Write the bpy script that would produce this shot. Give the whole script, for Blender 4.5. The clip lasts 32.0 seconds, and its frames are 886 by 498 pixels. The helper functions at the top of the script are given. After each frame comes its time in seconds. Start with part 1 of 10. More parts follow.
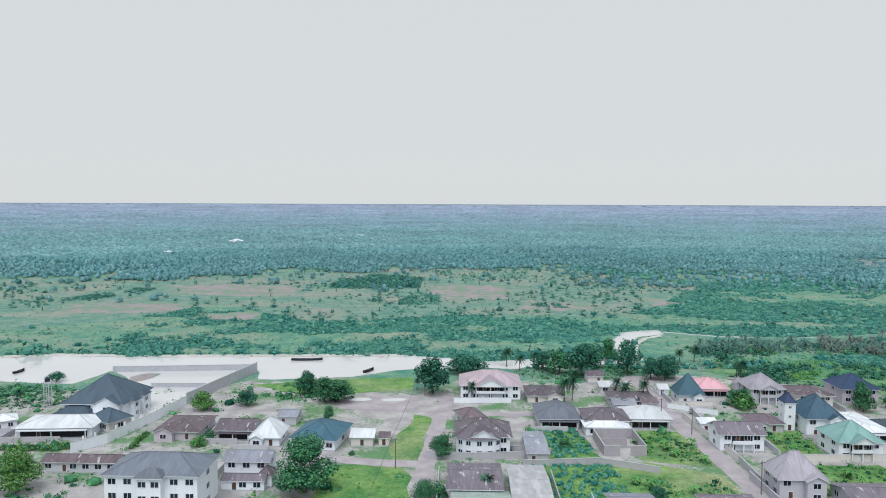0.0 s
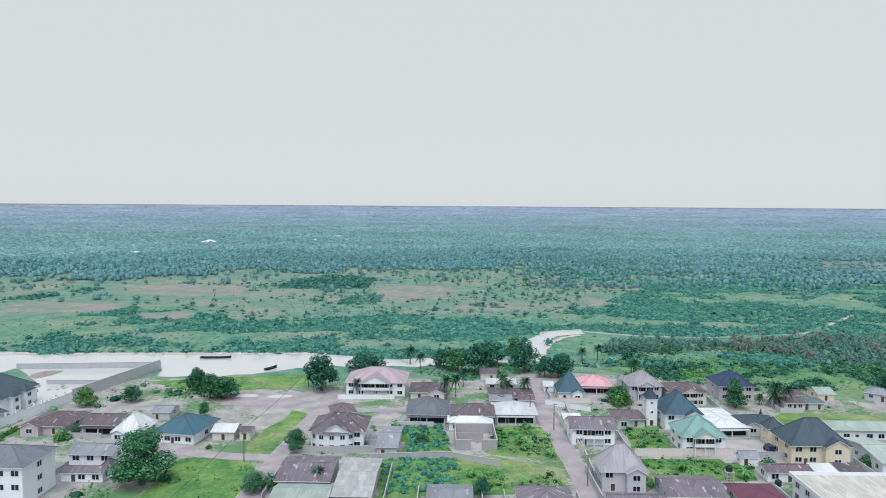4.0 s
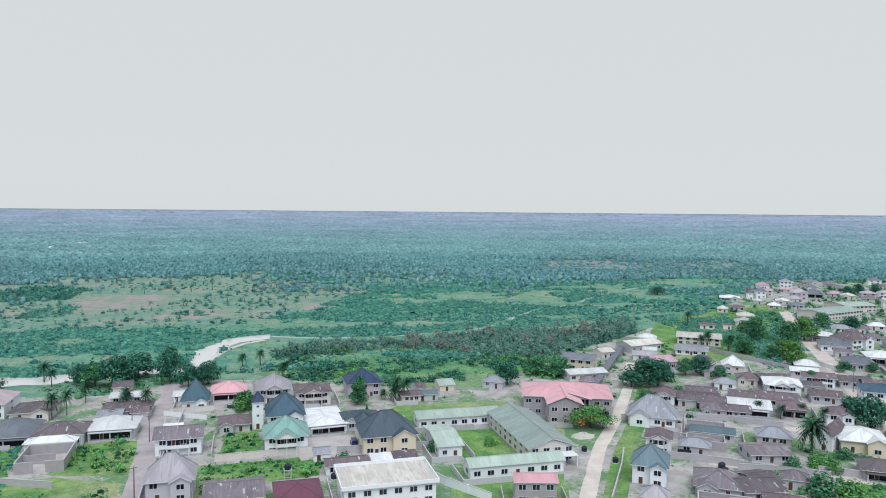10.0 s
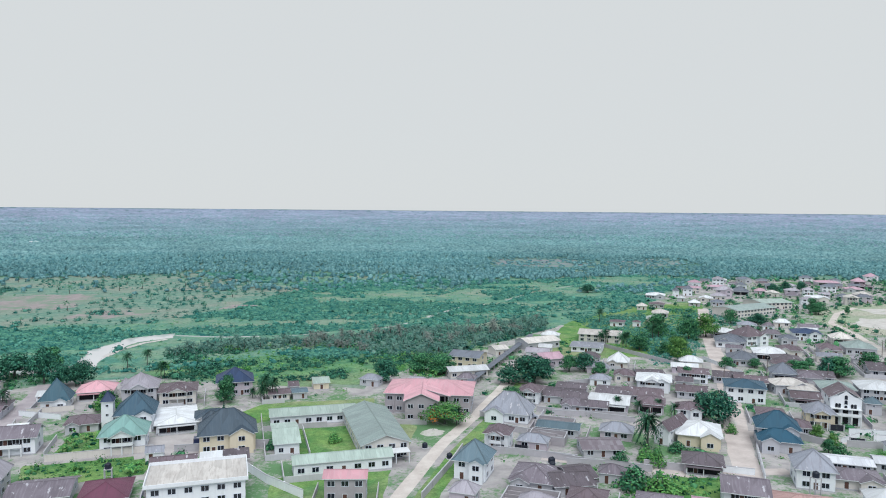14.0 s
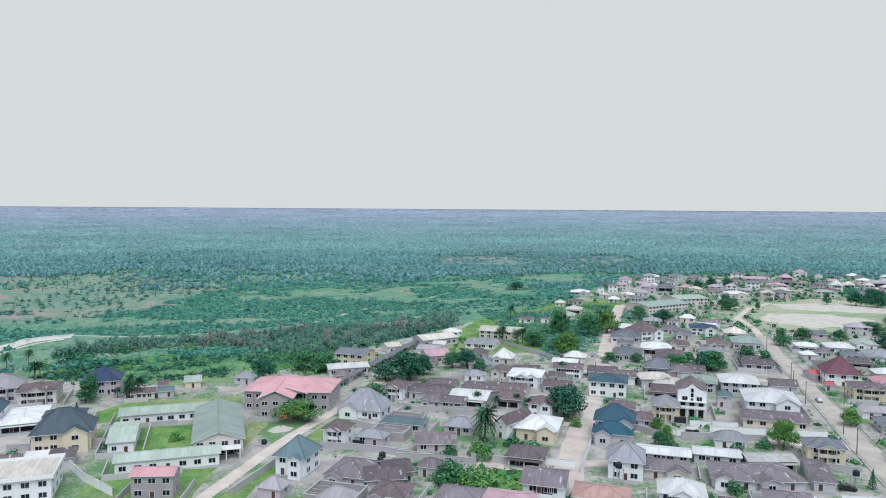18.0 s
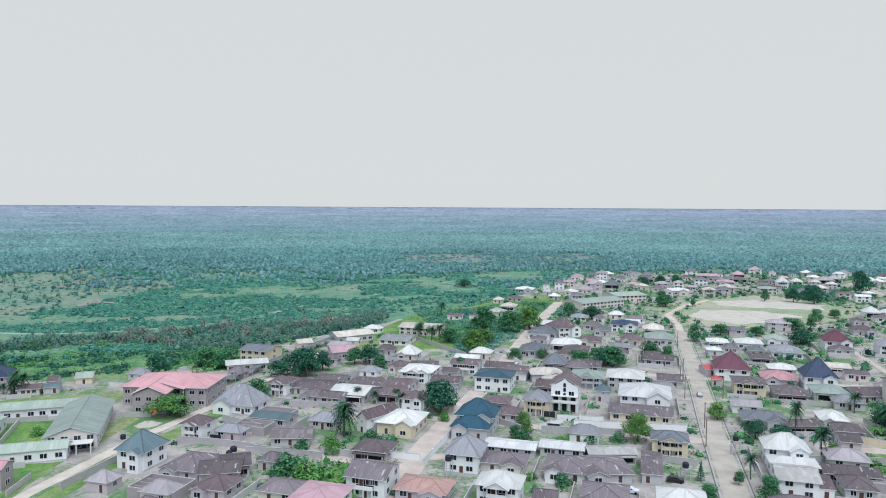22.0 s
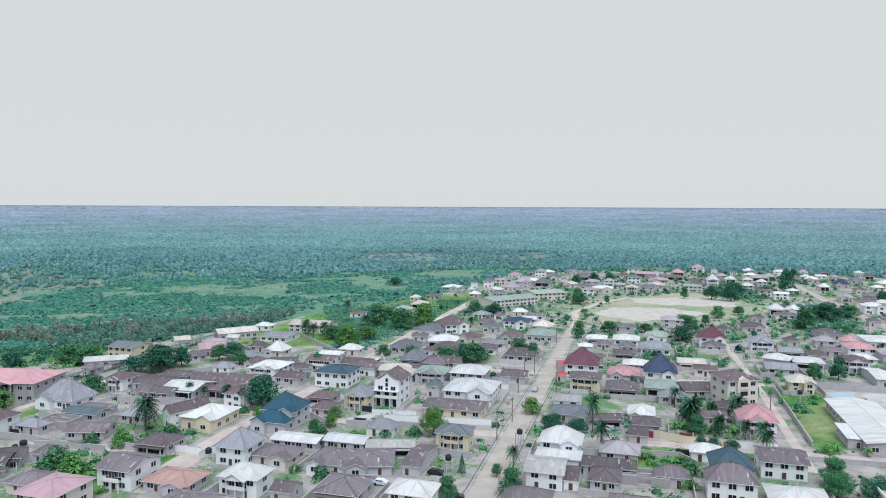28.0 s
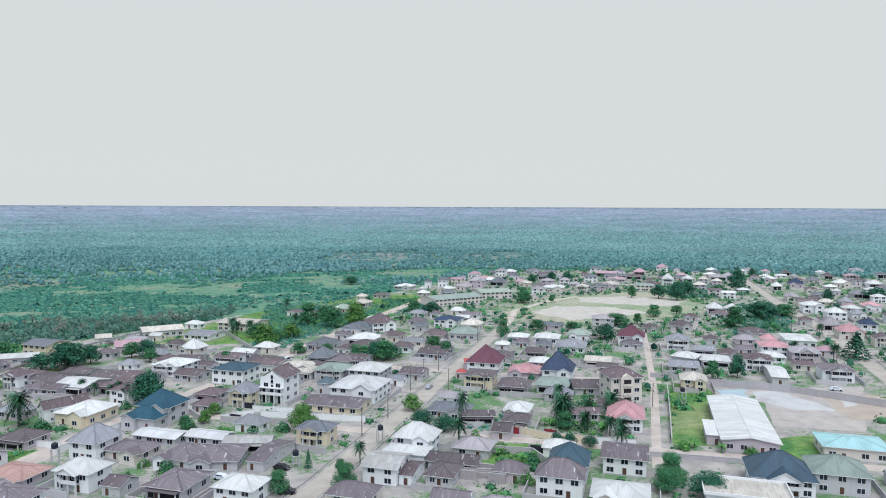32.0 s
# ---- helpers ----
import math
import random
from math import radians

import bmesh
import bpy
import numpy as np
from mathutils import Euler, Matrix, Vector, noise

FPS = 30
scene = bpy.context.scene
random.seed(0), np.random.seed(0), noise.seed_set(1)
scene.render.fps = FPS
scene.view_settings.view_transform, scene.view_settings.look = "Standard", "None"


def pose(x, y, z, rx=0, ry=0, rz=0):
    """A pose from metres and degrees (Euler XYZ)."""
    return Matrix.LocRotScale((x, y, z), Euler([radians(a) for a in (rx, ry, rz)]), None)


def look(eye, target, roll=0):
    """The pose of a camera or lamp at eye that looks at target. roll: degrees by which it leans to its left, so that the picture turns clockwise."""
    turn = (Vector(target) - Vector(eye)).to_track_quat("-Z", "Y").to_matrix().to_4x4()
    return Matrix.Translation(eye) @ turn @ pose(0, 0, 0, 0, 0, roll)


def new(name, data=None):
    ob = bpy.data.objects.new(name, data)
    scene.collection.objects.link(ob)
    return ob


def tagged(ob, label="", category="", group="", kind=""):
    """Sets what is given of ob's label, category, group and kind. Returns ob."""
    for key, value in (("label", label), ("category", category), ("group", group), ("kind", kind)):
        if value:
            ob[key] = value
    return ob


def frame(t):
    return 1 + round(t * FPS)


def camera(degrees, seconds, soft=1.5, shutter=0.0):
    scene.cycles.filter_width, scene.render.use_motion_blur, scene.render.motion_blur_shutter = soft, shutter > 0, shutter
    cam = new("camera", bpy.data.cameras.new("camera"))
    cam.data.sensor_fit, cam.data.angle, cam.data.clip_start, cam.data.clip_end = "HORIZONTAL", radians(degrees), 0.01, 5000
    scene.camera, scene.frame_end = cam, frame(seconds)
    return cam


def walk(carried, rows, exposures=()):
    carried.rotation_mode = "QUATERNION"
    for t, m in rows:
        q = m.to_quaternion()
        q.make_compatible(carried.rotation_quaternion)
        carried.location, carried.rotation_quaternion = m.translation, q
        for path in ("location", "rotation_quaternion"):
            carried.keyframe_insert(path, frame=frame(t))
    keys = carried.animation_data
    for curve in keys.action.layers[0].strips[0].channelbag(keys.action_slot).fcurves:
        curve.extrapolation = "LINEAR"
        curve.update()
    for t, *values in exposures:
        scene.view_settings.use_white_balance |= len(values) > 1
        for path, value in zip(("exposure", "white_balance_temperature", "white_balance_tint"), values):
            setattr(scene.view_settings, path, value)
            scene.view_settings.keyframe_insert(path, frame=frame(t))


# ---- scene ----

cam = camera(64.5, 32.0, soft=1.0)
METRES, EYE, TILT, LEAN, TURN = 330.0, 70.6, -3.68, -0.22, 0.0
ROWS = [
    (0.0, 0.0, 0.0, 0.0, 0.0, 0.0, -0.0),
    (0.5, 0.015, -0.0027, -0.0, -0.07, -0.01, -0.02),
    (1.0, 0.0302, -0.005, -0.0004, -0.11, 0.01, -0.02),
    (1.5, 0.0454, -0.0069, -0.0009, -0.16, 0.02, -0.02),
    (2.0, 0.0607, -0.0087, -0.0011, -0.21, 0.02, -0.04),
    (2.5, 0.076, -0.0103, -0.0015, -0.26, 0.03, -0.05),
    (4.5, 0.1379, -0.0145, -0.0032, -0.39, 0.18, -0.17),
    (5.0, 0.1536, -0.0156, -0.0031, -0.78, 0.2, -0.16),
    (5.5, 0.1691, -0.017, -0.0033, -1.96, 0.24, -0.12),
    (6.0, 0.1843, -0.0184, -0.0033, -3.21, 0.26, -0.05),
    (6.5, 0.1997, -0.0198, -0.0033, -4.72, 0.3, 0.03),
    (7.0, 0.2152, -0.0215, -0.0037, -6.22, 0.32, 0.11),
    (7.5, 0.2305, -0.0238, -0.0036, -8.29, 0.33, 0.25),
    (8.0, 0.2459, -0.0257, -0.0037, -10.49, 0.34, 0.36),
    (8.5, 0.2611, -0.0292, -0.0039, -12.6, 0.38, 0.5),
    (9.0, 0.2761, -0.0323, -0.0039, -14.58, 0.4, 0.62),
    (9.5, 0.2911, -0.0359, -0.0041, -16.3, 0.4, 0.74),
    (10.0, 0.3059, -0.0399, -0.0044, -16.75, 0.4, 0.79),
    (10.5, 0.3208, -0.0443, -0.0046, -16.72, 0.38, 0.78),
    (11.0, 0.3355, -0.0489, -0.0048, -16.7, 0.38, 0.77),
    (11.5, 0.3502, -0.0538, -0.0052, -16.69, 0.38, 0.78),
    (12.0, 0.3649, -0.0589, -0.0056, -16.99, 0.38, 0.77),
    (12.5, 0.3795, -0.0642, -0.0058, -17.36, 0.36, 0.79),
    (13.0, 0.3941, -0.0694, -0.0061, -17.74, 0.35, 0.82),
    (13.5, 0.4086, -0.0749, -0.0064, -18.11, 0.31, 0.86),
    (14.0, 0.4232, -0.0805, -0.0068, -18.46, 0.27, 0.88),
    (14.5, 0.4376, -0.0861, -0.0074, -18.83, 0.25, 0.9),
    (16.5, 0.4958, -0.1109, -0.0083, -20.09, 0.14, 1.06),
    (17.0, 0.5103, -0.1169, -0.0086, -20.17, 0.12, 1.07),
    (17.5, 0.525, -0.123, -0.009, -20.26, 0.1, 1.08),
    (18.0, 0.5394, -0.1293, -0.0092, -20.35, 0.08, 1.11),
    (18.5, 0.5539, -0.1355, -0.0097, -20.56, 0.06, 1.13),
    (19.0, 0.5684, -0.1419, -0.01, -20.76, 0.03, 1.17),
    (19.5, 0.5829, -0.1481, -0.0109, -20.75, 0.03, 1.18),
    (20.0, 0.5976, -0.1544, -0.0114, -20.73, 0.01, 1.2),
    (20.5, 0.6121, -0.1608, -0.0119, -20.73, -0.02, 1.19),
    (21.0, 0.6267, -0.1671, -0.0125, -20.72, -0.03, 1.2),
    (21.5, 0.6412, -0.1733, -0.0129, -20.72, -0.06, 1.19),
    (22.0, 0.6557, -0.1796, -0.0137, -20.72, -0.07, 1.18),
    (22.5, 0.6702, -0.1856, -0.0146, -20.74, -0.08, 1.2),
    (23.0, 0.6845, -0.1919, -0.0154, -20.75, -0.09, 1.21),
    (23.5, 0.699, -0.1982, -0.016, -20.76, -0.1, 1.22),
    (24.0, 0.7136, -0.2045, -0.0167, -20.74, -0.11, 1.22),
    (24.5, 0.7281, -0.2107, -0.0172, -20.72, -0.12, 1.23),
    (25.0, 0.7428, -0.2168, -0.0176, -20.71, -0.12, 1.25),
    (25.5, 0.7573, -0.2229, -0.0181, -20.71, -0.12, 1.23),
    (27.5, 0.8157, -0.2463, -0.0208, -20.62, -0.1, 1.28),
    (28.0, 0.8301, -0.2524, -0.0213, -20.61, -0.1, 1.28),
    (28.5, 0.8445, -0.2585, -0.0219, -20.59, -0.09, 1.29),
    (29.0, 0.8589, -0.2645, -0.0225, -20.58, -0.07, 1.3),
    (29.5, 0.8734, -0.2705, -0.0233, -20.57, -0.06, 1.3),
    (30.0, 0.8878, -0.2765, -0.0238, -20.56, -0.07, 1.28),
    (30.5, 0.9021, -0.2825, -0.0245, -20.54, -0.06, 1.28),
    (31.0, 0.9164, -0.2886, -0.0252, -20.51, -0.07, 1.27),
    (31.5, 0.9307, -0.2945, -0.0259, -20.49, -0.07, 1.27),
    (32.0, 0.945, -0.3005, -0.0266, -20.47, -0.08, 1.27),
]
walk(cam, [(t, pose(0, 0, EYE, TILT, LEAN, TURN) @ pose(METRES * x, METRES * y, METRES * z, 90 + pitch, roll, yaw)) for t, x, y, z, yaw, pitch, roll in ROWS])


# ---- sky and sun: a bright, even overcast ----
world = bpy.data.worlds.new("overcast_sky")
scene.world = world
world.use_nodes = True
wn, wl = world.node_tree.nodes, world.node_tree.links
wn.clear()
sky = wn.new("ShaderNodeTexSky")
sky.sky_type, sky.sun_disc = "NISHITA", False
sky.sun_elevation, sky.sun_rotation = radians(60), radians(188)
sky_bg = wn.new("ShaderNodeBackground")
sky_bg.inputs["Strength"].default_value = 0.05
wl.new(sky.outputs[0], sky_bg.inputs["Color"])
cloud_bg = wn.new("ShaderNodeBackground")
cloud_bg.inputs["Color"].default_value = (0.70, 0.735, 0.75, 1)
cloud_bg.inputs["Strength"].default_value = 1.0
cover = wn.new("ShaderNodeMixShader")
cover.inputs[0].default_value = 0.95
wl.new(sky_bg.outputs[0], cover.inputs[1])
wl.new(cloud_bg.outputs[0], cover.inputs[2])
world_out = wn.new("ShaderNodeOutputWorld")
wl.new(cover.outputs[0], world_out.inputs["Surface"])

sun_data = bpy.data.lights.new("sun", "SUN")
sun_data.energy, sun_data.angle, sun_data.color = 2.6, radians(45), (1.0, 0.98, 0.95)
sun = new("sun", sun_data)
sun.matrix_world = look((-12, -84, 150), (0, 0, 0))


# ---- materials ----
COOL = (0.83, 0.92, 1.09)  # the cool cast of the whole town under this sky


def lin(r, g, b):
    """A linear colour from 0-255 values."""
    r, g, b = (((c / 255 + 0.055) / 1.055) ** 2.4 for c in (r, g, b))
    return (min(0.86, r * COOL[0]), min(0.88, g * COOL[1]), min(0.9, b * COOL[2]), 1)


class Mat:
    """A small builder for node materials."""

    def __init__(self, name, rough=0.8, metal=0.0, spec=0.3):
        self.m = bpy.data.materials.new(name)
        self.m.use_nodes = True
        self.n, self.l = self.m.node_tree.nodes, self.m.node_tree.links
        self.b = self.n["Principled BSDF"]
        self.b.inputs["Roughness"].default_value = rough
        self.b.inputs["Metallic"].default_value = metal
        self.b.inputs["Specular IOR Level"].default_value = spec

    def put(self, socket, value):
        if isinstance(value, bpy.types.NodeSocket):
            self.l.new(value, socket)
        else:
            socket.default_value = value

    def where(self):
        return self.n.new("ShaderNodeNewGeometry").outputs["Position"]

    def uv(self):
        return self.n.new("ShaderNodeUVMap").outputs[0]

    def chance(self):
        return self.n.new("ShaderNodeObjectInfo").outputs["Random"]

    def island(self):
        return self.n.new("ShaderNodeNewGeometry").outputs["Random Per Island"]

    def scaled(self, vector, sx, sy, sz):
        node = self.n.new("ShaderNodeMapping")
        self.l.new(vector, node.inputs["Vector"])
        node.inputs["Scale"].default_value = (sx, sy, sz)
        return node.outputs[0]

    def noise(self, vector, scale, detail=4.0, rough=0.55):
        node = self.n.new("ShaderNodeTexNoise")
        self.l.new(vector, node.inputs["Vector"])
        node.inputs["Scale"].default_value = scale
        node.inputs["Detail"].default_value = detail
        node.inputs["Roughness"].default_value = rough
        return node.outputs["Fac"]

    def wave(self, vector, scale, distort=0.0):
        node = self.n.new("ShaderNodeTexWave")
        self.l.new(vector, node.inputs["Vector"])
        node.inputs["Scale"].default_value = scale
        node.inputs["Distortion"].default_value = distort
        return node.outputs["Fac"]

    def cells(self, vector, scale):
        node = self.n.new("ShaderNodeTexVoronoi")
        self.l.new(vector, node.inputs["Vector"])
        node.inputs["Scale"].default_value = scale
        return node.outputs["Color"]

    def ramp(self, fac, *stops):
        node = self.n.new("ShaderNodeValToRGB")
        self.put(node.inputs[0], fac)
        e = node.color_ramp.elements
        while len(e) < len(stops):
            e.new(0.5)
        for item, (at, colour) in zip(e, stops):
            item.position = at
            item.color = colour if len(colour) == 4 else (*colour, 1)
        return node.outputs[0]

    def step(self, fac, low, high):
        return self.ramp(fac, (low, (0, 0, 0, 1)), (high, (1, 1, 1, 1)))

    def mix(self, fac, a, b, kind="MIX"):
        node = self.n.new("ShaderNodeMix")
        node.data_type, node.blend_type = "RGBA", kind
        self.put(node.inputs[0], fac)
        self.put(node.inputs[6], a)
        self.put(node.inputs[7], b)
        return node.outputs[2]

    def math(self, op, a, b=0.0):
        node = self.n.new("ShaderNodeMath")
        node.operation = op
        self.put(node.inputs[0], a)
        self.put(node.inputs[1], b)
        return node.outputs[0]

    def vary(self, colour, fac, amount):
        """The colour, lighter and darker by a factor of up to amount either way."""
        hsv = self.n.new("ShaderNodeHueSaturation")
        self.put(hsv.inputs["Color"], colour)
        ranged = self.n.new("ShaderNodeMapRange")
        self.put(ranged.inputs[0], fac)
        ranged.inputs[3].default_value, ranged.inputs[4].default_value = 1 - amount, 1 + amount
        self.l.new(ranged.outputs[0], hsv.inputs["Value"])
        return hsv.outputs[0]

    def bump(self, height, strength, distance):
        node = self.n.new("ShaderNodeBump")
        node.inputs["Strength"].default_value = strength
        node.inputs["Distance"].default_value = distance
        self.put(node.inputs["Height"], height)
        self.l.new(node.outputs[0], self.b.inputs["Normal"])

    def done(self, colour):
        self.put(self.b.inputs["Base Color"], colour)
        return self.m


def roof_metal(name, colour, worn, wear=0.35, patch=0.0):
    """Painted long-span sheet: ribs up the slope, sheet-to-sheet shifts, streaks and rust patches."""
    k = Mat(name, rough=0.55, spec=0.35)
    uv = k.uv()
    ribs = k.wave(k.scaled(uv, 1, 0, 0), 1.6)
    grain = k.noise(k.scaled(uv, 1.2, 0.12, 1), 1.6, 5)
    blotch = k.noise(k.where(), 0.16, 4)
    sheet = k.cells(k.scaled(uv, 1, 0.22, 0), 0.7)
    base = k.vary(colour, k.math("MULTIPLY", sheet, 1.0), 0.16)
    base = k.mix(k.math("MULTIPLY", k.step(grain, 0.48, 0.66), wear * 1.3), base, worn)
    base = k.mix(k.math("MULTIPLY", k.step(blotch, 0.5, 0.75), wear * 0.8), base, worn)
    if patch:
        single = k.cells(k.scaled(uv, 1, 0.35, 0), 0.5)
        base = k.mix(k.step(single, 1.0 - patch, 1.01 - patch), base, lin(214, 212, 212))
    if patch:  # paint that has flaked off in tongues down the slope
        bare = k.step(k.noise(k.scaled(uv, 0.55, 0.22, 1), 1.0, 5, 0.6), 0.58, 0.62)
        base = k.mix(k.math("MULTIPLY", bare, 0.75), base, lin(196, 190, 188))
    base = k.vary(base, ribs, 0.06)
    base = k.vary(base, k.chance(), 0.16)
    k.bump(ribs, 0.35, 0.05)
    return k.done(base)


ROOF = {}
def add_roof(key, rgb, worn, wear):
    ROOF[key] = roof_metal("roof_" + key, lin(*rgb), lin(*worn), wear, 0.07 if key in ("mauve", "brown", "rust", "grey") else 0.0)


add_roof("slate", (104, 108, 114), (134, 136, 138), 0.3)
add_roof("grey", (144, 145, 149), (120, 112, 112), 0.35)
add_roof("rust", (112, 97, 100), (84, 68, 66), 0.6)
add_roof("white", (215, 213, 206), (186, 182, 177), 0.4)
add_roof("navyslate", (66, 82, 92), (86, 98, 104), 0.3)
add_roof("brown", (102, 92, 95), (74, 64, 64), 0.5)
add_roof("teal", (58, 96, 108), (84, 110, 116), 0.3)
add_roof("beige", (176, 156, 156), (158, 138, 138), 0.4)
add_roof("mauve", (112, 102, 106), (144, 134, 136), 0.5)
add_roof("palegreen", (172, 184, 168), (148, 160, 146), 0.5)
add_roof("greige", (166, 158, 160), (140, 130, 130), 0.45)
add_roof("navy", (40, 60, 88), (66, 82, 104), 0.3)
add_roof("darkteal", (52, 82, 96), (78, 98, 106), 0.3)
add_roof("green", (122, 158, 146), (140, 168, 158), 0.35)
add_roof("pink", (206, 152, 154), (200, 164, 162), 0.45)
add_roof("creamroof", (208, 198, 184), (170, 158, 146), 0.5)
add_roof("crimson", (108, 62, 78), (94, 64, 74), 0.4)
add_roof("greygreen", (144, 156, 146), (124, 132, 124), 0.45)
add_roof("slateblue", (92, 112, 118), (114, 128, 130), 0.35)
add_roof("dustypink", (186, 150, 156), (166, 134, 138), 0.4)
add_roof("blue", (34, 80, 98), (52, 92, 106), 0.3)
add_roof("terracotta", (176, 140, 130), (146, 114, 106), 0.5)
add_roof("lightgrey", (204, 202, 198), (170, 166, 170), 0.35)
add_roof("scarlet", (196, 92, 92), (170, 88, 88), 0.3)
add_roof("salmon", (196, 146, 148), (174, 130, 130), 0.4)
add_roof("blueslate", (58, 82, 98), (78, 98, 110), 0.3)
add_roof("turquoise", (158, 198, 196), (176, 202, 198), 0.3)


def roof_patched(name, dark, pale):
    """Old sheets replaced one by one: dull and bright sheets side by side."""
    k = Mat(name, rough=0.6, spec=0.35)
    uv = k.uv()
    rows = k.n.new("ShaderNodeTexBrick")
    k.l.new(uv, rows.inputs["Vector"])
    for key, value in (("Color1", dark), ("Color2", pale), ("Mortar", dark), ("Scale", 1.0), ("Mortar Size", 0.015), ("Bias", -0.25), ("Brick Width", 0.9), ("Row Height", 2.6)):
        rows.inputs[key].default_value = value
    stain = k.noise(k.where(), 0.5, 4)
    base = rows.outputs["Color"]
    base = k.vary(base, stain, 0.25)
    k.bump(k.wave(k.scaled(uv, 1, 0, 0), 1.6), 0.35, 0.05)
    return k.done(base)


ROOF["patched"] = roof_patched("roof_patched", lin(168, 164, 158), lin(196, 192, 186))
ROOF["patchbrown"] = roof_patched("roof_patchbrown", lin(118, 106, 108), lin(150, 142, 142))


def plaster(name, colour, dirt):
    """Painted wall plaster: faint blotches, rain streaks with a ragged shape, a dusty foot."""
    k = Mat(name, rough=0.85, spec=0.2)
    w = k.where()
    fine = k.noise(w, 3.0, 5)
    streak = k.noise(k.scaled(w, 1.4, 1.4, 0.12), 1.2, 4)
    base = k.vary(colour, fine, 0.06)
    base = k.mix(k.math("MULTIPLY", k.step(streak, 0.5, 0.85), 0.28), base, dirt)
    k.bump(fine, 0.15, 0.02)
    return k.done(base)


WALL = {
    "white": plaster("white_plaster", lin(240, 236, 228), lin(186, 184, 182)),
    "cream": plaster("cream_plaster", lin(222, 210, 194), lin(168, 154, 144)),
    "yellow": plaster("yellow_plaster", lin(228, 210, 178), lin(180, 160, 136)),
    "pinkish": plaster("pink_beige_plaster", lin(202, 186, 186), lin(154, 136, 136)),
    "greige": plaster("grey_beige_plaster", lin(200, 194, 190), lin(146, 138, 136)),
}


def blocks(name, colour, mortar):
    k = Mat(name, rough=0.9, spec=0.2)
    w = k.where()
    stain = k.noise(w, 0.6, 4)
    fine = k.noise(w, 4.0, 3)
    joint = k.wave(k.scaled(w, 0, 0, 1), 1.4)
    base = k.vary(colour, stain, 0.18)
    base = k.vary(base, fine, 0.08)
    base = k.mix(k.math("MULTIPLY", k.step(joint, 0.85, 0.98), 0.5), base, mortar)
    return k.done(base)


WALL["blockwork"] = blocks("bare_blockwork", lin(172, 162, 158), lin(140, 132, 128))
M_FENCE = blocks("fence_blockwork", lin(186, 178, 174), lin(146, 138, 134))


def plain(name, colour, rough=0.7, metal=0.0, spec=0.3, spot=0.12, scale=1.5):
    k = Mat(name, rough, metal, spec)
    return k.done(k.vary(colour, k.noise(k.where(), scale, 4), spot))


M_TRIM = plain("white_trim", lin(222, 219, 210))
M_FRAME = plain("window_frame_white", lin(212, 212, 212), 0.5)
M_DOOR = plain("brown_door", lin(96, 66, 56), 0.6)
M_CONCRETE = plain("concrete", lin(186, 182, 178), 0.9, scale=0.5, spot=0.2)
# near-black for plates that paint shade in openings, and for boat hulls
M_DARK = plain("dark_interior", lin(44, 42, 46), 0.9)
M_DRAIN = plain("wet_drain", lin(96, 94, 90), 0.7)
M_BLACK = plain("black_tank_plastic", lin(34, 40, 52), 0.5)
M_GATE = plain("dark_metal_gate", lin(46, 48, 56), 0.6)
M_REDGATE = plain("red_metal_gate", lin(150, 50, 62), 0.6)
M_POLE = plain("pole_wood", lin(120, 106, 98), 0.9)
M_WIRE = plain("cable", lin(60, 60, 64), 0.6)
M_TYRE = plain("tyre_rubber", lin(30, 30, 32), 0.9)
M_GLASSDARK = plain("vehicle_glass", lin(30, 36, 42), 0.1, spec=0.6)


def glass_pane(name):
    k = Mat(name, rough=0.12, spec=0.6)
    return k.done(k.vary(lin(30, 34, 42), k.chance(), 0.4))


M_GLASS = glass_pane("tinted_window_glass")


def soil(name, pale, dark, green, share):
    """Trodden sandy earth, with weeds where the noise lets them grow."""
    k = Mat(name, rough=0.95, spec=0.15)
    w = k.where()
    big, mid, fine = k.noise(w, 0.035, 5), k.noise(w, 0.18, 5), k.noise(w, 1.6, 4)
    base = k.mix(k.step(mid, 0.35, 0.68), pale, dark)
    base = k.vary(base, fine, 0.12)
    tufts = k.math("ADD", k.math("MULTIPLY", k.noise(w, 0.11, 4), 0.3), k.math("MULTIPLY", k.noise(w, 0.8, 6, 0.7), 0.3))
    weeds = k.step(k.math("ADD", k.math("MULTIPLY", big, 0.4), tufts), 0.5 + 0.12 * (0.5 - share), 0.56 + 0.12 * (0.5 - share))
    base = k.mix(weeds, base, k.mix(fine, green, k.vary(green, mid, 0.35)))
    k.bump(fine, 0.4, 0.1)
    return k.done(base)


M_SOIL = soil("sandy_town_soil", lin(184, 176, 166), lin(152, 144, 138), lin(100, 134, 90), 0.56)
M_ROAD = soil("dusty_road", lin(207, 192, 178), lin(184, 169, 157), lin(150, 148, 130), -0.6)
M_LANE = soil("trodden_brown_lane", lin(180, 168, 163), lin(158, 146, 143), lin(140, 142, 118), -0.3)
M_ASPHALT = soil("worn_asphalt", lin(192, 182, 168), lin(170, 160, 148), lin(176, 164, 150), -0.2)
M_TRACK = soil("pale_sand_track", lin(214, 201, 185), lin(192, 177, 163), lin(134, 152, 112), -0.1)
M_SAND = soil("white_sand", lin(206, 198, 184), lin(186, 177, 164), lin(168, 170, 146), 0.1)
M_BARE = soil("bare_burnt_earth", lin(162, 149, 142), lin(145, 133, 126), lin(122, 142, 118), 0.68)
M_YARD = soil("paved_yard", lin(192, 182, 172), lin(172, 162, 154), lin(170, 162, 156), -0.8)

M_BURNT = soil("regrowing_burnt_earth", lin(150, 143, 146), lin(134, 130, 131), lin(110, 138, 124), 0.95)


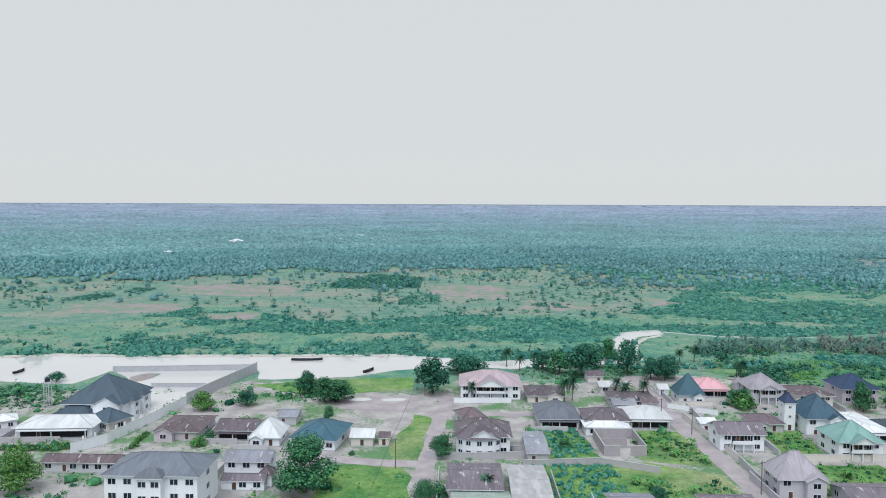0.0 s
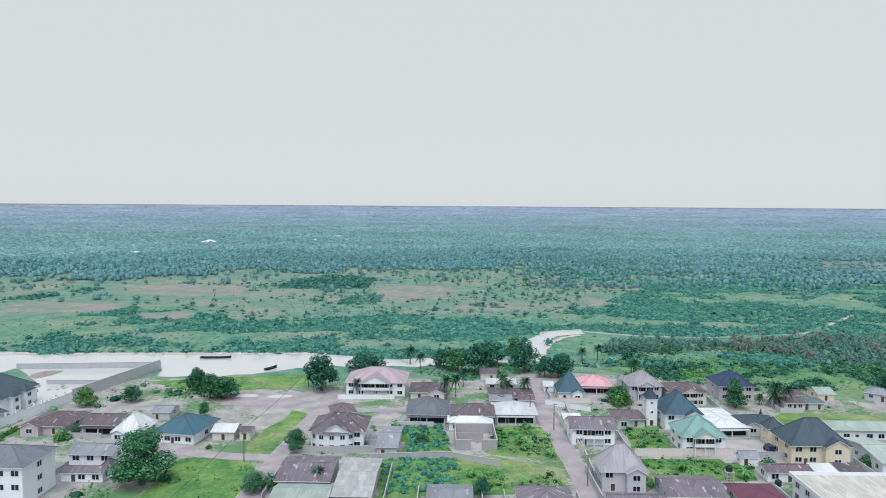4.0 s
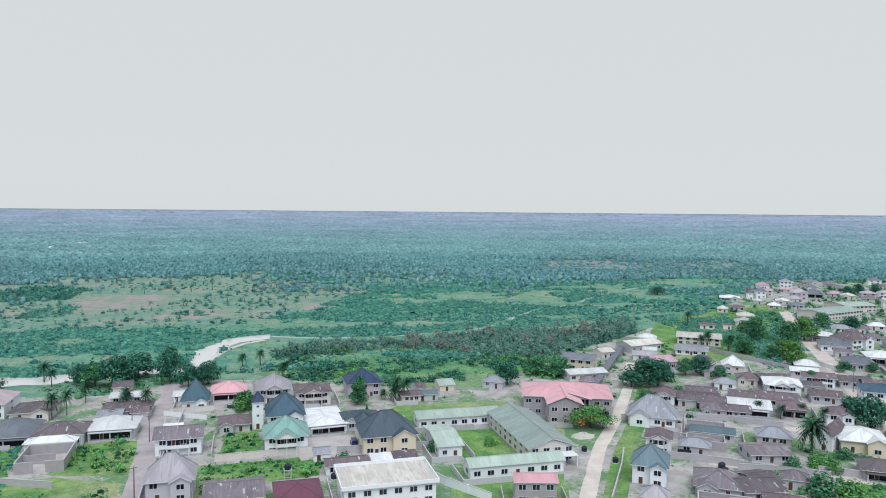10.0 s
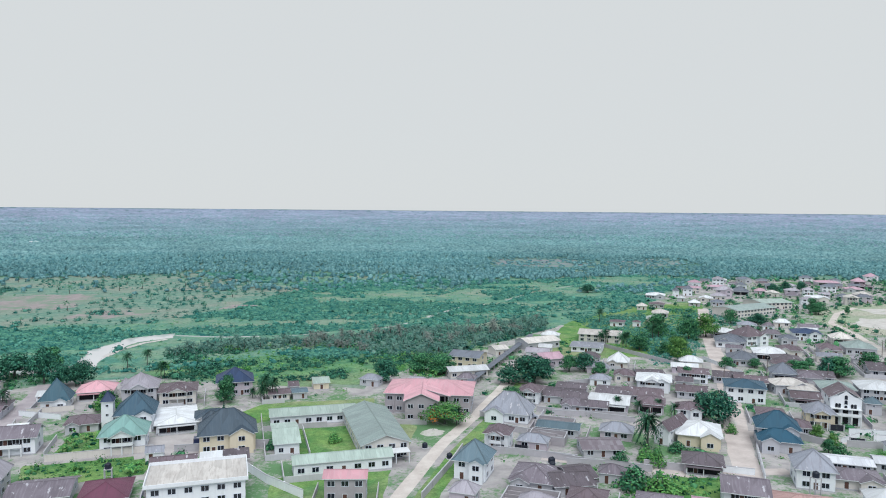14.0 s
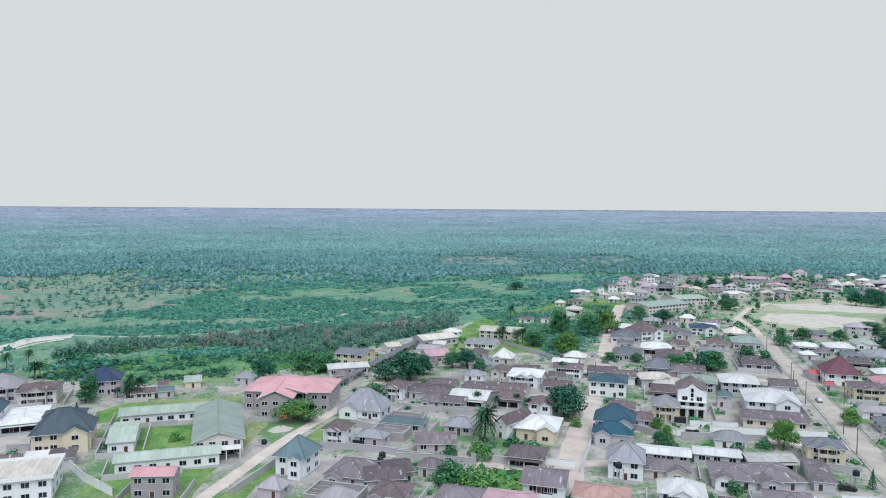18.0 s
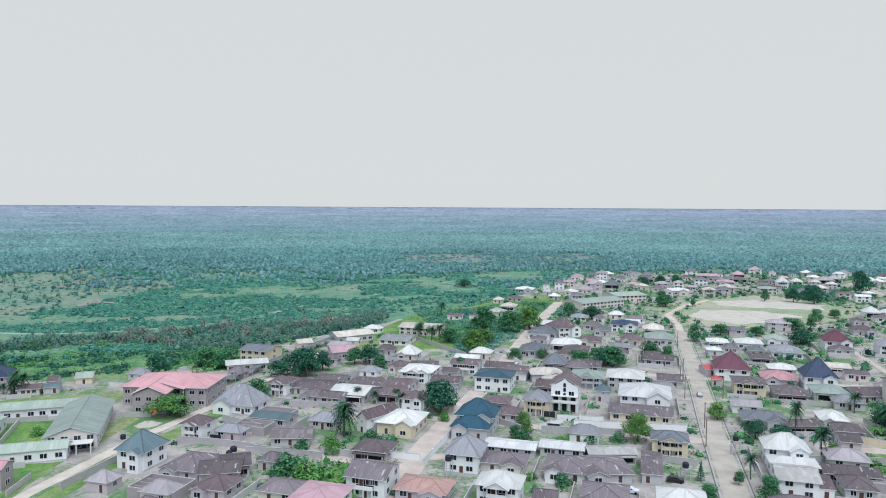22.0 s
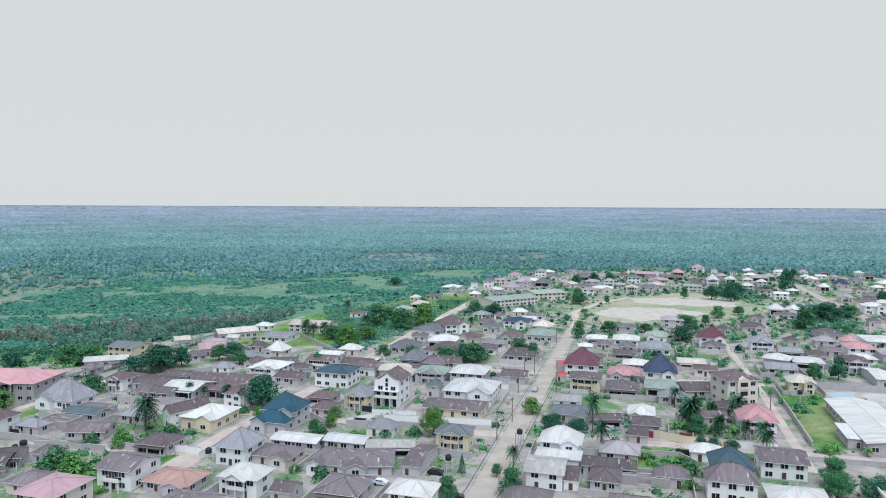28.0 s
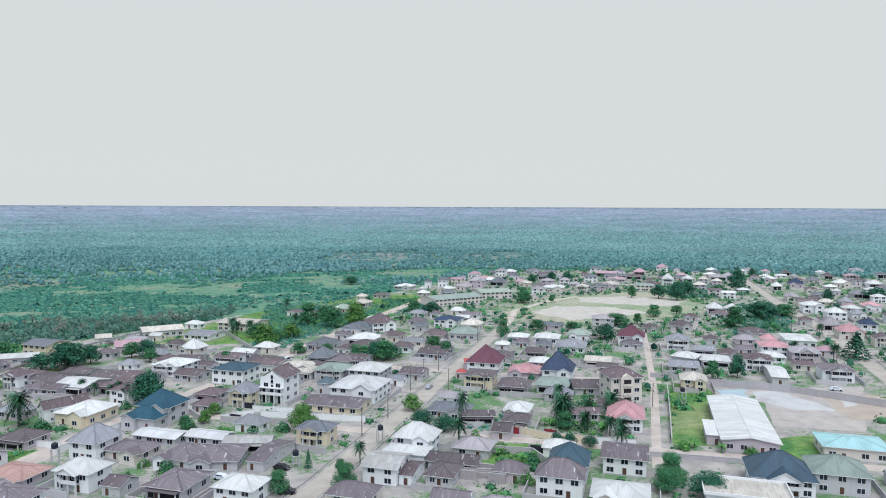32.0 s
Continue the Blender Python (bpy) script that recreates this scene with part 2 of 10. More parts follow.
def turf(name, bright, deep, straw, straw_share=0.3, floor=None):
    """Grass: tufts, darker hollows and straw-coloured drifts."""
    k = Mat(name, rough=0.9, spec=0.15)
    w = k.where()
    big, mid, small, fine = k.noise(w, 0.018, 6, 0.65), k.noise(w, 0.10, 6, 0.65), k.noise(w, 0.45, 5, 0.7), k.noise(w, 1.6, 5, 0.7)
    base = k.mix(k.step(mid, 0.38, 0.62), deep, bright)
    base = k.mix(k.math("MULTIPLY", k.step(big, 0.62 - 0.3 * straw_share, 0.78 - 0.3 * straw_share), 0.75), base, straw)
    base = k.vary(base, k.step(small, 0.3, 0.7), 0.28)
    base = k.vary(base, k.step(fine, 0.3, 0.7), 0.22)
    if floor:  # the forest floor, where the meadow ends
        far = k.n.new("ShaderNodeVectorMath")
        far.operation = "DISTANCE"
        k.l.new(w, far.inputs[0])
        far.inputs[1].default_value = (160, 0, 0)
        out = k.n.new("ShaderNodeMapRange")
        k.l.new(far.outputs["Value"], out.inputs[0])
        out.inputs[1].default_value, out.inputs[2].default_value = 800, 1300
        base = k.mix(out.outputs[0], base, floor)
    k.bump(k.math("ADD", small, fine), 0.5, 0.25)
    return k.done(base)


M_LAWN = turf("lawn_grass", lin(122, 152, 84), lin(76, 124, 68), lin(158, 156, 118), 0.45)
M_LUSH = turf("lush_meadow", lin(112, 150, 98), lin(66, 120, 86), lin(142, 150, 112), 0.4)
M_MEADOW = turf("marsh_meadow", lin(116, 150, 118), lin(78, 130, 110), lin(146, 150, 128), 0.5, lin(60, 104, 102))
M_SAVANNA = turf("savanna_grass", lin(126, 149, 126), lin(88, 130, 112), lin(150, 147, 130), 0.55)
M_FIELDGRASS = turf("field_grass", lin(156, 168, 134), lin(138, 152, 122), lin(182, 172, 152), 0.6)


def leaf(name, bright, deep, rough=0.6, lucent=0.1, shy=1.0):
    """Leaves: tone by clump, by plant and by place; some light passes through them."""
    k = Mat(name, rough=rough, spec=0.1)
    base = k.mix(k.math("ADD", k.math("MULTIPLY", k.math("POWER", k.island(), shy), 0.68), 0.02), deep, bright)
    base = k.vary(base, k.chance(), 0.15)
    base = k.vary(base, k.noise(k.where(), 0.03, 4), 0.3)
    thin = k.n.new("ShaderNodeBsdfTranslucent")
    k.l.new(base, thin.inputs["Color"])
    both = k.n.new("ShaderNodeMixShader")
    both.inputs[0].default_value = lucent
    k.l.new(k.b.outputs[0], both.inputs[1])
    k.l.new(thin.outputs[0], both.inputs[2])
    k.l.new(both.outputs[0], k.n["Material Output"].inputs["Surface"])
    return k.done(base)


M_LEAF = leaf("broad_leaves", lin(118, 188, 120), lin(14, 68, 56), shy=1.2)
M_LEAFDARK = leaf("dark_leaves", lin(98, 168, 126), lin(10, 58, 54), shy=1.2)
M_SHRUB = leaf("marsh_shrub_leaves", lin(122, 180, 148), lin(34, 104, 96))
M_SHRUBPALE = leaf("pale_shrub_leaves", lin(148, 188, 132), lin(88, 150, 116))
M_GARDEN = leaf("garden_leaves", lin(146, 200, 104), lin(34, 104, 62))
M_LEAFLIGHT = leaf("light_leaves", lin(156, 198, 104), lin(36, 98, 52), shy=1.2)
M_PALM = leaf("palm_leaves", lin(122, 184, 130), lin(22, 82, 66))
M_RAFFIA = leaf("raffia_palm_leaves", lin(140, 168, 144), lin(40, 96, 86))
M_CREEPER = leaf("creeper_leaves", lin(132, 196, 146), lin(56, 136, 104))
M_RAFFIADRY = leaf("dry_raffia_leaves", lin(178, 174, 158), lin(84, 108, 98))
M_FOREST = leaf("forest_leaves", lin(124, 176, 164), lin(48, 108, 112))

def woodland(name, bright, deep, grain, single=0.5):
    """Closed canopy: crowns and glades in two tones."""
    k = Mat(name, rough=0.9, spec=0.08)
    w = k.where()
    tone = k.step(k.noise(w, grain, 4, 0.75), 0.4, 0.6)
    tone = k.math("ADD", k.math("MULTIPLY", tone, 1 - single), k.math("MULTIPLY", k.island(), single))
    base = k.mix(tone, deep, bright)
    base = k.vary(base, k.noise(w, 0.012, 4), 0.25)
    base = k.vary(base, k.step(k.noise(w, 0.0035, 4), 0.3, 0.7), 0.16)
    k.bump(k.noise(w, grain * 4, 4, 0.7), 0.8, 0.16 / grain)
    return k.done(base)


# the last two have haze painted in: paler, bluer, less contrast
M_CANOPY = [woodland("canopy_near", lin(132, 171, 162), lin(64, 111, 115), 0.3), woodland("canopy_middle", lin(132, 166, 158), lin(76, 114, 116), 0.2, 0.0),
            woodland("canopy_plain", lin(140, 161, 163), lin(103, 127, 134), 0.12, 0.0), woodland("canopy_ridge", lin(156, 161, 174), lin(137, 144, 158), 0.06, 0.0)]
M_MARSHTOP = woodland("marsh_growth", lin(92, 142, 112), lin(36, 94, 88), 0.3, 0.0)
M_BARK = plain("bark", lin(92, 92, 84), 0.95, scale=3, spot=0.3)
M_FLOWER = leaf("flame_tree_blossom", lin(236, 168, 70), lin(190, 110, 60))


def water_mat():
    k = Mat("milky_river_water", rough=0.06, spec=0.5)
    w = k.where()
    k.bump(k.noise(k.scaled(w, 1, 0.4, 1), 0.5, 3), 0.04, 0.2)
    return k.done(k.vary(lin(206, 200, 190), k.noise(w, 0.02, 3), 0.10))


M_WATER = water_mat()


from mathutils import geometry

# ---- building blocks ----
def part(name, bm, material, parent, label=""):
    """Links a bmesh as one mesh object under a thing or a part."""
    me = bpy.data.meshes.new(name)
    bm.to_mesh(me)
    bm.free()
    for m in material if isinstance(material, (list, tuple)) else (material,):
        me.materials.append(m)
    ob = new(name, me)
    ob.parent = parent
    return tagged(ob, label)


def mesh_object(name, verts, faces, material, parent=None, smooth=False):
    me = bpy.data.meshes.new(name)
    me.from_pydata(verts, [], faces)
    me.materials.append(material)
    if smooth:
        me.shade_smooth()
    ob = new(name, me)
    ob.parent = parent
    return ob


def add_box(bm, x0, y0, z0, x1, y1, z1, slot=0):
    v = [bm.verts.new(p) for p in ((x0, y0, z0), (x1, y0, z0), (x1, y1, z0), (x0, y1, z0), (x0, y0, z1), (x1, y0, z1), (x1, y1, z1), (x0, y1, z1))]
    for a in ((3, 2, 1, 0), (4, 5, 6, 7), (0, 1, 5, 4), (1, 2, 6, 5), (2, 3, 7, 6), (3, 0, 4, 7)):
        bm.faces.new([v[i] for i in a]).material_index = slot


def box(*a):
    bm = bmesh.new()
    add_box(bm, *a)
    return bm


def empty_at(name, x, y, z=0.0, turn=0.0):
    ob = new(name)
    ob.matrix_basis = pose(x, y, z, 0, 0, turn)
    return ob


def inside(x, y, ring):
    odd, j = False, len(ring) - 1
    for i in range(len(ring)):
        (xi, yi), (xj, yj) = ring[i], ring[j]
        if (yi > y) != (yj > y) and x < (xj - xi) * (y - yi) / (yj - yi) + xi:
            odd = not odd
        j = i
    return odd


def ragged(ring, step=3.0, amount=1.0, seed=0):
    """The ring's outline in short steps, pushed in and out a little."""
    out = []
    for (ax, ay), (bx, by) in zip(ring, ring[1:] + ring[:1]):
        far = math.hypot(bx - ax, by - ay)
        count = max(1, int(far / step))
        for i in range(count):
            x, y = ax + (bx - ax) * i / count, ay + (by - ay) * i / count
            p = Vector((x * 0.12, y * 0.12, seed * 7.3))
            out.append((x + amount * noise.noise(p) * 2, y + amount * noise.noise(p + Vector((0, 0, 3))) * 2))
    return out


def sheet(name, ring, z, material, label, category, step=3.0, amount=1.0, seed=0, kind="structure"):
    """A flat patch of ground with an uneven outline."""
    flat = [Vector(p) for p in (ragged(ring, step, amount, seed) if amount else ring)]
    points, _, triangles, _, _, _ = geometry.delaunay_2d_cdt(flat, [], [list(range(len(flat)))], 1, 0.001)
    bm = bmesh.new()
    corners = [bm.verts.new((p.x, p.y, z)) for p in points]
    for tri in triangles:
        face = bm.faces.new([corners[i] for i in tri])
        face.normal_update()
        if face.normal.z < 0:
            face.normal_flip()
    ob = part(name, bm, material, None)
    return tagged(ob, label, category, "", kind)


ROADS = []


def strip(name, line, width, z, material, label, category):
    """A road or path along a line of points, with slightly wavering edges."""
    ROADS.append((line, width))
    fine = []
    for (ax, ay), (bx, by) in zip(line, line[1:]):
        count = max(1, int(math.hypot(bx - ax, by - ay) / 4))
        fine += [(ax + (bx - ax) * i / count, ay + (by - ay) * i / count) for i in range(count)]
    fine.append(line[-1])
    verts, faces = [], []
    for i, (x, y) in enumerate(fine):
        (ax, ay), (bx, by) = fine[max(0, i - 1)], fine[min(len(fine) - 1, i + 1)]
        d = math.hypot(bx - ax, by - ay)
        nx, ny = -(by - ay) / d, (bx - ax) / d
        for side in (1, -1):
            half = width / 2 * (1 + 0.16 * noise.noise(Vector((x * 0.2, y * 0.2, side * 5))))
            verts.append((x + nx * half * side, y + ny * half * side, z))
        if i:
            faces.append((2 * i - 2, 2 * i - 1, 2 * i + 1, 2 * i))
    return tagged(mesh_object(name, verts, faces, material), label, category, "", "structure")


# ---- ground: one sheet out to the horizon, which rises to a low far ridge ----
MID = (160.0, 0.0)


def ground_z(x, y):
    r = math.hypot(x - MID[0], y - MID[1])
    return 67.5 * ((r - 2000) / 2900) ** 2 if r > 2000 else 0.0


radii = [0, 60, 120, 180, 240, 300, 360, 430, 500, 580, 680, 800, 950, 1150, 1400, 1700, 2000, 2300, 2600, 2900, 3200, 3500, 3800, 4100, 4400, 4700, 4900]
verts, faces, SPOKES = [], [], 96
for r in radii[1:]:
    for s in range(SPOKES):
        a = 2 * math.pi * s / SPOKES
        x, y = MID[0] + r * math.cos(a), MID[1] + r * math.sin(a)
        verts.append((x, y, ground_z(x, y)))
verts.append((MID[0], MID[1], 0))
for s in range(SPOKES):
    faces.append((len(verts) - 1, s, (s + 1) % SPOKES))
    for k in range(len(radii) - 2):
        a, b = k * SPOKES + s, k * SPOKES + (s + 1) % SPOKES
        faces.append((a, a + SPOKES, b + SPOKES, b))
ground = tagged(mesh_object("ground", verts, faces, M_MEADOW, smooth=True), "green marsh meadow and forest floor reaching the horizon", "ground", "", "structure")

TOWN = [(-260, 180), (-145, 262), (-97, 262), (-75, 278), (-35, 263), (-9, 255), (11, 285), (48, 272), (90, 290), (121, 283), (150, 262), (168, 258), (196, 243), (216, 263), (252, 295),
        (323, 343), (358, 365), (449, 422), (530, 495), (600, 556), (680, 582), (760, 556), (860, 486), (950, 396), (1030, 250), (1100, 0), (1100, -220), (-260, -220)]
sheet("town_ground", TOWN, 0.03, M_SOIL, "pale sandy town earth with patches of weeds", "ground", 6, 2.0)

# river, reclaimed basin and the meander beyond
RIVER = [(-420, 292), (-266, 301), (-201, 315), (-179, 321), (-138, 318), (-99, 319), (-58, 321), (-11, 322), (22, 312), (60, 322), (81, 318), (90, 310), (60, 305), (31, 298), (-10, 297), (-20, 294),
         (-37, 282), (-55, 278), (-74, 278), (-78, 294), (-138, 290), (-144, 270), (-174, 272), (-230, 260), (-420, 255)]
sheet("river", RIVER, 0.06, M_WATER, "wide milky river reflecting the white sky", "river", 5, 1.2)
sheet("basin_sand", [(-138, 291), (-79, 296), (-91, 245), (-100, 222), (-108, 240), (-112, 262)], 0.09, M_WATER, "pale still water inside the concrete basin walls", "water", 4, 0.3)
strip("river_bank", [(-420, 294), (-266, 303), (-201, 317), (-179, 322), (-138, 320), (-99, 321), (-58, 322.5), (-11, 324)], 5.0, 0.11, M_SAND, "pale sandy river bank", "bank")
MEANDER = [(81, 313), (84, 354), (98, 385), (122, 394), (122, 380), (104, 371), (95, 346), (91, 313)]
sheet("river_meander", MEANDER, 0.06, M_WATER, "bright river bend in the marsh", "river", 4, 1.0, 2)
strip("sand_bar", [(93, 336), (98, 352), (107, 367), (118, 375)], 3.0, 0.12, M_SAND, "pale sand bar beside the river bend", "sand")
for line, wide in (([(122, 386), (147, 374), (166, 371)], 3.0), ([(173, 370), (185, 369), (205, 373)], 1.4), ([(232, 380), (244, 382), (258, 394)], 1.6), ([(276, 413), (296, 434), (313, 452)], 2.8),
                   ([(330, 460), (340, 465)], 1.2), ([(362, 481), (384, 502), (397, 515)], 2.2), ([(440, 546), (470, 566)], 1.4)):
    strip("stream", line, wide, 0.05, M_WATER, "open stretch of a thin stream in the marsh", "stream")
sheet("marsh_pool", [(205, 566), (214, 566), (219, 552), (214, 545), (209, 556)], 0.06, M_WATER, "small bright pool in the marsh", "pool", 3, 1.0, 4)
SAVANNA = [(-520, 470), (-470, 560), (-405, 645), (-259, 655), (-206, 690), (-147, 742), (22, 776), (120, 790), (175, 690), (225, 600), (170, 520), (140, 470), (100, 432), (53, 447), (-19, 434), (-76, 408),
           (-128, 466), (-158, 496), (-174, 451), (-204, 411), (-235, 388), (-330, 350), (-520, 330)]
sheet("savanna_ground", SAVANNA, 0.02, M_SAVANNA, "dull green grass of the open savanna", "grass", 7, 6.0, 3)
BARE = ([(-235, 596), (-180, 606), (-125, 592), (-112, 540), (-150, 530), (-200, 545)], [(-250, 484), (-215, 490), (-185, 494), (-172, 460), (-220, 440), (-243, 450)], [(-158, 447), (-117, 452), (-108, 418), (-140, 420)],
        [(-12, 600), (20, 608), (56, 602), (48, 520), (10, 510), (-8, 540)], [(55, 500), (107, 500), (100, 466), (70, 462), (52, 470)], [(152, 515), (178, 500), (172, 485), (150, 492)],
        [(488, 800), (530, 915), (610, 920), (650, 890), (630, 805), (586, 765)], [(640, 772), (695, 875), (755, 880), (800, 850), (765, 785), (715, 750)])
for n, ring in enumerate(BARE):
    sheet("bare_earth", ring, 0.05, M_BURNT if n > 5 else M_BARE, "half overgrown clearing in the forest" if n > 5 else "bare brown burnt patch in the meadow", "earth", 6, 6.0, n)

# roads and tracks
strip("main_road", [(318, 42), (343, 71), (375, 115), (410, 162), (470, 244), (486, 266)], 6.2, 0.08, M_ASPHALT, "worn grey asphalt street with dusty edges", "road")
strip("main_road", [(560, 75), (620, 150), (659, 203), (712, 280), (766, 356), (820, 430)], 7, 0.08, M_ASPHALT, "worn grey asphalt street with dusty edges", "road")
strip("side_street", [(262, 100), (285, 134), (305, 160), (340, 205), (372, 249), (425, 323), (483, 398)], 7.5, 0.07, M_ROAD, "dusty unpaved street with puddles", "road")
strip("side_street", [(78, 150), (77.5, 190), (76, 222), (77, 240), (78, 272), (78, 285)], 6, 0.07, M_LANE, "dusty unpaved street with wheel ruts", "road")
strip("side_street", [(-5, 150), (-4.5, 185), (-3, 200), (-1, 225), (2, 250), (2, 258)], 5, 0.07, M_LANE, "dusty unpaved street", "road")
strip("side_street", [(-4, 186), (-14, 187), (-30, 190), (-45, 192)], 5, 0.065, M_LANE, "dusty unpaved lane", "road")
strip("side_street", [(2, 232), (30, 233), (60, 234), (77, 236)], 5, 0.065, M_LANE, "dusty unpaved lane", "road")
strip("sand_track", [(178, 128), (184, 138), (206, 171), (228, 198), (256, 236), (280, 274)], 4, 0.07, M_TRACK, "pale sand track beside the school", "path")
strip("verge", [(186, 128), (192, 138), (212, 167), (234, 194), (262, 233)], 6, 0.06, M_LAWN, "green verge along the sand track", "grass")
strip("side_lane", [(430, 52), (438, 63), (476, 114), (509, 161), (551, 222)], 2.8, 0.07, M_ROAD, "pale sand lane", "road")
strip("side_lane", [(395, 92), (440, 62), (470, 42), (500, 22)], 5, 0.065, M_ROAD, "dusty lane", "road")
strip("side_street", [(275, 172), (307, 150), (352, 118), (372, 104)], 5, 0.065, M_ROAD, "dusty lane between compounds", "road")
strip("side_street", [(230, 152), (262, 128), (290, 122)], 4.5, 0.066, M_ROAD, "dusty lane between compounds", "road")
strip("side_street", [(395, 190), (420, 172), (470, 140), (490, 128)], 5, 0.066, M_ROAD, "dusty lane between compounds", "road")
sheet("playing_field", [(538, 354), (606, 390), (670, 380), (680, 316), (650, 280), (576, 255), (525, 262), (498, 296)], 0.06, M_FIELDGRASS, "dry grass of the school playing field", "grass", 6, 2)
sheet("sand_pitch", [(528, 312), (556, 332), (590, 316), (600, 284), (572, 272), (535, 274)], 0.1, M_SAND, "pale worn sand of the playing field", "sand", 4, 2.5, 1)
sheet("sand_pitch", [(596, 366), (641, 362), (660, 321), (640, 303), (604, 322), (588, 344)], 0.1, M_SAND, "pale worn sand of the playing field", "sand", 4, 2.5, 2)
strip("sand_path", [(486, 266), (500, 285), (520, 320), (560, 352), (600, 372)], 4, 0.12, M_TRACK, "pale sand path across the field", "path")
PLOTS = [0]


def plot(ring, mat, name, label):
    n = PLOTS[0]
    PLOTS[0] += 1
    sheet(name, ring, 0.05 + 0.004 * (n % 5), mat, label, "grass" if mat is M_LAWN else "yard", 3, 0.9 if mat is M_LAWN else 0.3, n)


plot([(-30, 186), (-13, 186), (-8, 177), (-8, 150), (-32, 150)], M_LAWN, "lawn", "bright green lawn by the street")
plot([(-15, 201), (-9, 231), (-4, 228), (-6.5, 191), (-13, 189)], M_LAWN, "lawn", "bright green verge by the street")
plot([(-74, 268), (-51, 278), (-12, 282), (-11, 262), (-30, 258), (-46, 252)], M_LAWN, "lawn", "bright grass behind the river bank")
plot([(-38, 253), (-10, 254), (-7, 240), (-14, 234), (-36, 238)], M_LANE, "sand_yard", "trodden sandy yard with puddles")
plot([(26, 219), (42, 219), (44, 192), (28, 191)], M_LAWN, "overgrown_plot", "overgrown green plot")
plot([(55, 215), (75, 215), (74, 185), (56, 190)], M_LAWN, "overgrown_plot", "overgrown green plot")
plot([(22, 188), (57, 188), (74, 180), (73, 165), (48, 162), (27, 160)], M_LAWN, "overgrown_plot", "overgrown green plot with tall weeds")
plot([(100, 226), (112, 217), (109, 195), (96, 193)], M_LAWN, "garden_plot", "green banana garden between houses")
plot([(92, 188), (128, 186), (123, 171), (98, 171), (92, 164)], M_LAWN, "garden_plot", "green banana garden between houses")
plot([(150, 207), (176, 215), (193, 214), (198, 228), (160, 232), (150, 222)], M_LAWN, "school_lawn", "short grass round the school")
plot([(164, 198), (186, 198), (183, 166), (165, 165)], M_LAWN, "school_court", "grass courtyard of the school")
plot([(192, 164), (204, 190), (200, 197), (194, 182)], M_LAWN, "school_lawn", "short grass beside the school hall")
plot([(155, 158), (186, 155), (176, 128), (150, 128)], M_LAWN, "school_lawn", "short grass round the school")
plot([(494, 126), (500, 112), (462, 58), (446, 66), (481, 113)], M_LAWN, "verge", "green verge along the lane")
plot([(478, 60), (494, 58), (476, 38), (468, 46)], M_LAWN, "verge", "green plot beside the warehouse")
plot([(385, 72), (400, 84), (412, 76), (398, 62)], M_LAWN, "overgrown_plot", "green walled plot")
plot([(240, 116), (262, 132), (275, 122), (255, 100)], M_LAWN, "overgrown_plot", "overgrown green plot")
plot([(289, 286), (357, 370), (446, 429), (509, 431), (422, 322), (363, 267), (323, 266)], M_LAWN, "school_grounds", "grassy ground between the far buildings")
plot([(500, 112), (560, 96), (510, 55), (488, 70), (512, 98)], M_YARD, "paved_yard", "pale concrete yard with washed-out paint")
plot([(118, 203), (138, 203), (137, 183), (119, 184)], M_YARD, "paved_yard", "pink paved forecourt")
for x, y, rx, ry in ((-29.3, 248.8, 4.2, 2.4), (-17.3, 248.9, 4.6, 2.2)):
    sheet("puddle", [(x + rx * math.cos(a * 0.63), y + ry * math.sin(a * 0.63)) for a in range(10)], 0.13, M_WATER, "rain puddle reflecting the sky", "puddle", 2, 0.4)

for n, (ring, colour, label) in enumerate((
    ([(503.5, 111.3), (512.9, 107.9), (504.1, 97.6), (494.2, 100.4)], (178, 196, 198), "washed-out light blue painted court"),
    ([(513.3, 106.0), (524.1, 98.7), (521.2, 74.9), (508.8, 82.3), (504.2, 92.9)], (202, 199, 194), "pale concrete slab with washed-out paint"),
    ([(536.1, 93.6), (556.4, 83.8), (534.6, 60.6), (515.8, 66.1), (520.9, 75.1)], (190, 174, 158), "bare brown sand beside the concrete yard"),
    ([(534.2, 84.5), (539.8, 82.5), (534.4, 76.7), (528.5, 78.8)], (206, 200, 192), "pale puddled sand"),
)):
    mat = soil("yard_paint", lin(*colour), lin(*(c - 14 for c in colour)), lin(178, 168, 164), 0.1)
    sheet("yard_patch", ring, 0.075 + 0.006 * n, mat, label, "yard", 1.5, 1.6, 20 + n)


def drain(line, offset, material, label):
    """A narrow open gutter beside a street."""
    moved = []
    for i, (x, y) in enumerate(line):
        (ax, ay), (bx, by) = line[max(0, i - 1)], line[min(len(line) - 1, i + 1)]
        far = math.hypot(bx - ax, by - ay)
        moved.append((x - (by - ay) / far * offset, y + (bx - ax) / far * offset))
    strip("drain", moved, 0.22, 0.1, material, label, "drain")


MAIN = [(318, 42), (343, 71), (375, 115), (410, 162), (470, 244), (486, 266)]
for side in (-4.3, 4.3):
    drain(MAIN, side, M_DRAIN, "dark open drain along the asphalt street")
    drain(MAIN, side * 0.9, M_CONCRETE, "concrete kerb of the street drain")
for side in (-4.6, 4.6):
    drain([(560, 75), (620, 150), (659, 203), (712, 280), (766, 356), (820, 430)], side, M_DRAIN, "dark open drain along the asphalt street")

sheet("bright_meadow", [(112, 294), (150, 264), (196, 247), (250, 297), (322, 345), (300, 356), (240, 338), (200, 322), (140, 312)], 0.04, M_LUSH, "bright yellow-green meadow behind the houses", "grass", 6, 3.0, 9)


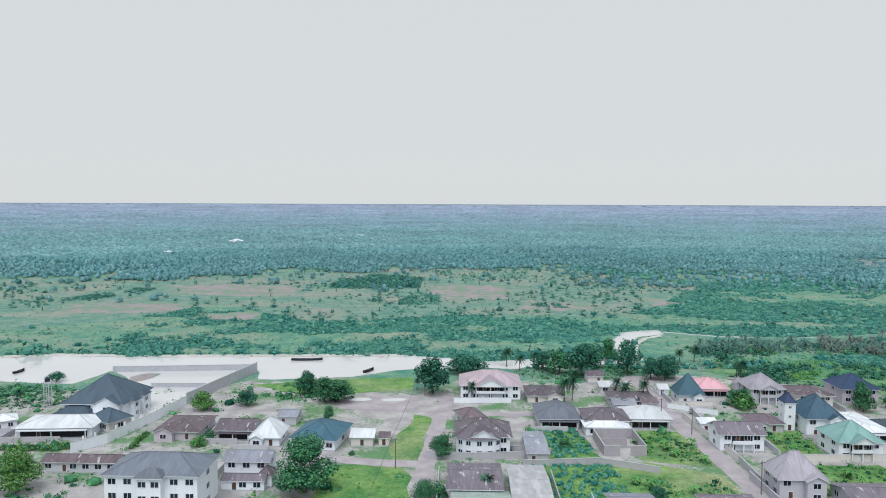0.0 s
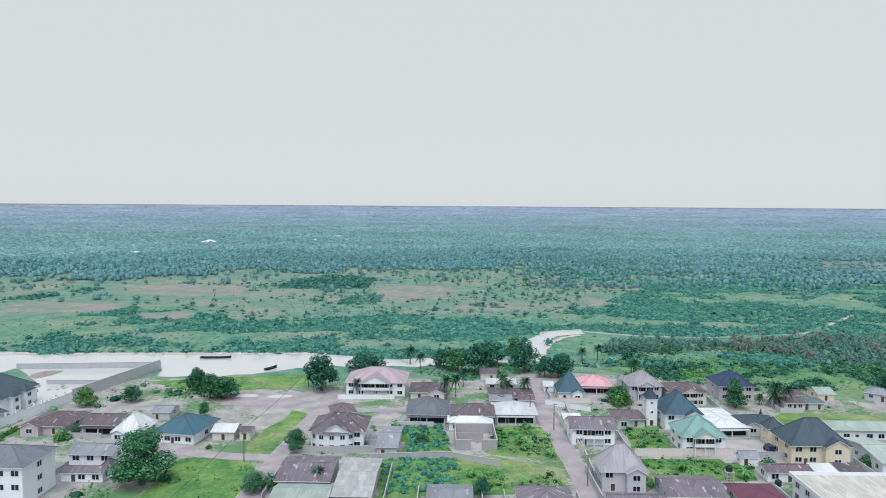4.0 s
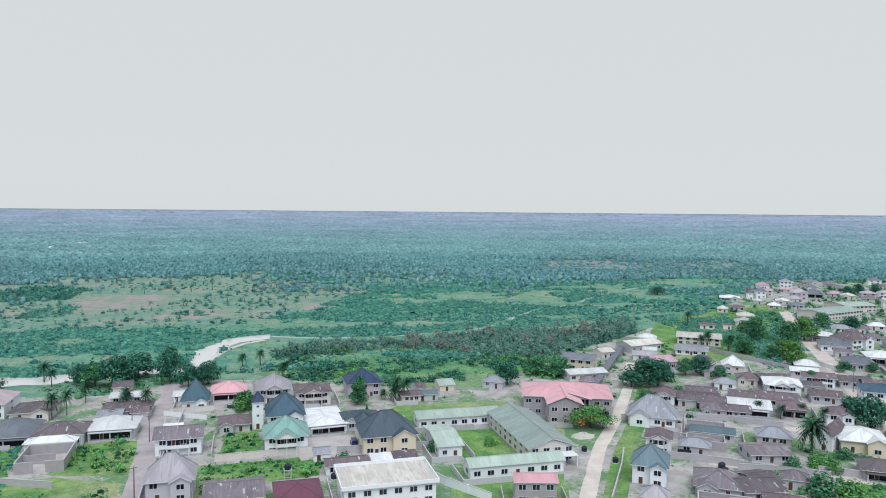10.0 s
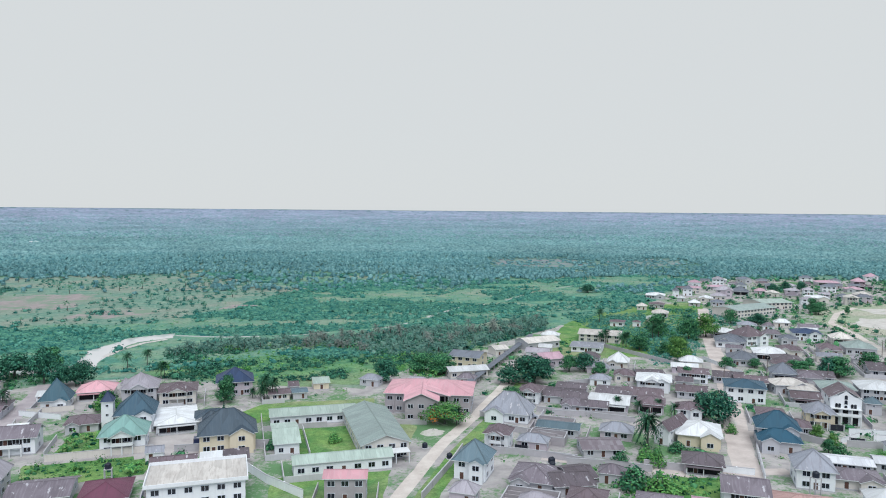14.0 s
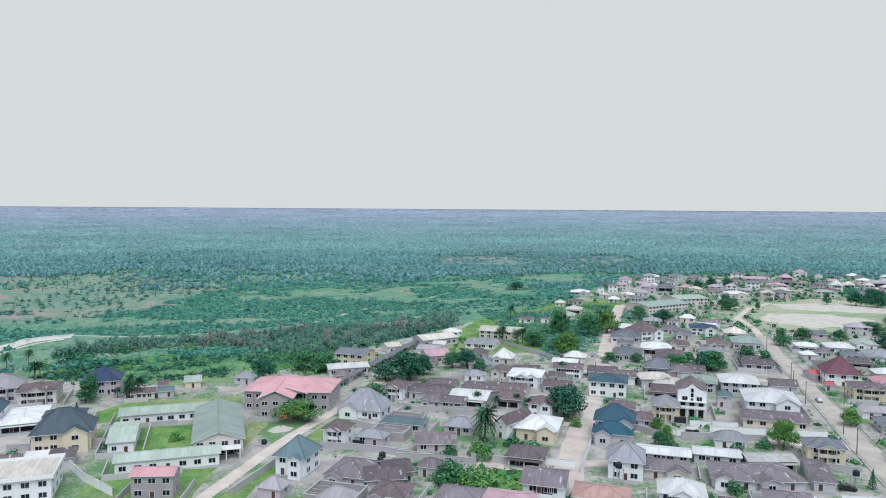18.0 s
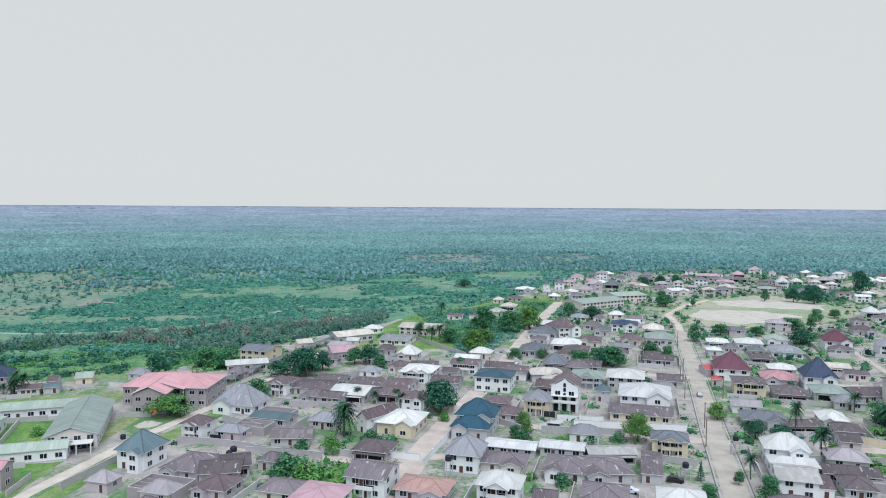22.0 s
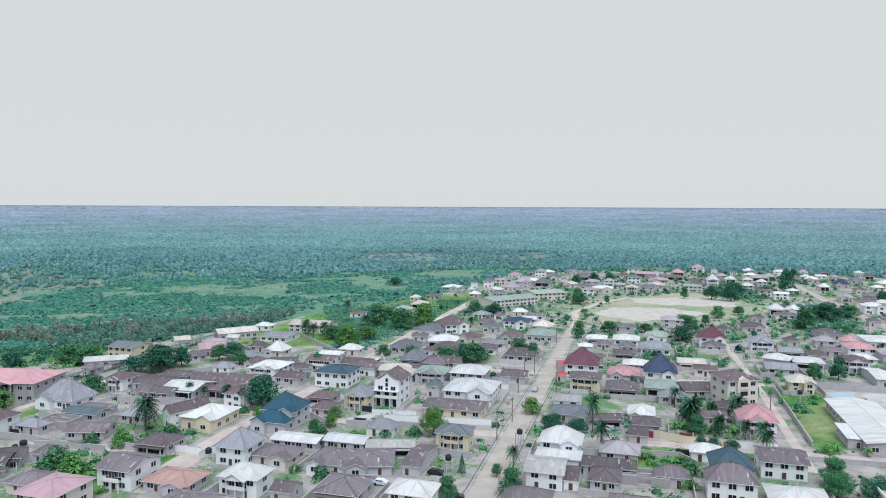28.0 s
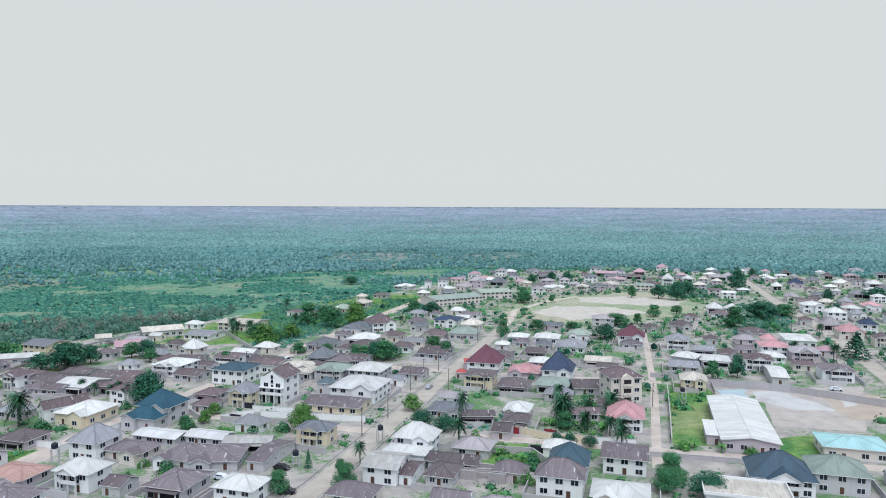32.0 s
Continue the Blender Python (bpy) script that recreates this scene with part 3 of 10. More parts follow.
# ---- houses ----
def framed(name, xs, zs, panes, frame_mat, pane_mat, proud=0.07, sunk=0.05):
    """One connected plate facing -y: a rim, bars and sunk panes."""
    bm = bmesh.new()
    v = [[bm.verts.new((x, -proud, z)) for x in xs] for z in zs]
    cells = {}
    for j in range(len(zs) - 1):
        for i in range(len(xs) - 1):
            cells[i, j] = bm.faces.new((v[j][i], v[j][i + 1], v[j + 1][i + 1], v[j + 1][i]))
    rim = [e for e in bm.edges if e.is_boundary]
    made = bmesh.ops.extrude_edge_only(bm, edges=rim)["geom"]
    for g in made:
        if isinstance(g, bmesh.types.BMVert):
            g.co.y = 0.05
    for c in panes:
        bmesh.ops.inset_individual(bm, faces=[cells[c]], thickness=0.015, depth=-sunk)
        cells[c].material_index = 1
    me = bpy.data.meshes.new(name)
    bm.to_mesh(me)
    bm.free()
    me.materials.append(frame_mat)
    me.materials.append(pane_mat)
    return me


def window_mesh(w, h):
    """A framed window with a middle bar, its middle at the origin."""
    f = 0.1
    return framed("window", (-w / 2, -w / 2 + f, -f / 2, f / 2, w / 2 - f, w / 2), (-h / 2, -h / 2 + f, h / 2 - f, h / 2), ((1, 1), (3, 1)), M_FRAME, M_GLASS)


WINDOWS = {size: window_mesh(*size) for size in ((1.9, 1.45), (1.4, 1.35), (0.9, 0.85))}


DOOR = framed("door", (-0.6, -0.5, 0.5, 0.6), (0.0, 2.1, 2.2), ((1, 0),), M_TRIM, M_DOOR, 0.08, 0.04)


def roof_bmesh(w, d, eave, form, rise, thick=0.16):
    """A roof over the eave rectangle: sloping planes with eave-wise and slope-wise UV in metres, a fascia and a soffit."""
    bm = bmesh.new()
    uv = bm.loops.layers.uv.new("UVMap")
    a, b, top = w / 2, d / 2, eave + rise

    def plane(points, along):
        face = bm.faces.new([bm.verts.new(p) for p in points])
        o, u = Vector(points[0]), Vector(along)
        n = face.normal if face.normal.length else Vector((0, 0, 1))
        face.normal_update()
        n = face.normal
        v = n.cross(u)
        for loop in face.loops:
            r = loop.vert.co - o
            loop[uv].uv = (r.dot(u), r.dot(v))

    E = eave
    if form == "hip":
        if w >= d:
            r = (w - d) / 2
            plane([(-a, -b, E), (a, -b, E), (r, 0, top), (-r, 0, top)] if r > 0.05 else [(-a, -b, E), (a, -b, E), (0, 0, top)], (1, 0, 0))
            plane([(a, b, E), (-a, b, E), (-r, 0, top), (r, 0, top)] if r > 0.05 else [(a, b, E), (-a, b, E), (0, 0, top)], (-1, 0, 0))
            plane([(a, -b, E), (a, b, E), (r, 0, top)], (0, 1, 0))
            plane([(-a, b, E), (-a, -b, E), (-r, 0, top)], (0, -1, 0))
        else:
            r = (d - w) / 2
            plane([(a, -b, E), (a, b, E), (0, r, top), (0, -r, top)], (0, 1, 0))
            plane([(-a, b, E), (-a, -b, E), (0, -r, top), (0, r, top)], (0, -1, 0))
            plane([(-a, -b, E), (a, -b, E), (0, -r, top)], (1, 0, 0))
            plane([(a, b, E), (-a, b, E), (0, r, top)], (-1, 0, 0))
    elif form == "gable":
        plane([(-a, -b, E), (a, -b, E), (a, 0, top), (-a, 0, top)], (1, 0, 0))
        plane([(a, b, E), (-a, b, E), (-a, 0, top), (a, 0, top)], (-1, 0, 0))
    elif form == "gabley":
        plane([(a, -b, E), (a, b, E), (0, b, top), (0, -b, top)], (0, 1, 0))
        plane([(-a, b, E), (-a, -b, E), (0, -b, top), (0, b, top)], (0, -1, 0))
    elif form == "shed":
        plane([(-a, -b, E), (a, -b, E), (a, b, top), (-a, b, top)], (1, 0, 0))
    else:
        plane([(-a, -b, E + 0.3), (a, -b, E + 0.3), (a, b, E + 0.3), (-a, b, E + 0.3)], (1, 0, 0))
    upper = list(bm.faces)
    lower = bmesh.ops.duplicate(bm, geom=upper)["geom"]
    down = [g for g in lower if isinstance(g, bmesh.types.BMFace)]
    for v in {v for fc in down for v in fc.verts}:
        v.co.z -= thick
    for fc in down:
        fc.normal_flip()
        fc.material_index = 1
    lo = eave - thick
    if form == "shed":
        rings = [((-a, -b, E), (a, -b, E)), ((a, -b, E), (a, b, top)), ((a, b, top), (-a, b, top)), ((-a, b, top), (-a, -b, E))]
    elif form == "gable":
        rings = [((-a, -b, E), (a, -b, E)), ((a, -b, E), (a, 0, top)), ((a, 0, top), (a, b, E)), ((a, b, E), (-a, b, E)), ((-a, b, E), (-a, 0, top)), ((-a, 0, top), (-a, -b, E))]
    elif form == "gabley":
        rings = [((-a, -b, E), (0, -b, top)), ((0, -b, top), (a, -b, E)), ((a, -b, E), (a, b, E)), ((a, b, E), (0, b, top)), ((0, b, top), (-a, b, E)), ((-a, b, E), (-a, -b, E))]
    else:
        z = E + 0.3 if form == "flat" else E
        rings = [((-a, -b, z), (a, -b, z)), ((a, -b, z), (a, b, z)), ((a, b, z), (-a, b, z)), ((-a, b, z), (-a, -b, z))]
    for p, q in rings:
        fc = bm.faces.new([bm.verts.new(v) for v in ((p[0], p[1], p[2] - thick), (q[0], q[1], q[2] - thick), q, p)])
        fc.material_index = 1
    return bm


def ridge_bars(w, d, eave, form, rise):
    """The capping along ridge and hips, a hand proud of the sheets."""
    a, b, top = w / 2, d / 2, eave + rise
    if form == "hip":
        r = abs(w - d) / 2
        p, q = ((-r, 0, top), (r, 0, top)) if w >= d else ((0, -r, top), (0, r, top))
        lines = [(p, q)] if r > 0.3 else []
        lines += [((-a, -b, eave), p), ((a, b, eave), q)]
        lines += [((-a, b, eave), p), ((a, -b, eave), q)] if w >= d else [((a, -b, eave), p), ((-a, b, eave), q)]
    elif form == "gable":
        lines = [((-a, 0, top), (a, 0, top))]
    elif form == "gabley":
        lines = [((0, -b, top), (0, b, top))]
    else:
        return None
    bm = bmesh.new()
    for p, q in lines:
        p, q = Vector(p), Vector(q)
        u = (q - p).normalized()
        side = u.cross(Vector((0, 0, 1))).normalized() * 0.2
        up = Vector((0, 0, 0.07))
        v = [bm.verts.new(s) for s in (p - side, p + up, p + side, q - side, q + up, q + side)]
        bm.faces.new((v[0], v[1], v[4], v[3]))
        bm.faces.new((v[1], v[2], v[5], v[4]))
    return bm


def cross_gable(x0, x1, front, line, eave, high, rise, depth):
    """A small gabled roof that runs out from the front slope of a larger roof."""
    bm = bmesh.new()
    uv = bm.loops.layers.uv.new("UVMap")
    xm, top, back = (x0 + x1) / 2, eave + high, line + high * depth / 2 / rise
    for drop, slot in ((0.0, 0), (0.14, 1)):
        for xe in (x0, x1):
            pts = [(xe, front, eave - drop), (xm, front, top - drop), (xm, back, top - drop), (xe, line, eave - drop)]
            if (xe == x0) == (slot == 0):
                pts = pts[::-1]
            face = bm.faces.new([bm.verts.new(p) for p in pts])
            face.material_index = slot
            for lp in face.loops:
                lp[uv].uv = (lp.vert.co.y, lp.vert.co.z * 1.5)
    for xe in (x0, x1):
        for p, q in (((xe, front, eave), (xm, front, top)), ((xe, front, eave), (xe, line, eave))):
            face = bm.faces.new([bm.verts.new(v) for v in (p, q, (q[0], q[1], q[2] - 0.16), (p[0], p[1], p[2] - 0.16))])
            face.material_index = 1
    bmesh.ops.translate(bm, verts=bm.verts, vec=(0, 0, 0.03))
    return bm


FOOT = []
KEEP = {}
HOUSE_COUNT = [0]
CAP = {}


def cap_material(key):
    if key not in CAP:
        base = ROOF[key]
        CAP[key] = base
    return CAP[key]


def house(name, x, y, w, d, turn, eave, form, rise, roof, wall, label, category, low_detail=False):
    """A house with its roof over the eave rectangle w by d; front towards -y before its turn."""
    n = HOUSE_COUNT[0]
    HOUSE_COUNT[0] += 1
    rnd = random.Random(n)
    root = tagged(empty_at(name, x, y, 0, turn), label, category, "houses of the town")
    FOOT.append((x, y, w, d, turn))
    over = min(0.7, 0.07 * min(w, d))
    a, b = w / 2 - over, d / 2 - over
    KEEP.setdefault(name, (root, a, b, eave))
    top = eave - 0.1
    wm = WALL[wall]
    bm = box(-a, -b, -0.3, a, b, top)
    if form in ("gable", "gabley"):
        k = (rise * (1 - over / (d / 2 if form == "gable" else w / 2))) - 0.22
        if form == "gable":
            for s in (-a, a):
                p = [bm.verts.new(v) for v in ((s, -b, top), (s, b, top), (s, 0, top + k))]
                bm.faces.new(p if s > 0 else p[::-1])
        else:
            for s in (-b, b):
                p = [bm.verts.new(v) for v in ((-a, s, top), (a, s, top), (0, s, top + k))]
                bm.faces.new(p if s < 0 else p[::-1])
    elif form == "shed":
        for s in (-a, a):
            p = [bm.verts.new(v) for v in ((s, -b, top), (s, b, top), (s, b, top + rise - 0.2))]
            bm.faces.new(p if s > 0 else p[::-1])
        bm.faces.new([bm.verts.new(v) for v in ((a, b, top), (-a, b, top), (-a, b, top + rise - 0.2), (a, b, top + rise - 0.2))])
    part("wall", bm, wm, root)
    if not low_detail:
        part("plinth", box(-a - 0.06, -b - 0.06, -0.3, a + 0.06, b + 0.06, 0.35), M_CONCRETE, root)
    rf = part("roof", roof_bmesh(w, d, eave, form, rise), [ROOF[roof], M_TRIM], root)
    bars = ridge_bars(w, d, eave, form, rise)
    if bars:
        part("ridge_cap", bars, cap_material(roof), rf)
    if form == "flat":
        pb = bmesh.new()
        for s in ((-w / 2, -d / 2, w / 2, -d / 2 + 0.2), (-w / 2, d / 2 - 0.2, w / 2, d / 2), (-w / 2, -d / 2 + 0.2, -w / 2 + 0.2, d / 2 - 0.2), (w / 2 - 0.2, -d / 2 + 0.2, w / 2, d / 2 - 0.2)):
            add_box(pb, s[0], s[1], eave + 0.303, s[2], s[3], eave + 0.3 + rise)
        part("parapet", pb, wm, root)
    floors = 1 if eave < 4.2 else 2 if eave < 7.5 else 3
    high = eave / floors
    size = (1.9, 1.45) if w > 9 else (1.4, 1.35)
    if w < 6:
        size = (0.9, 0.85)

    def opening(side, along, z, mesh, nm):
        ob = new(nm, mesh)
        ob.parent = root
        if side == 0:
            ob.matrix_basis = pose(along, -b - 0.002, z)
        elif side == 1:
            ob.matrix_basis = pose(a + 0.002, along, z, 0, 0, 90)
        elif side == 2:
            ob.matrix_basis = pose(along, b + 0.002, z, 0, 0, 180)
        else:
            ob.matrix_basis = pose(-a - 0.002, along, z, 0, 0, -90)
        return ob

    front_door = rnd.choice((-1, 0, 1)) * a * 0.4
    porch = not low_detail and "classroom" not in name and "school" not in name and floors == 1 and w > 8 and n % 3 == 0 and form in ("hip", "gable")
    balcony = not low_detail and floors >= 2 and w > 8 and n % 2 == 0 and form != "flat" and "block" not in name and "church" not in name
    bay = a * 0.5
    wing = form == "hip" and not low_detail and not porch and not balcony and floors < 3 and w > 8.5 and d > 6 and rise > 1.5 and n % 4 != 3 and eave > 2.7
    if wing or (balcony and form == "hip" and rise > 1.3):
        half_w = bay + 0.25 if balcony else a * 0.42
        mid_x = 0.0 if balcony else (a * 0.5 if n % 2 else -a * 0.5)
        if wing and abs(front_door - mid_x) < half_w + 0.7:
            front_door = -mid_x
        reach = 1.75 if balcony else 1.5
        high_g = min(rise * 0.72, half_w * 0.62)
        slope_d = d if w >= d else w
        part("front_gable", cross_gable(mid_x - half_w - 0.35, mid_x + half_w + 0.35, -d / 2 - reach, -d / 2, eave, high_g, rise, slope_d), [ROOF[roof], M_TRIM], rf)
        gw = bmesh.new()
        yf = -d / 2 - reach + 0.4
        tri = [[gw.verts.new((px, py, pz)) for px, pz in ((mid_x - half_w, eave - 0.12), (mid_x + half_w, eave - 0.12), (mid_x, eave + high_g - 0.2))] for py in (yf, yf + 0.2)]
        gw.faces.new(tri[0])
        gw.faces.new(tri[1][::-1])
        gw.faces.new((tri[0][0], tri[1][0], tri[1][1], tri[0][1]))
        if wing:
            add_box(gw, mid_x - half_w, yf + 0.002, -0.3, mid_x + half_w, -b + 0.1, eave - 0.125)
        part("gable_wall", gw, wm, root)
        if wing:
            for fl in range(floors):
                ob = new("window", WINDOWS[size])
                ob.parent = root
                ob.matrix_basis = pose(mid_x, yf - 0.002, fl * high + min(1.7, high * 0.6))
    for side, half in ((0, a), (1, b), (2, a), (3, b)):
        count = max(1, int(2 * half / (3.3 if side in (0, 2) else 4.2)))
        if side == 2:
            count = min(count, 2 if y < 200 else 1)
        elif side in (1, 3) and math.hypot(x - 250, y + 40) > 280:
            count = 1
        if low_detail:
            count = min(count, 2)
        if side in (2, 3) and low_detail or side in (2, 3) and x > 165 and math.hypot(x - 250, y + 40) > 300:
            continue
        for fl in range(floors):
            z = fl * high + min(1.7, high * 0.6)
            for i in range(count):
                at = -half + (i + 0.5) * 2 * half / count
                if side == 0 and fl == 0 and abs(at - front_door) < 1.6:
                    continue
                if side == 0 and wing and abs(at - mid_x) < half_w + 0.7:
                    continue
                if side == 0 and porch and abs(at) < a * 0.9:
                    continue
                if side == 0 and balcony and abs(at) < bay - 0.3:
                    continue
                opening(side, at, z, WINDOWS[size], "window")
    opening(0, front_door, 0.0, DOOR, "door")
    if porch:
        pw = a * 0.9
        # flat dark plate on the wall, painting the shade under the porch roof
        part("recess", box(-pw + 0.3, -b - 0.03, 0.4, pw - 0.3, -b - 0.001, eave - 0.75), M_DARK, root, "dark plate painting the shade of the veranda")
        part("porch_floor", box(-pw, -b - 1.7, -0.2, pw, -b - 0.065, 0.3), M_CONCRETE, root)
        pb = bmesh.new()
        add_box(pb, -pw - 0.2, -b - 1.9, eave - 0.62, pw + 0.2, -b - 0.005, eave - 0.45)
        part("porch_roof", pb, ROOF[roof], root)
        for i in range(3):
            px = -pw + 0.15 + i * (2 * pw - 0.3) / 2
            part("porch_post", box(px - 0.12, -b - 1.65, 0.3, px + 0.12, -b - 1.41, eave - 0.62), M_TRIM, root)
    if balcony:
        for fl in range(1, floors):
            z = fl * high
            bal = part("balcony", box(-bay, -b - 1.3, z - 0.15, bay, -b - 0.002, z), M_CONCRETE, root)
            part("balustrade", box(-bay, -b - 1.3, z + 0.003, bay, -b - 1.18, z + 0.95), wm, bal)
            # dark plate in place of the shade behind the balcony
            part("recess", box(-bay + 0.2, -b - 0.03, z + 0.1, bay - 0.2, -b - 0.001, z + high - 0.5), M_DARK, root, "dark plate painting the shade of the balcony")
            ob = new("door", DOOR)
            ob.parent = root
            ob.matrix_basis = pose(-bay * 0.4, -b - 0.002, z)
            opening(0, bay * 0.45, z + 1.5, WINDOWS[size], "window")
        for px in (-bay + 0.2, 0, bay - 0.2):
            part("column", box(px - 0.16, -b - 1.28, -0.2, px + 0.16, -b - 0.96, eave - 0.2 if form == "hip" and rise > 1.3 else (floors - 1) * high - 0.15), M_TRIM, root)
    return root


# The houses: name, place of the middle, width, depth, turn, eave height, roof form, roof rise, roof and wall finish.
house("apartment_block", -65.1, 160.1, 22.5, 14.5, -1.5, 9.8, "hip", 3, "slate", "white", "three-storey block with slate-grey metal roof and white walls", "block")
house("white_annex_house", -49.6, 178.2, 12.5, 9.0, -1.5, 5.27, "gable", 1.6, "grey", "white", "two-storey house with grey metal roof and white walls", "house")
house("low_shed_row", -94.8, 182.5, 20.8, 6.7, -1.5, 2.82, "gable", 1.2, "rust", "greige", "single-storey house with rusty brown metal roof and weathered grey walls", "house")
house("white_bungalow", -116.7, 212.7, 23.7, 14.2, 3.2, 3.38, "hip", 2, "white", "white", "single-storey bungalow with white metal roof and white walls", "bungalow")
house("white_bungalow", -137.5, 216.1, 8.0, 8.0, 35.0, 3.1, "hip", 1.5, "white", "white", "single-storey bungalow with white metal roof and white walls", "bungalow")
house("large_dark_roofed_house", -112.1, 232.2, 21.2, 21.2, -1.5, 5.95, "hip", 7.5, "navyslate", "white", "two-storey house with dark slate metal roof and white walls", "house")
house("dark_roofed_bungalow", -117.3, 223.7, 13.4, 11.1, -4.3, 3.29, "hip", 3, "navyslate", "white", "single-storey bungalow with dark slate metal roof and white walls", "bungalow")
house("dark_roofed_bungalow", -104.3, 217.0, 11.0, 9.0, -30.2, 3.29, "hip", 3, "navyslate", "cream", "single-storey bungalow with dark slate metal roof and cream walls", "bungalow")
house("rusty_bungalow", -79.0, 212.6, 14.2, 16.5, -1.5, 2.82, "hip", 2, "rust", "pinkish", "single-storey bungalow with rusty brown metal roof and pinkish walls", "bungalow")
house("rusty_bungalow", -61.8, 210.5, 12.0, 12.0, -1.5, 3.1, "gable", 2, "brown", "greige", "single-storey bungalow with dark brown metal roof and weathered grey walls", "bungalow")
house("white_roofed_bungalow", -51.3, 205.0, 9.7, 11.7, -1.5, 2.82, "hip", 4.5, "white", "white", "single-storey bungalow with white metal roof and white walls", "bungalow")
house("teal_roofed_bungalow", -35.8, 204.6, 14.6, 16.5, -10.0, 3.3, "hip", 3.6, "teal", "white", "single-storey bungalow with dark teal metal roof and white walls", "bungalow")
house("white_roofed_shop", -23.2, 204.2, 7.4, 9.0, -1.5, 2.82, "gable", 1.2, "white", "cream", "single-storey shop with white metal roof and cream walls", "shop")
house("rusty_hut", -16.9, 203.4, 3.6, 6.1, -1.5, 2.44, "gable", 1, "rust", "cream", "single-storey hut with rusty brown metal roof and cream walls", "hut")
house("curved_front_house", 11.7, 199.8, 16.5, 14.4, -1.5, 5.52, "hip", 3.5, "brown", "white", "two-storey house with dark brown metal roof and white walls", "house")
house("rusty_bungalow", 8.9, 223.8, 8.4, 10.0, 17.1, 2.82, "hip", 2, "rust", "greige", "single-storey bungalow with rusty brown metal roof and weathered grey walls", "bungalow")
house("beige_roofed_mansion", 17.6, 257.6, 22.9, 17.5, -1.5, 5.27, "hip", 4, "beige", "white", "two-storey house with pinkish beige metal roof and white walls", "house")
house("dark_brown_bungalow", 36.9, 251.9, 14.0, 14.0, -1.5, 2.82, "hip", 2, "brown", "cream", "single-storey bungalow with dark brown metal roof and cream walls", "bungalow")
house("slate_roofed_bungalow", 37.1, 225.4, 14.2, 17.0, -1.5, 3.1, "hip", 3.5, "slate", "greige", "single-storey bungalow with slate-grey metal roof and weathered grey walls", "bungalow")
house("brown_roofed_bungalow", 51.6, 219.9, 14.7, 13.2, -1.5, 3.76, "hip", 2.5, "brown", "white", "single-storey bungalow with dark brown metal roof and white walls", "bungalow")
house("white_lean_to", 50.5, 213.2, 14.3, 7.9, -1.5, 3.01, "hip", 1, "white", "white", "single-storey lean-to with white metal roof and white walls", "lean-to")
house("white_hip_bungalow", 65.5, 223.7, 14.7, 13.5, -1.5, 3.29, "hip", 2.6, "white", "greige", "single-storey bungalow with white metal roof and weathered grey walls", "bungalow")
house("brown_bungalow", 66.6, 245.5, 16.5, 13.8, -1.5, 2.82, "hip", 1.6, "brown", "greige", "single-storey bungalow with dark brown metal roof and weathered grey walls", "bungalow")
house("white_lean_to", 64.5, 262.2, 11.8, 9.3, -1.5, 2.82, "gable", 0.8, "white", "cream", "single-storey lean-to with white metal roof and cream walls", "lean-to")
house("rusty_hut", 60.7, 277.9, 7.1, 9.0, -1.5, 2.82, "gable", 1.5, "brown", "cream", "single-storey hut with dark brown metal roof and cream walls", "hut")
house("brown_hall", 8.0, 169.1, 13.7, 17.3, -1.5, 3.76, "gable", 1.6, "mauve", "greige", "single-storey hall with weathered mauve-brown metal roof and weathered grey walls", "hall")
house("pale_green_shed", 8.9, 155.6, 13.7, 13.6, -1.5, 2.82, "gable", 1.5, "palegreen", "greige", "single-storey shed with pale green metal roof and weathered grey walls", "shed")
house("patched_shed", 20.9, 164.2, 9.6, 24.7, -1.5, 3.76, "gable", 1.2, "patched", "greige", "single-storey shed with patched grey metal roof and weathered grey walls", "shed")
house("grey_bungalow", 26.4, 196.7, 6.5, 19.0, -1.5, 2.82, "gable", 1.2, "grey", "greige", "single-storey bungalow with grey metal roof and weathered grey walls", "bungalow")
house("teal_pyramid_house", 88.4, 249.2, 10.1, 10.1, -1.5, 3.29, "hip", 7, "teal", "white", "single-storey house with dark teal metal roof and white walls", "house")
house("pink_roofed_bungalow", 99.7, 260.6, 13.2, 13.2, -1.5, 3.1, "hip", 3, "pink", "cream", "single-storey bungalow with rose pink metal roof and cream walls", "bungalow")
house("white_gatehouse", 82.2, 259.6, 4.1, 7.8, -1.5, 2.44, "gable", 1.2, "white", "white", "single-storey gatehouse with white metal roof and white walls", "gatehouse")
house("grey_mansion", 115.6, 251.5, 13.1, 13.1, -1.5, 5.52, "hip", 4.5, "greige", "greige", "two-storey house with weathered grey metal roof and weathered grey walls", "house")
house("grey_mansion", 109.9, 257.1, 3.6, 3.6, -1.5, 5.1, "hip", 2, "greige", "greige", "two-storey house with weathered grey metal roof and weathered grey walls", "house")
house("cream_two_storey_house", 128.9, 244.8, 13.7, 13.7, -1.5, 5.1, "hip", 2, "rust", "cream", "two-storey house with rusty brown metal roof and cream walls", "house")
house("navy_roofed_house", 148.9, 252.3, 14.1, 14.1, -1.5, 5.35, "hip", 4.5, "navy", "pinkish", "two-storey house with navy blue metal roof and pinkish walls", "house")
house("white_tower_house", 108.7, 217.7, 4.0, 4.8, -1.5, 9, "hip", 3, "navy", "white", "three-storey house with navy blue metal roof and white walls", "house")
house("dark_hip_house", 117.2, 217.1, 12.6, 14.3, -1.5, 5.52, "hip", 6, "darkteal", "white", "two-storey house with dark teal metal roof and white walls", "house")
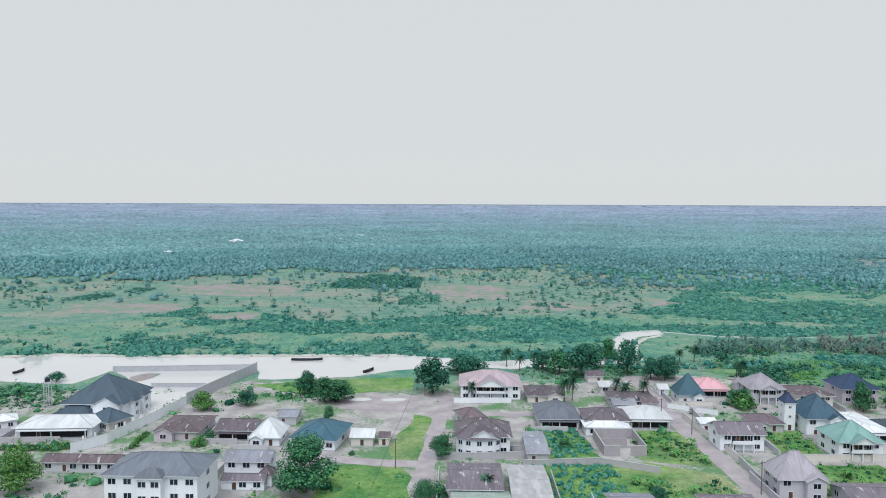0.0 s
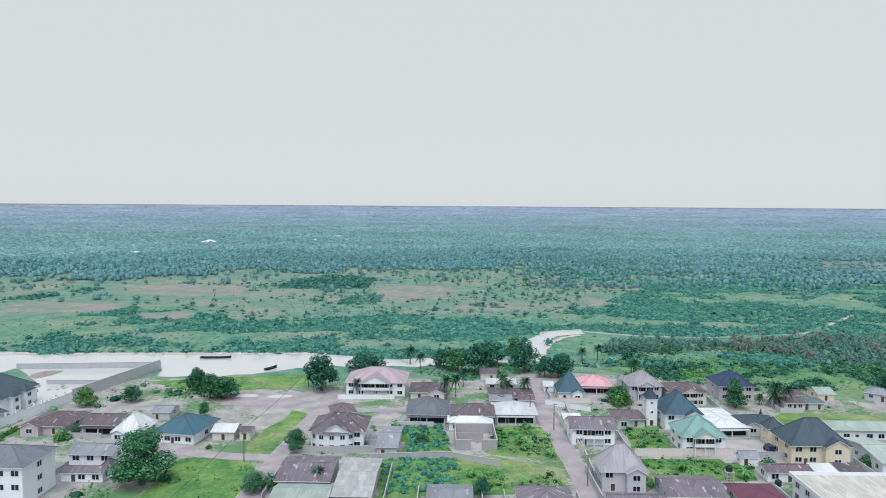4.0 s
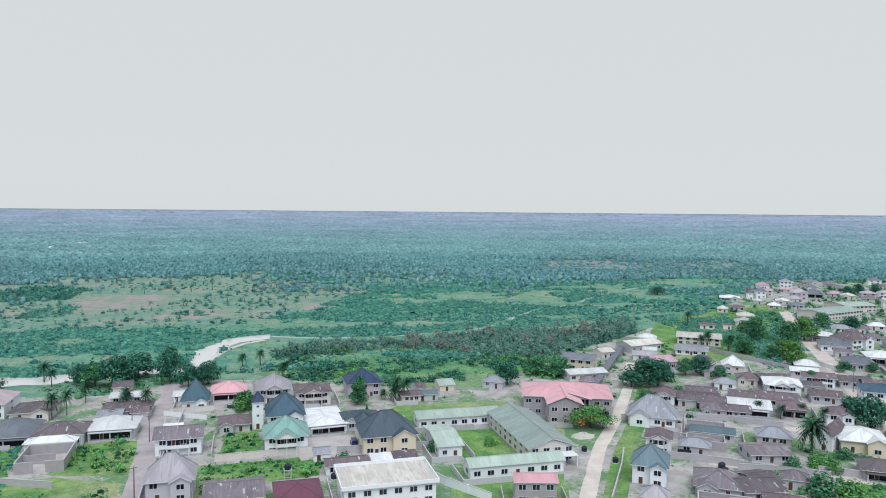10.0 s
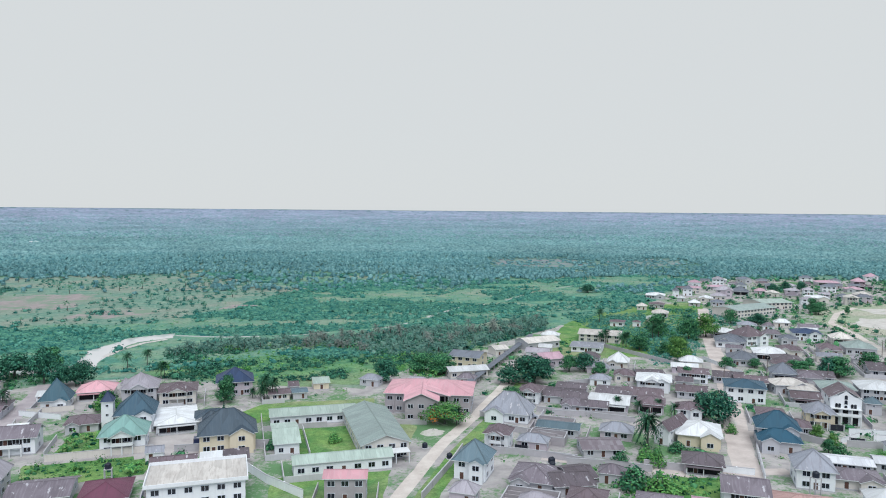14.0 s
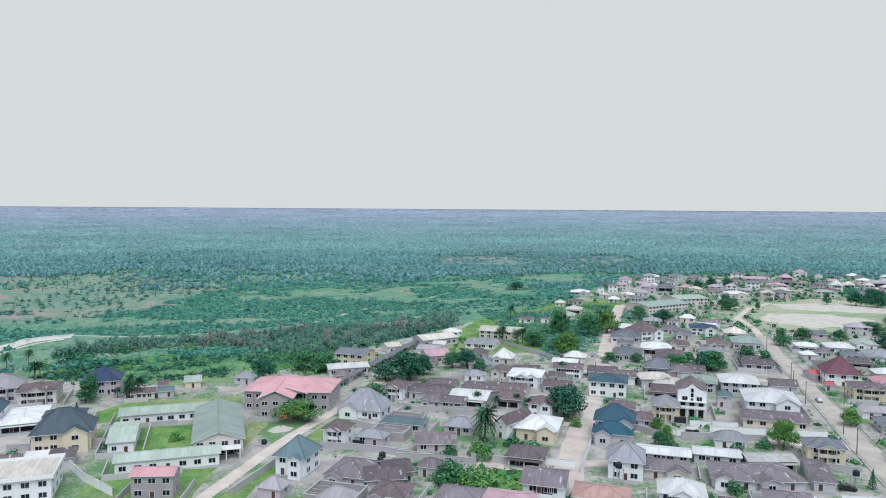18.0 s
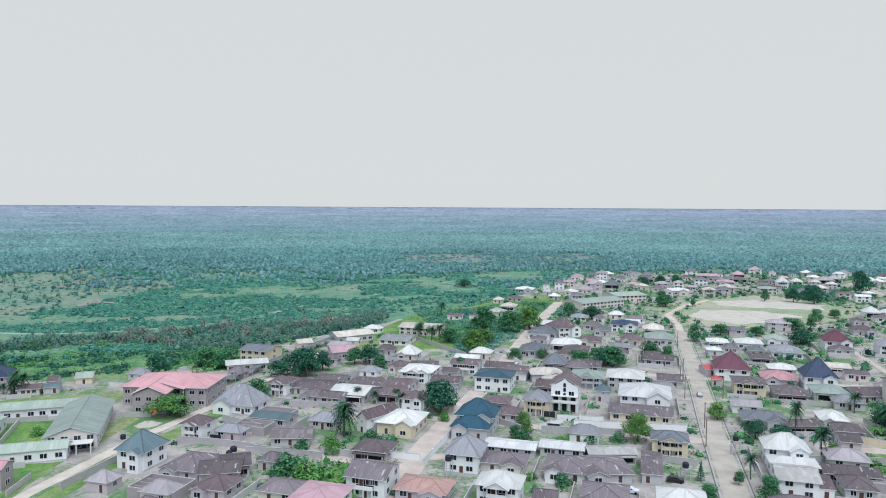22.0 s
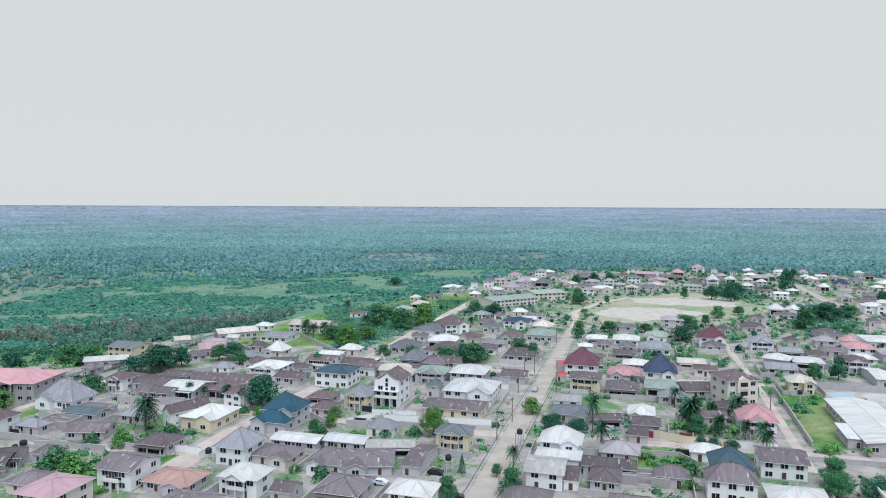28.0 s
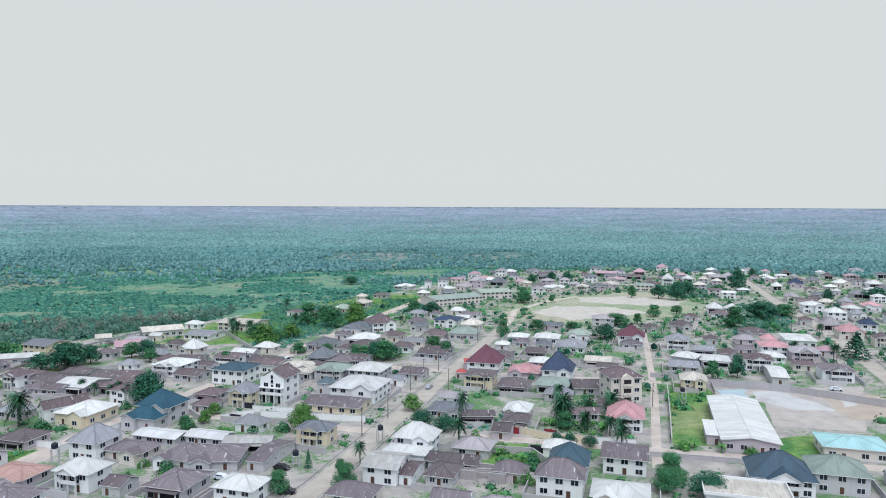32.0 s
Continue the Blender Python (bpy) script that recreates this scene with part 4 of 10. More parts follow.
house("green_roofed_house", 115.9, 195.8, 13.4, 12.8, -1.5, 5.35, "hip", 4.5, "green", "white", "two-storey house with sea-green metal roof and white walls", "house")
house("white_roofed_hall", 129.2, 215.9, 13.5, 21.2, 3.1, 3.01, "hip", 1, "white", "white", "single-storey hall with white metal roof and white walls", "hall")
house("dark_carport", 140.7, 213.4, 13.9, 10.9, -1.5, 2.82, "hip", 2, "navyslate", "greige", "single-storey carport with dark slate metal roof and weathered grey walls", "carport")
house("yellow_mansion", 144.6, 188.0, 16.9, 13.2, -1.5, 5.61, "hip", 6, "navyslate", "yellow", "two-storey house with dark slate metal roof and pale yellow walls", "house")
house("yellow_mansion", 140.0, 200.3, 5.5, 5.5, -1.5, 5.1, "hip", 3, "navyslate", "yellow", "two-storey house with dark slate metal roof and pale yellow walls", "house")
house("gate_lodge", 124.9, 182.8, 5.2, 3.6, -1.5, 2.44, "gable", 1.5, "grey", "white", "single-storey lodge with grey metal roof and white walls", "lodge")
house("rusty_store", 130.3, 173.0, 12.3, 7.0, -1.5, 2.82, "gable", 1, "rust", "white", "single-storey store with rusty brown metal roof and white walls", "store")
house("white_lean_to", 140.3, 172.6, 6.9, 5.0, -1.5, 2.82, "shed", 0.6, "white", "white", "single-storey lean-to with white metal roof and white walls", "lean-to")
house("brown_lean_to", 146.4, 171.4, 7.1, 7.3, -1.5, 2.82, "shed", 0.8, "brown", "greige", "single-storey lean-to with dark brown metal roof and weathered grey walls", "lean-to")
house("flat_roofed_block", 136.7, 152.7, 23.5, 15.7, -1.5, 5.52, "flat", 0.8, "creamroof", "white", "two-storey block with cream flat roof and white walls", "block")
house("crimson_bungalow", 115.8, 156.1, 11.6, 13.4, -1.5, 2.82, "hip", 2.2, "crimson", "cream", "single-storey bungalow with maroon metal roof and cream walls", "bungalow")
house("brown_bungalow", 101.2, 161.1, 14.5, 13.7, -1.5, 2.82, "gable", 1.8, "mauve", "greige", "single-storey bungalow with weathered mauve-brown metal roof and weathered grey walls", "bungalow")
house("grey_bungalow", 85.9, 152.2, 13.5, 9.5, -1.5, 2.82, "gable", 1.6, "mauve", "greige", "single-storey bungalow with weathered mauve-brown metal roof and weathered grey walls", "bungalow")
house("large_brown_bungalow", 64.9, 150.8, 13.1, 15.8, -1.5, 3.76, "hip", 2.5, "mauve", "cream", "single-storey bungalow with weathered mauve-brown metal roof and cream walls", "bungalow")
house("grey_shed", 43.3, 157.0, 10.9, 8.9, -1.5, 2.82, "gable", 1, "grey", "greige", "single-storey shed with grey metal roof and weathered grey walls", "shed")
house("grey_hip_house", 86.3, 168.4, 12.1, 10.3, -1.5, 5.27, "hip", 5.5, "greige", "greige", "two-storey house with weathered grey metal roof and weathered grey walls", "house")
house("white_two_storey_house", 86.1, 201.8, 13.9, 10.6, -1.5, 5.1, "gable", 2.4, "mauve", "white", "two-storey house with weathered mauve-brown metal roof and white walls", "house")
house("white_lean_to", 83.2, 216.3, 6.0, 5.0, -1.5, 2.82, "shed", 0.6, "white", "white", "single-storey lean-to with white metal roof and white walls", "lean-to")
house("brown_bungalow", 101.6, 219.2, 10.8, 10.7, -1.5, 2.82, "hip", 1.8, "rust", "greige", "single-storey bungalow with rusty brown metal roof and weathered grey walls", "bungalow")
house("classroom_block", 172.2, 206.1, 28.6, 9.6, -2.5, 3.6, "gable", 1.5, "palegreen", "white", "single-storey block with pale green metal roof and white walls", "block")
house("classroom_block", 161.0, 184.9, 8.0, 20.9, -2.5, 3.6, "gable", 1.5, "palegreen", "white", "single-storey block with pale green metal roof and white walls", "block")
house("school_hall", 187.7, 181.8, 14.9, 37.6, -2.5, 4.6, "gabley", 2.5, "greygreen", "cream", "two-storey hall with grey-green metal roof and cream walls", "hall")
house("classroom_block", 173.7, 159.7, 27.3, 7.0, -2.5, 3.6, "gable", 1.5, "palegreen", "white", "single-storey block with pale green metal roof and white walls", "block")
house("unfinished_pink_block", 171.1, 140.5, 10.9, 6.6, -16.4, 6, "gable", 1.2, "pink", "blockwork", "two-storey block with rose pink metal roof and bare block walls", "block")
house("large_pink_hall", 215.2, 211.4, 31.3, 20.4, -24.0, 7, "hip", 3, "pink", "blockwork", "two-storey hall with rose pink metal roof and bare block walls", "hall")
house("large_pink_hall", 209.0, 201.8, 12.2, 16.2, -19.1, 7, "gabley", 2.6, "pink", "blockwork", "two-storey hall with rose pink metal roof and bare block walls", "hall")
house("grey_gabled_church", 236.5, 189.8, 16.2, 12.2, -36.5, 3.4, "hip", 6, "grey", "white", "single-storey church with grey metal roof and white walls", "church")
house("slate_hip_house", 206.6, 145.4, 9.8, 10.8, -36.5, 5.27, "hip", 4.5, "slateblue", "white", "two-storey house with blue-grey metal roof and white walls", "house")
house("arcaded_house", 221.6, 163.9, 8.2, 8.2, -36.5, 5.1, "hip", 2.2, "rust", "white", "two-storey house with rusty brown metal roof and white walls", "house")
house("slate_roofed_store", 244.9, 170.0, 13.8, 8.3, -36.5, 2.82, "gable", 1, "slateblue", "greige", "single-storey store with blue-grey metal roof and weathered grey walls", "store")
house("brown_bungalow", 219.6, 134.9, 12.1, 13.4, -36.5, 2.82, "hip", 2.5, "mauve", "greige", "single-storey bungalow with weathered mauve-brown metal roof and weathered grey walls", "bungalow")
house("dark_brown_bungalow", 230.1, 132.7, 8.1, 10.5, -3.1, 2.82, "gable", 1.5, "brown", "greige", "single-storey bungalow with dark brown metal roof and weathered grey walls", "bungalow")
house("maroon_brown_bungalow", 225.1, 118.1, 9.6, 9.8, -36.5, 2.82, "hip", 2, "rust", "pinkish", "single-storey bungalow with rusty brown metal roof and pinkish walls", "bungalow")
house("patched_bungalow", 248.1, 151.1, 12.5, 11.5, -17.5, 2.63, "gable", 1.2, "patchbrown", "greige", "single-storey bungalow with patched brown metal roof and weathered grey walls", "bungalow")
house("brown_two_storey_house", 252.5, 206.9, 8.6, 8.6, -36.5, 4.67, "hip", 2.5, "rust", "white", "two-storey house with rusty brown metal roof and white walls", "house")
house("brown_row_house", 268.8, 199.5, 11.8, 11.8, -36.5, 2.82, "gable", 1.4, "brown", "greige", "single-storey house with dark brown metal roof and weathered grey walls", "house")
house("brown_row_house", 263.2, 206.9, 8.5, 9.0, -36.5, 2.82, "gable", 1.2, "brown", "greige", "single-storey house with dark brown metal roof and weathered grey walls", "house")
house("white_roofed_pink_house", 276.5, 191.1, 14.5, 14.5, -36.5, 3.29, "gable", 1.5, "white", "pinkish", "single-storey house with white metal roof and pinkish walls", "house")
house("brown_gabled_house", 275.6, 154.3, 5.2, 14.8, -61.3, 4.67, "gabley", 2.5, "rust", "white", "two-storey house with rusty brown metal roof and white walls", "house")
house("yellow_white_roofed_house", 282.6, 150.5, 13.6, 15.0, -36.5, 3.9, "hip", 2.6, "white", "yellow", "single-storey house with white metal roof and pale yellow walls", "house")
house("brown_hip_bungalow", 268.3, 130.6, 11.2, 10.6, -36.5, 2.82, "hip", 2, "brown", "pinkish", "single-storey bungalow with dark brown metal roof and pinkish walls", "bungalow")
house("pink_roofed_block", 246.0, 96.9, 12.1, 13.3, -36.5, 5.27, "hip", 1.6, "dustypink", "cream", "two-storey block with dusty pink metal roof and cream walls", "block")
house("brown_two_storey_house", 261.3, 107.1, 11.2, 12.6, -36.5, 5.27, "gable", 2, "mauve", "white", "two-storey house with weathered mauve-brown metal roof and white walls", "house")
house("blue_roofed_mansion", 305.5, 143.0, 13.0, 11.5, -36.5, 5.6, "hip", 4.4, "blue", "greige", "two-storey house with deep blue metal roof and weathered grey walls", "house")
house("blue_roofed_house", 301.2, 137.6, 12.5, 9.5, -36.5, 3.6, "hip", 2.8, "blue", "greige", "single-storey house with deep blue metal roof and weathered grey walls", "house")
house("grey_hip_white_house", 288.9, 113.4, 10.3, 11.4, -36.5, 5.27, "hip", 4, "grey", "white", "two-storey house with grey metal roof and white walls", "house")
house("white_hip_house", 288.4, 90.4, 11.3, 9.0, -36.5, 5.1, "hip", 2.5, "white", "white", "two-storey house with white metal roof and white walls", "house")
house("brown_bungalow", 298.5, 109.5, 13.2, 9.9, -36.5, 2.82, "hip", 1.6, "mauve", "cream", "single-storey bungalow with weathered mauve-brown metal roof and cream walls", "bungalow")
house("brown_bungalow", 312.5, 99.9, 12.0, 13.2, -36.5, 2.82, "hip", 2, "mauve", "white", "single-storey bungalow with weathered mauve-brown metal roof and white walls", "bungalow")
house("large_brown_bungalow", 310.4, 79.1, 11.5, 12.7, -36.5, 3.29, "hip", 2, "mauve", "greige", "single-storey bungalow with weathered mauve-brown metal roof and weathered grey walls", "bungalow")
house("brown_two_storey_house", 274.4, 76.9, 13.3, 11.8, -36.5, 5.1, "hip", 2, "mauve", "white", "two-storey house with weathered mauve-brown metal roof and white walls", "house")
house("terracotta_bungalow", 272.4, 99.7, 13.8, 10.4, -36.5, 2.82, "hip", 1.6, "terracotta", "pinkish", "single-storey bungalow with terracotta metal roof and pinkish walls", "bungalow")
house("rusty_bungalow", 297.2, 83.7, 6.1, 7.4, -36.5, 2.82, "gable", 1.4, "brown", "greige", "single-storey bungalow with dark brown metal roof and weathered grey walls", "bungalow")
house("white_villa", 324.5, 69.2, 11.3, 9.6, -36.5, 4.25, "hip", 2, "white", "white", "single-storey house with white metal roof and white walls", "house")
house("yellow_two_storey_house", 348.5, 103.5, 10.8, 8.4, -36.5, 4.93, "hip", 1.8, "slate", "yellow", "two-storey house with slate-grey metal roof and pale yellow walls", "house")
house("white_church", 344.7, 154.7, 10.4, 12.3, -36.5, 9, "gabley", 3, "rust", "white", "three-storey church with rusty brown metal roof and white walls", "church")
house("yellow_grey_roofed_house", 332.5, 152.9, 9.9, 9.9, -36.5, 5.1, "hip", 3, "grey", "yellow", "two-storey house with grey metal roof and pale yellow walls", "house")
house("white_three_storey_block", 331.7, 186.2, 15.0, 14.0, -36.5, 5.95, "hip", 2, "darkteal", "white", "two-storey block with dark teal metal roof and white walls", "block")
house("rusty_bungalow", 321.8, 162.7, 9.6, 9.6, -36.5, 2.82, "hip", 1.4, "rust", "greige", "single-storey bungalow with rusty brown metal roof and weathered grey walls", "bungalow")
house("large_light_grey_house", 372.5, 147.1, 18.2, 18.2, -36.5, 5.27, "hip", 3.2, "lightgrey", "white", "two-storey house with light grey metal roof and white walls", "house")
house("brown_row_house", 361.4, 134.4, 21.0, 13.1, -36.5, 3.01, "gable", 1.4, "mauve", "yellow", "single-storey house with weathered mauve-brown metal roof and pale yellow walls", "house")
house("white_hip_house", 382.7, 173.0, 14.8, 14.8, -36.5, 4.67, "hip", 2.4, "white", "greige", "two-storey house with white metal roof and weathered grey walls", "house")
house("green_grey_house", 369.3, 179.7, 13.1, 13.1, -36.5, 4.25, "hip", 2, "greygreen", "greige", "single-storey house with grey-green metal roof and weathered grey walls", "house")
house("cream_roofed_bungalow", 356.7, 191.2, 13.7, 11.1, -19.7, 3.76, "hip", 1.8, "creamroof", "greige", "single-storey bungalow with cream metal roof and weathered grey walls", "bungalow")
house("dark_pyramid_bungalow", 370.1, 206.8, 10.6, 10.6, -36.5, 3.76, "hip", 4, "slate", "greige", "single-storey bungalow with slate-grey metal roof and weathered grey walls", "bungalow")
house("brown_two_storey_house", 346.9, 200.0, 12.8, 12.8, -36.5, 3.76, "gable", 1.4, "rust", "white", "single-storey house with rusty brown metal roof and white walls", "house")
house("white_two_storey_house", 332.4, 216.7, 12.7, 12.7, -36.5, 4.25, "gable", 1.2, "rust", "white", "single-storey house with rusty brown metal roof and white walls", "house")
house("white_roofed_house", 309.3, 211.3, 14.1, 14.1, -36.5, 4.25, "hip", 2, "white", "white", "single-storey house with white metal roof and white walls", "house")
house("white_pyramid_bungalow", 317.0, 249.1, 10.0, 9.8, -36.5, 3.01, "hip", 4, "white", "cream", "single-storey bungalow with white metal roof and cream walls", "bungalow")
house("slate_hip_bungalow", 376.3, 237.6, 13.8, 13.8, -36.5, 3.29, "hip", 3, "slate", "greige", "single-storey bungalow with slate-grey metal roof and weathered grey walls", "bungalow")
house("white_hip_bungalow", 399.0, 245.5, 14.8, 14.8, -36.5, 3.29, "hip", 2.5, "white", "greige", "single-storey bungalow with white metal roof and weathered grey walls", "bungalow")
house("plum_hip_house", 416.2, 278.8, 15.0, 15.0, 2.5, 5.1, "hip", 5, "rust", "white", "two-storey house with rusty brown metal roof and white walls", "house")
house("slate_bungalow", 403.9, 277.5, 15.6, 15.6, -36.5, 3.29, "hip", 3, "slate", "greige", "single-storey bungalow with slate-grey metal roof and weathered grey walls", "bungalow")
house("white_hip_bungalow", 416.1, 299.2, 9.9, 9.9, -36.5, 3.29, "hip", 2, "white", "greige", "single-storey bungalow with white metal roof and weathered grey walls", "bungalow")
house("pinkish_bungalow", 414.4, 248.1, 11.7, 11.7, -36.5, 3.29, "hip", 2, "rust", "cream", "single-storey bungalow with rusty brown metal roof and cream walls", "bungalow")
house("navy_roofed_house", 457.8, 280.2, 15.3, 15.3, -36.5, 4.25, "hip", 2, "navy", "white", "single-storey house with navy blue metal roof and white walls", "house")
house("cream_hip_bungalow", 465.3, 263.7, 11.8, 11.8, -36.5, 3.76, "hip", 3, "creamroof", "cream", "single-storey bungalow with cream metal roof and cream walls", "bungalow")
house("green_grey_bungalow", 452.1, 241.5, 15.0, 15.0, -36.5, 3.76, "hip", 3, "greygreen", "greige", "single-storey bungalow with grey-green metal roof and weathered grey walls", "bungalow")
house("rusty_bungalow", 436.8, 244.5, 11.4, 11.4, -36.5, 2.82, "hip", 2, "rust", "cream", "single-storey bungalow with rusty brown metal roof and cream walls", "bungalow")
house("rusty_row_house", 425.1, 206.7, 12.5, 12.5, -36.5, 2.82, "gable", 1.5, "brown", "greige", "single-storey house with dark brown metal roof and weathered grey walls", "house")
house("brown_row_house", 399.9, 167.5, 10.5, 10.5, -36.5, 2.82, "gable", 1.8, "brown", "greige", "single-storey house with dark brown metal roof and weathered grey walls", "house")
house("maroon_hip_house", 431.7, 168.7, 14.4, 14.4, -36.5, 5.1, "hip", 6.5, "crimson", "white", "two-storey house with maroon metal roof and white walls", "house")
house("yellow_two_storey_house", 420.2, 147.3, 12.4, 12.1, -36.5, 5.1, "hip", 1.6, "brown", "yellow", "two-storey house with dark brown metal roof and pale yellow walls", "house")
house("red_roofed_shop", 417.5, 161.1, 4.3, 4.3, -36.5, 2.82, "hip", 1.2, "scarlet", "pinkish", "single-storey shop with bright red metal roof and pinkish walls", "shop")
house("red_roofed_shop", 428.0, 178.7, 4.3, 8.9, -19.6, 2.82, "gable", 1, "scarlet", "pinkish", "single-storey shop with bright red metal roof and pinkish walls", "shop")
house("brown_hip_bungalow", 429.6, 136.9, 12.5, 12.5, -36.5, 2.82, "hip", 2.4, "brown", "greige", "single-storey bungalow with dark brown metal roof and weathered grey walls", "bungalow")
house("salmon_tiled_bungalow", 444.3, 156.2, 13.6, 13.6, -36.5, 2.82, "hip", 2.6, "salmon", "pinkish", "single-storey bungalow with salmon metal roof and pinkish walls", "bungalow")
house("blue_hip_house", 452.8, 144.6, 12.9, 12.9, -36.5, 5.35, "hip", 7, "navy", "white", "two-storey house with navy blue metal roof and white walls", "house")
house("blue_hip_house", 443.6, 132.0, 12.7, 12.7, -36.5, 3.29, "hip", 2, "greygreen", "white", "single-storey house with grey-green metal roof and white walls", "house")
house("grey_bungalow", 488.2, 193.9, 14.8, 14.8, -36.5, 3.29, "hip", 3, "grey", "white", "single-storey bungalow with grey metal roof and white walls", "bungalow")
house("pale_green_bungalow", 508.2, 219.2, 11.5, 11.5, -36.5, 3.29, "hip", 2.5, "palegreen", "white", "single-storey bungalow with pale green metal roof and white walls", "bungalow")
house("maroon_hip_house", 524.8, 197.0, 13.7, 13.7, -36.5, 5.35, "hip", 5, "crimson", "white", "two-storey house with maroon metal roof and white walls", "house")
house("grey_two_storey_house", 540.0, 180.3, 11.6, 11.6, -36.5, 5.1, "hip", 3, "grey", "white", "two-storey house with grey metal roof and white walls", "house")
house("white_roofed_bungalow", 522.1, 152.5, 11.2, 11.2, -57.6, 3.76, "hip", 2, "white", "greige", "single-storey bungalow with white metal roof and weathered grey walls", "bungalow")
house("white_roofed_bungalow", 533.2, 147.2, 13.2, 13.2, -36.5, 2.82, "hip", 1.6, "white", "greige", "single-storey bungalow with white metal roof and weathered grey walls", "bungalow")
house("grey_bungalow", 512.1, 142.0, 12.7, 12.7, -36.5, 2.82, "gable", 1.6, "grey", "greige", "single-storey bungalow with grey metal roof and weathered grey walls", "bungalow")
house("brown_two_storey_house", 544.3, 133.8, 12.4, 12.4, -36.5, 5.1, "hip", 2, "rust", "white", "two-storey house with rusty brown metal roof and white walls", "house")
house("pink_roofed_house", 574.5, 154.8, 13.5, 13.5, -36.5, 4.67, "hip", 2.4, "salmon", "white", "two-storey house with salmon metal roof and white walls", "house")
house("mauve_two_storey_house", 577.2, 139.5, 12.9, 12.9, -36.5, 4.67, "hip", 2.6, "greige", "pinkish", "two-storey house with weathered grey metal roof and pinkish walls", "house")
house("white_roofed_hall", 605.5, 168.9, 15.0, 20.2, -36.4, 3.76, "hip", 1.5, "white", "white", "single-storey hall with white metal roof and white walls", "hall")
house("three_storey_gabled_block", 459.9, 112.6, 12.9, 12.9, -12.5, 9.5, "hip", 2.6, "rust", "cream", "three-storey block with rusty brown metal roof and cream walls", "block")
house("patched_bungalow", 454.7, 126.0, 12.9, 12.9, -19.8, 2.82, "gable", 2, "brown", "greige", "single-storey bungalow with dark brown metal roof and weathered grey walls", "bungalow")
house("salmon_roofed_house", 443.2, 85.4, 11.8, 14.1, -36.5, 4.67, "hip", 3.6, "salmon", "white", "two-storey house with salmon metal roof and white walls", "house")
house("white_hip_house", 373.9, 86.4, 12.2, 9.8, -36.5, 5.1, "hip", 3.5, "white", "white", "two-storey house with white metal roof and white walls", "house")
house("white_lean_to", 368.6, 78.7, 12.4, 7.7, -36.5, 3.76, "hip", 1.2, "white", "white", "single-storey lean-to with white metal roof and white walls", "lean-to")
house("grey_patched_house", 360.4, 70.5, 10.3, 12.3, -36.5, 4.67, "gable", 1.6, "patched", "white", "two-storey house with patched grey metal roof and white walls", "house")
house("rusty_lean_to", 366.2, 67.5, 4.0, 10.7, -36.5, 2.82, "gable", 1, "rust", "white", "single-storey lean-to with rusty brown metal roof and white walls", "lean-to")
house("dark_brown_bungalow", 373.3, 63.6, 8.0, 9.6, -36.5, 2.82, "hip", 1.8, "brown", "greige", "single-storey bungalow with dark brown metal roof and weathered grey walls", "bungalow")
house("white_hip_bungalow", 416.6, 107.7, 9.0, 10.9, -36.5, 2.82, "hip", 2, "white", "cream", "single-storey bungalow with white metal roof and cream walls", "bungalow")
house("brown_hip_bungalow", 410.5, 96.9, 8.9, 8.9, -36.5, 2.82, "hip", 1.6, "brown", "greige", "single-storey bungalow with dark brown metal roof and weathered grey walls", "bungalow")
house("rusty_bungalow", 402.6, 90.1, 6.1, 9.0, -36.5, 2.63, "gable", 1.6, "brown", "pinkish", "single-storey bungalow with dark brown metal roof and pinkish walls", "bungalow")
house("slate_bungalow", 395.1, 115.2, 14.2, 11.0, -36.5, 2.82, "hip", 2, "slate", "greige", "single-storey bungalow with slate-grey metal roof and weathered grey walls", "bungalow")
house("dark_row_shed", 401.0, 106.6, 11.7, 7.4, -19.9, 2.63, "gable", 1, "brown", "greige", "single-storey shed with dark brown metal roof and weathered grey walls", "shed")
house("brown_corner_house", 397.3, 46.6, 12.1, 8.0, -36.5, 5.27, "hip", 3.6, "mauve", "white", "two-storey house with weathered mauve-brown metal roof and white walls", "house")
house("dark_teal_hip_house", 404.8, 55.1, 10.5, 11.5, -36.5, 5.1, "hip", 4, "darkteal", "greige", "two-storey house with dark teal metal roof and weathered grey walls", "house")
house("brown_two_storey_house", 421.9, 55.3, 12.3, 13.2, -36.5, 4.67, "gable", 1.6, "mauve", "white", "two-storey house with weathered mauve-brown metal roof and white walls", "house")
house("white_roofed_bungalow", 407.5, 36.5, 13.7, 11.7, -36.5, 3.29, "hip", 2, "white", "cream", "single-storey bungalow with white metal roof and cream walls", "bungalow")
house("white_warehouse", 475.9, 71.2, 16.3, 48.9, -36.5, 3.6, "gabley", 1.2, "white", "pinkish", "single-storey warehouse with white metal roof and pinkish walls", "warehouse")
house("white_warehouse", 461.6, 66.5, 6.1, 14.8, -36.5, 3.2, "shed", 0.3, "white", "pinkish", "single-storey warehouse with white metal roof and pinkish walls", "warehouse")
house("yellow_bungalow", 495.7, 116.5, 10.2, 10.2, -36.5, 4.25, "hip", 2.5, "creamroof", "yellow", "single-storey bungalow with cream metal roof and pale yellow walls", "bungalow")
house("blue_hip_mansion", 450.7, 31.7, 15.5, 14.0, -36.5, 4.25, "hip", 5, "blueslate", "white", "single-storey house with dark blue metal roof and white walls", "house")
house("green_grey_mansion", 464.0, 26.6, 13.7, 12.8, -36.5, 5.1, "hip", 3.2, "greygreen", "greige", "two-storey house with grey-green metal roof and weathered grey walls", "house")
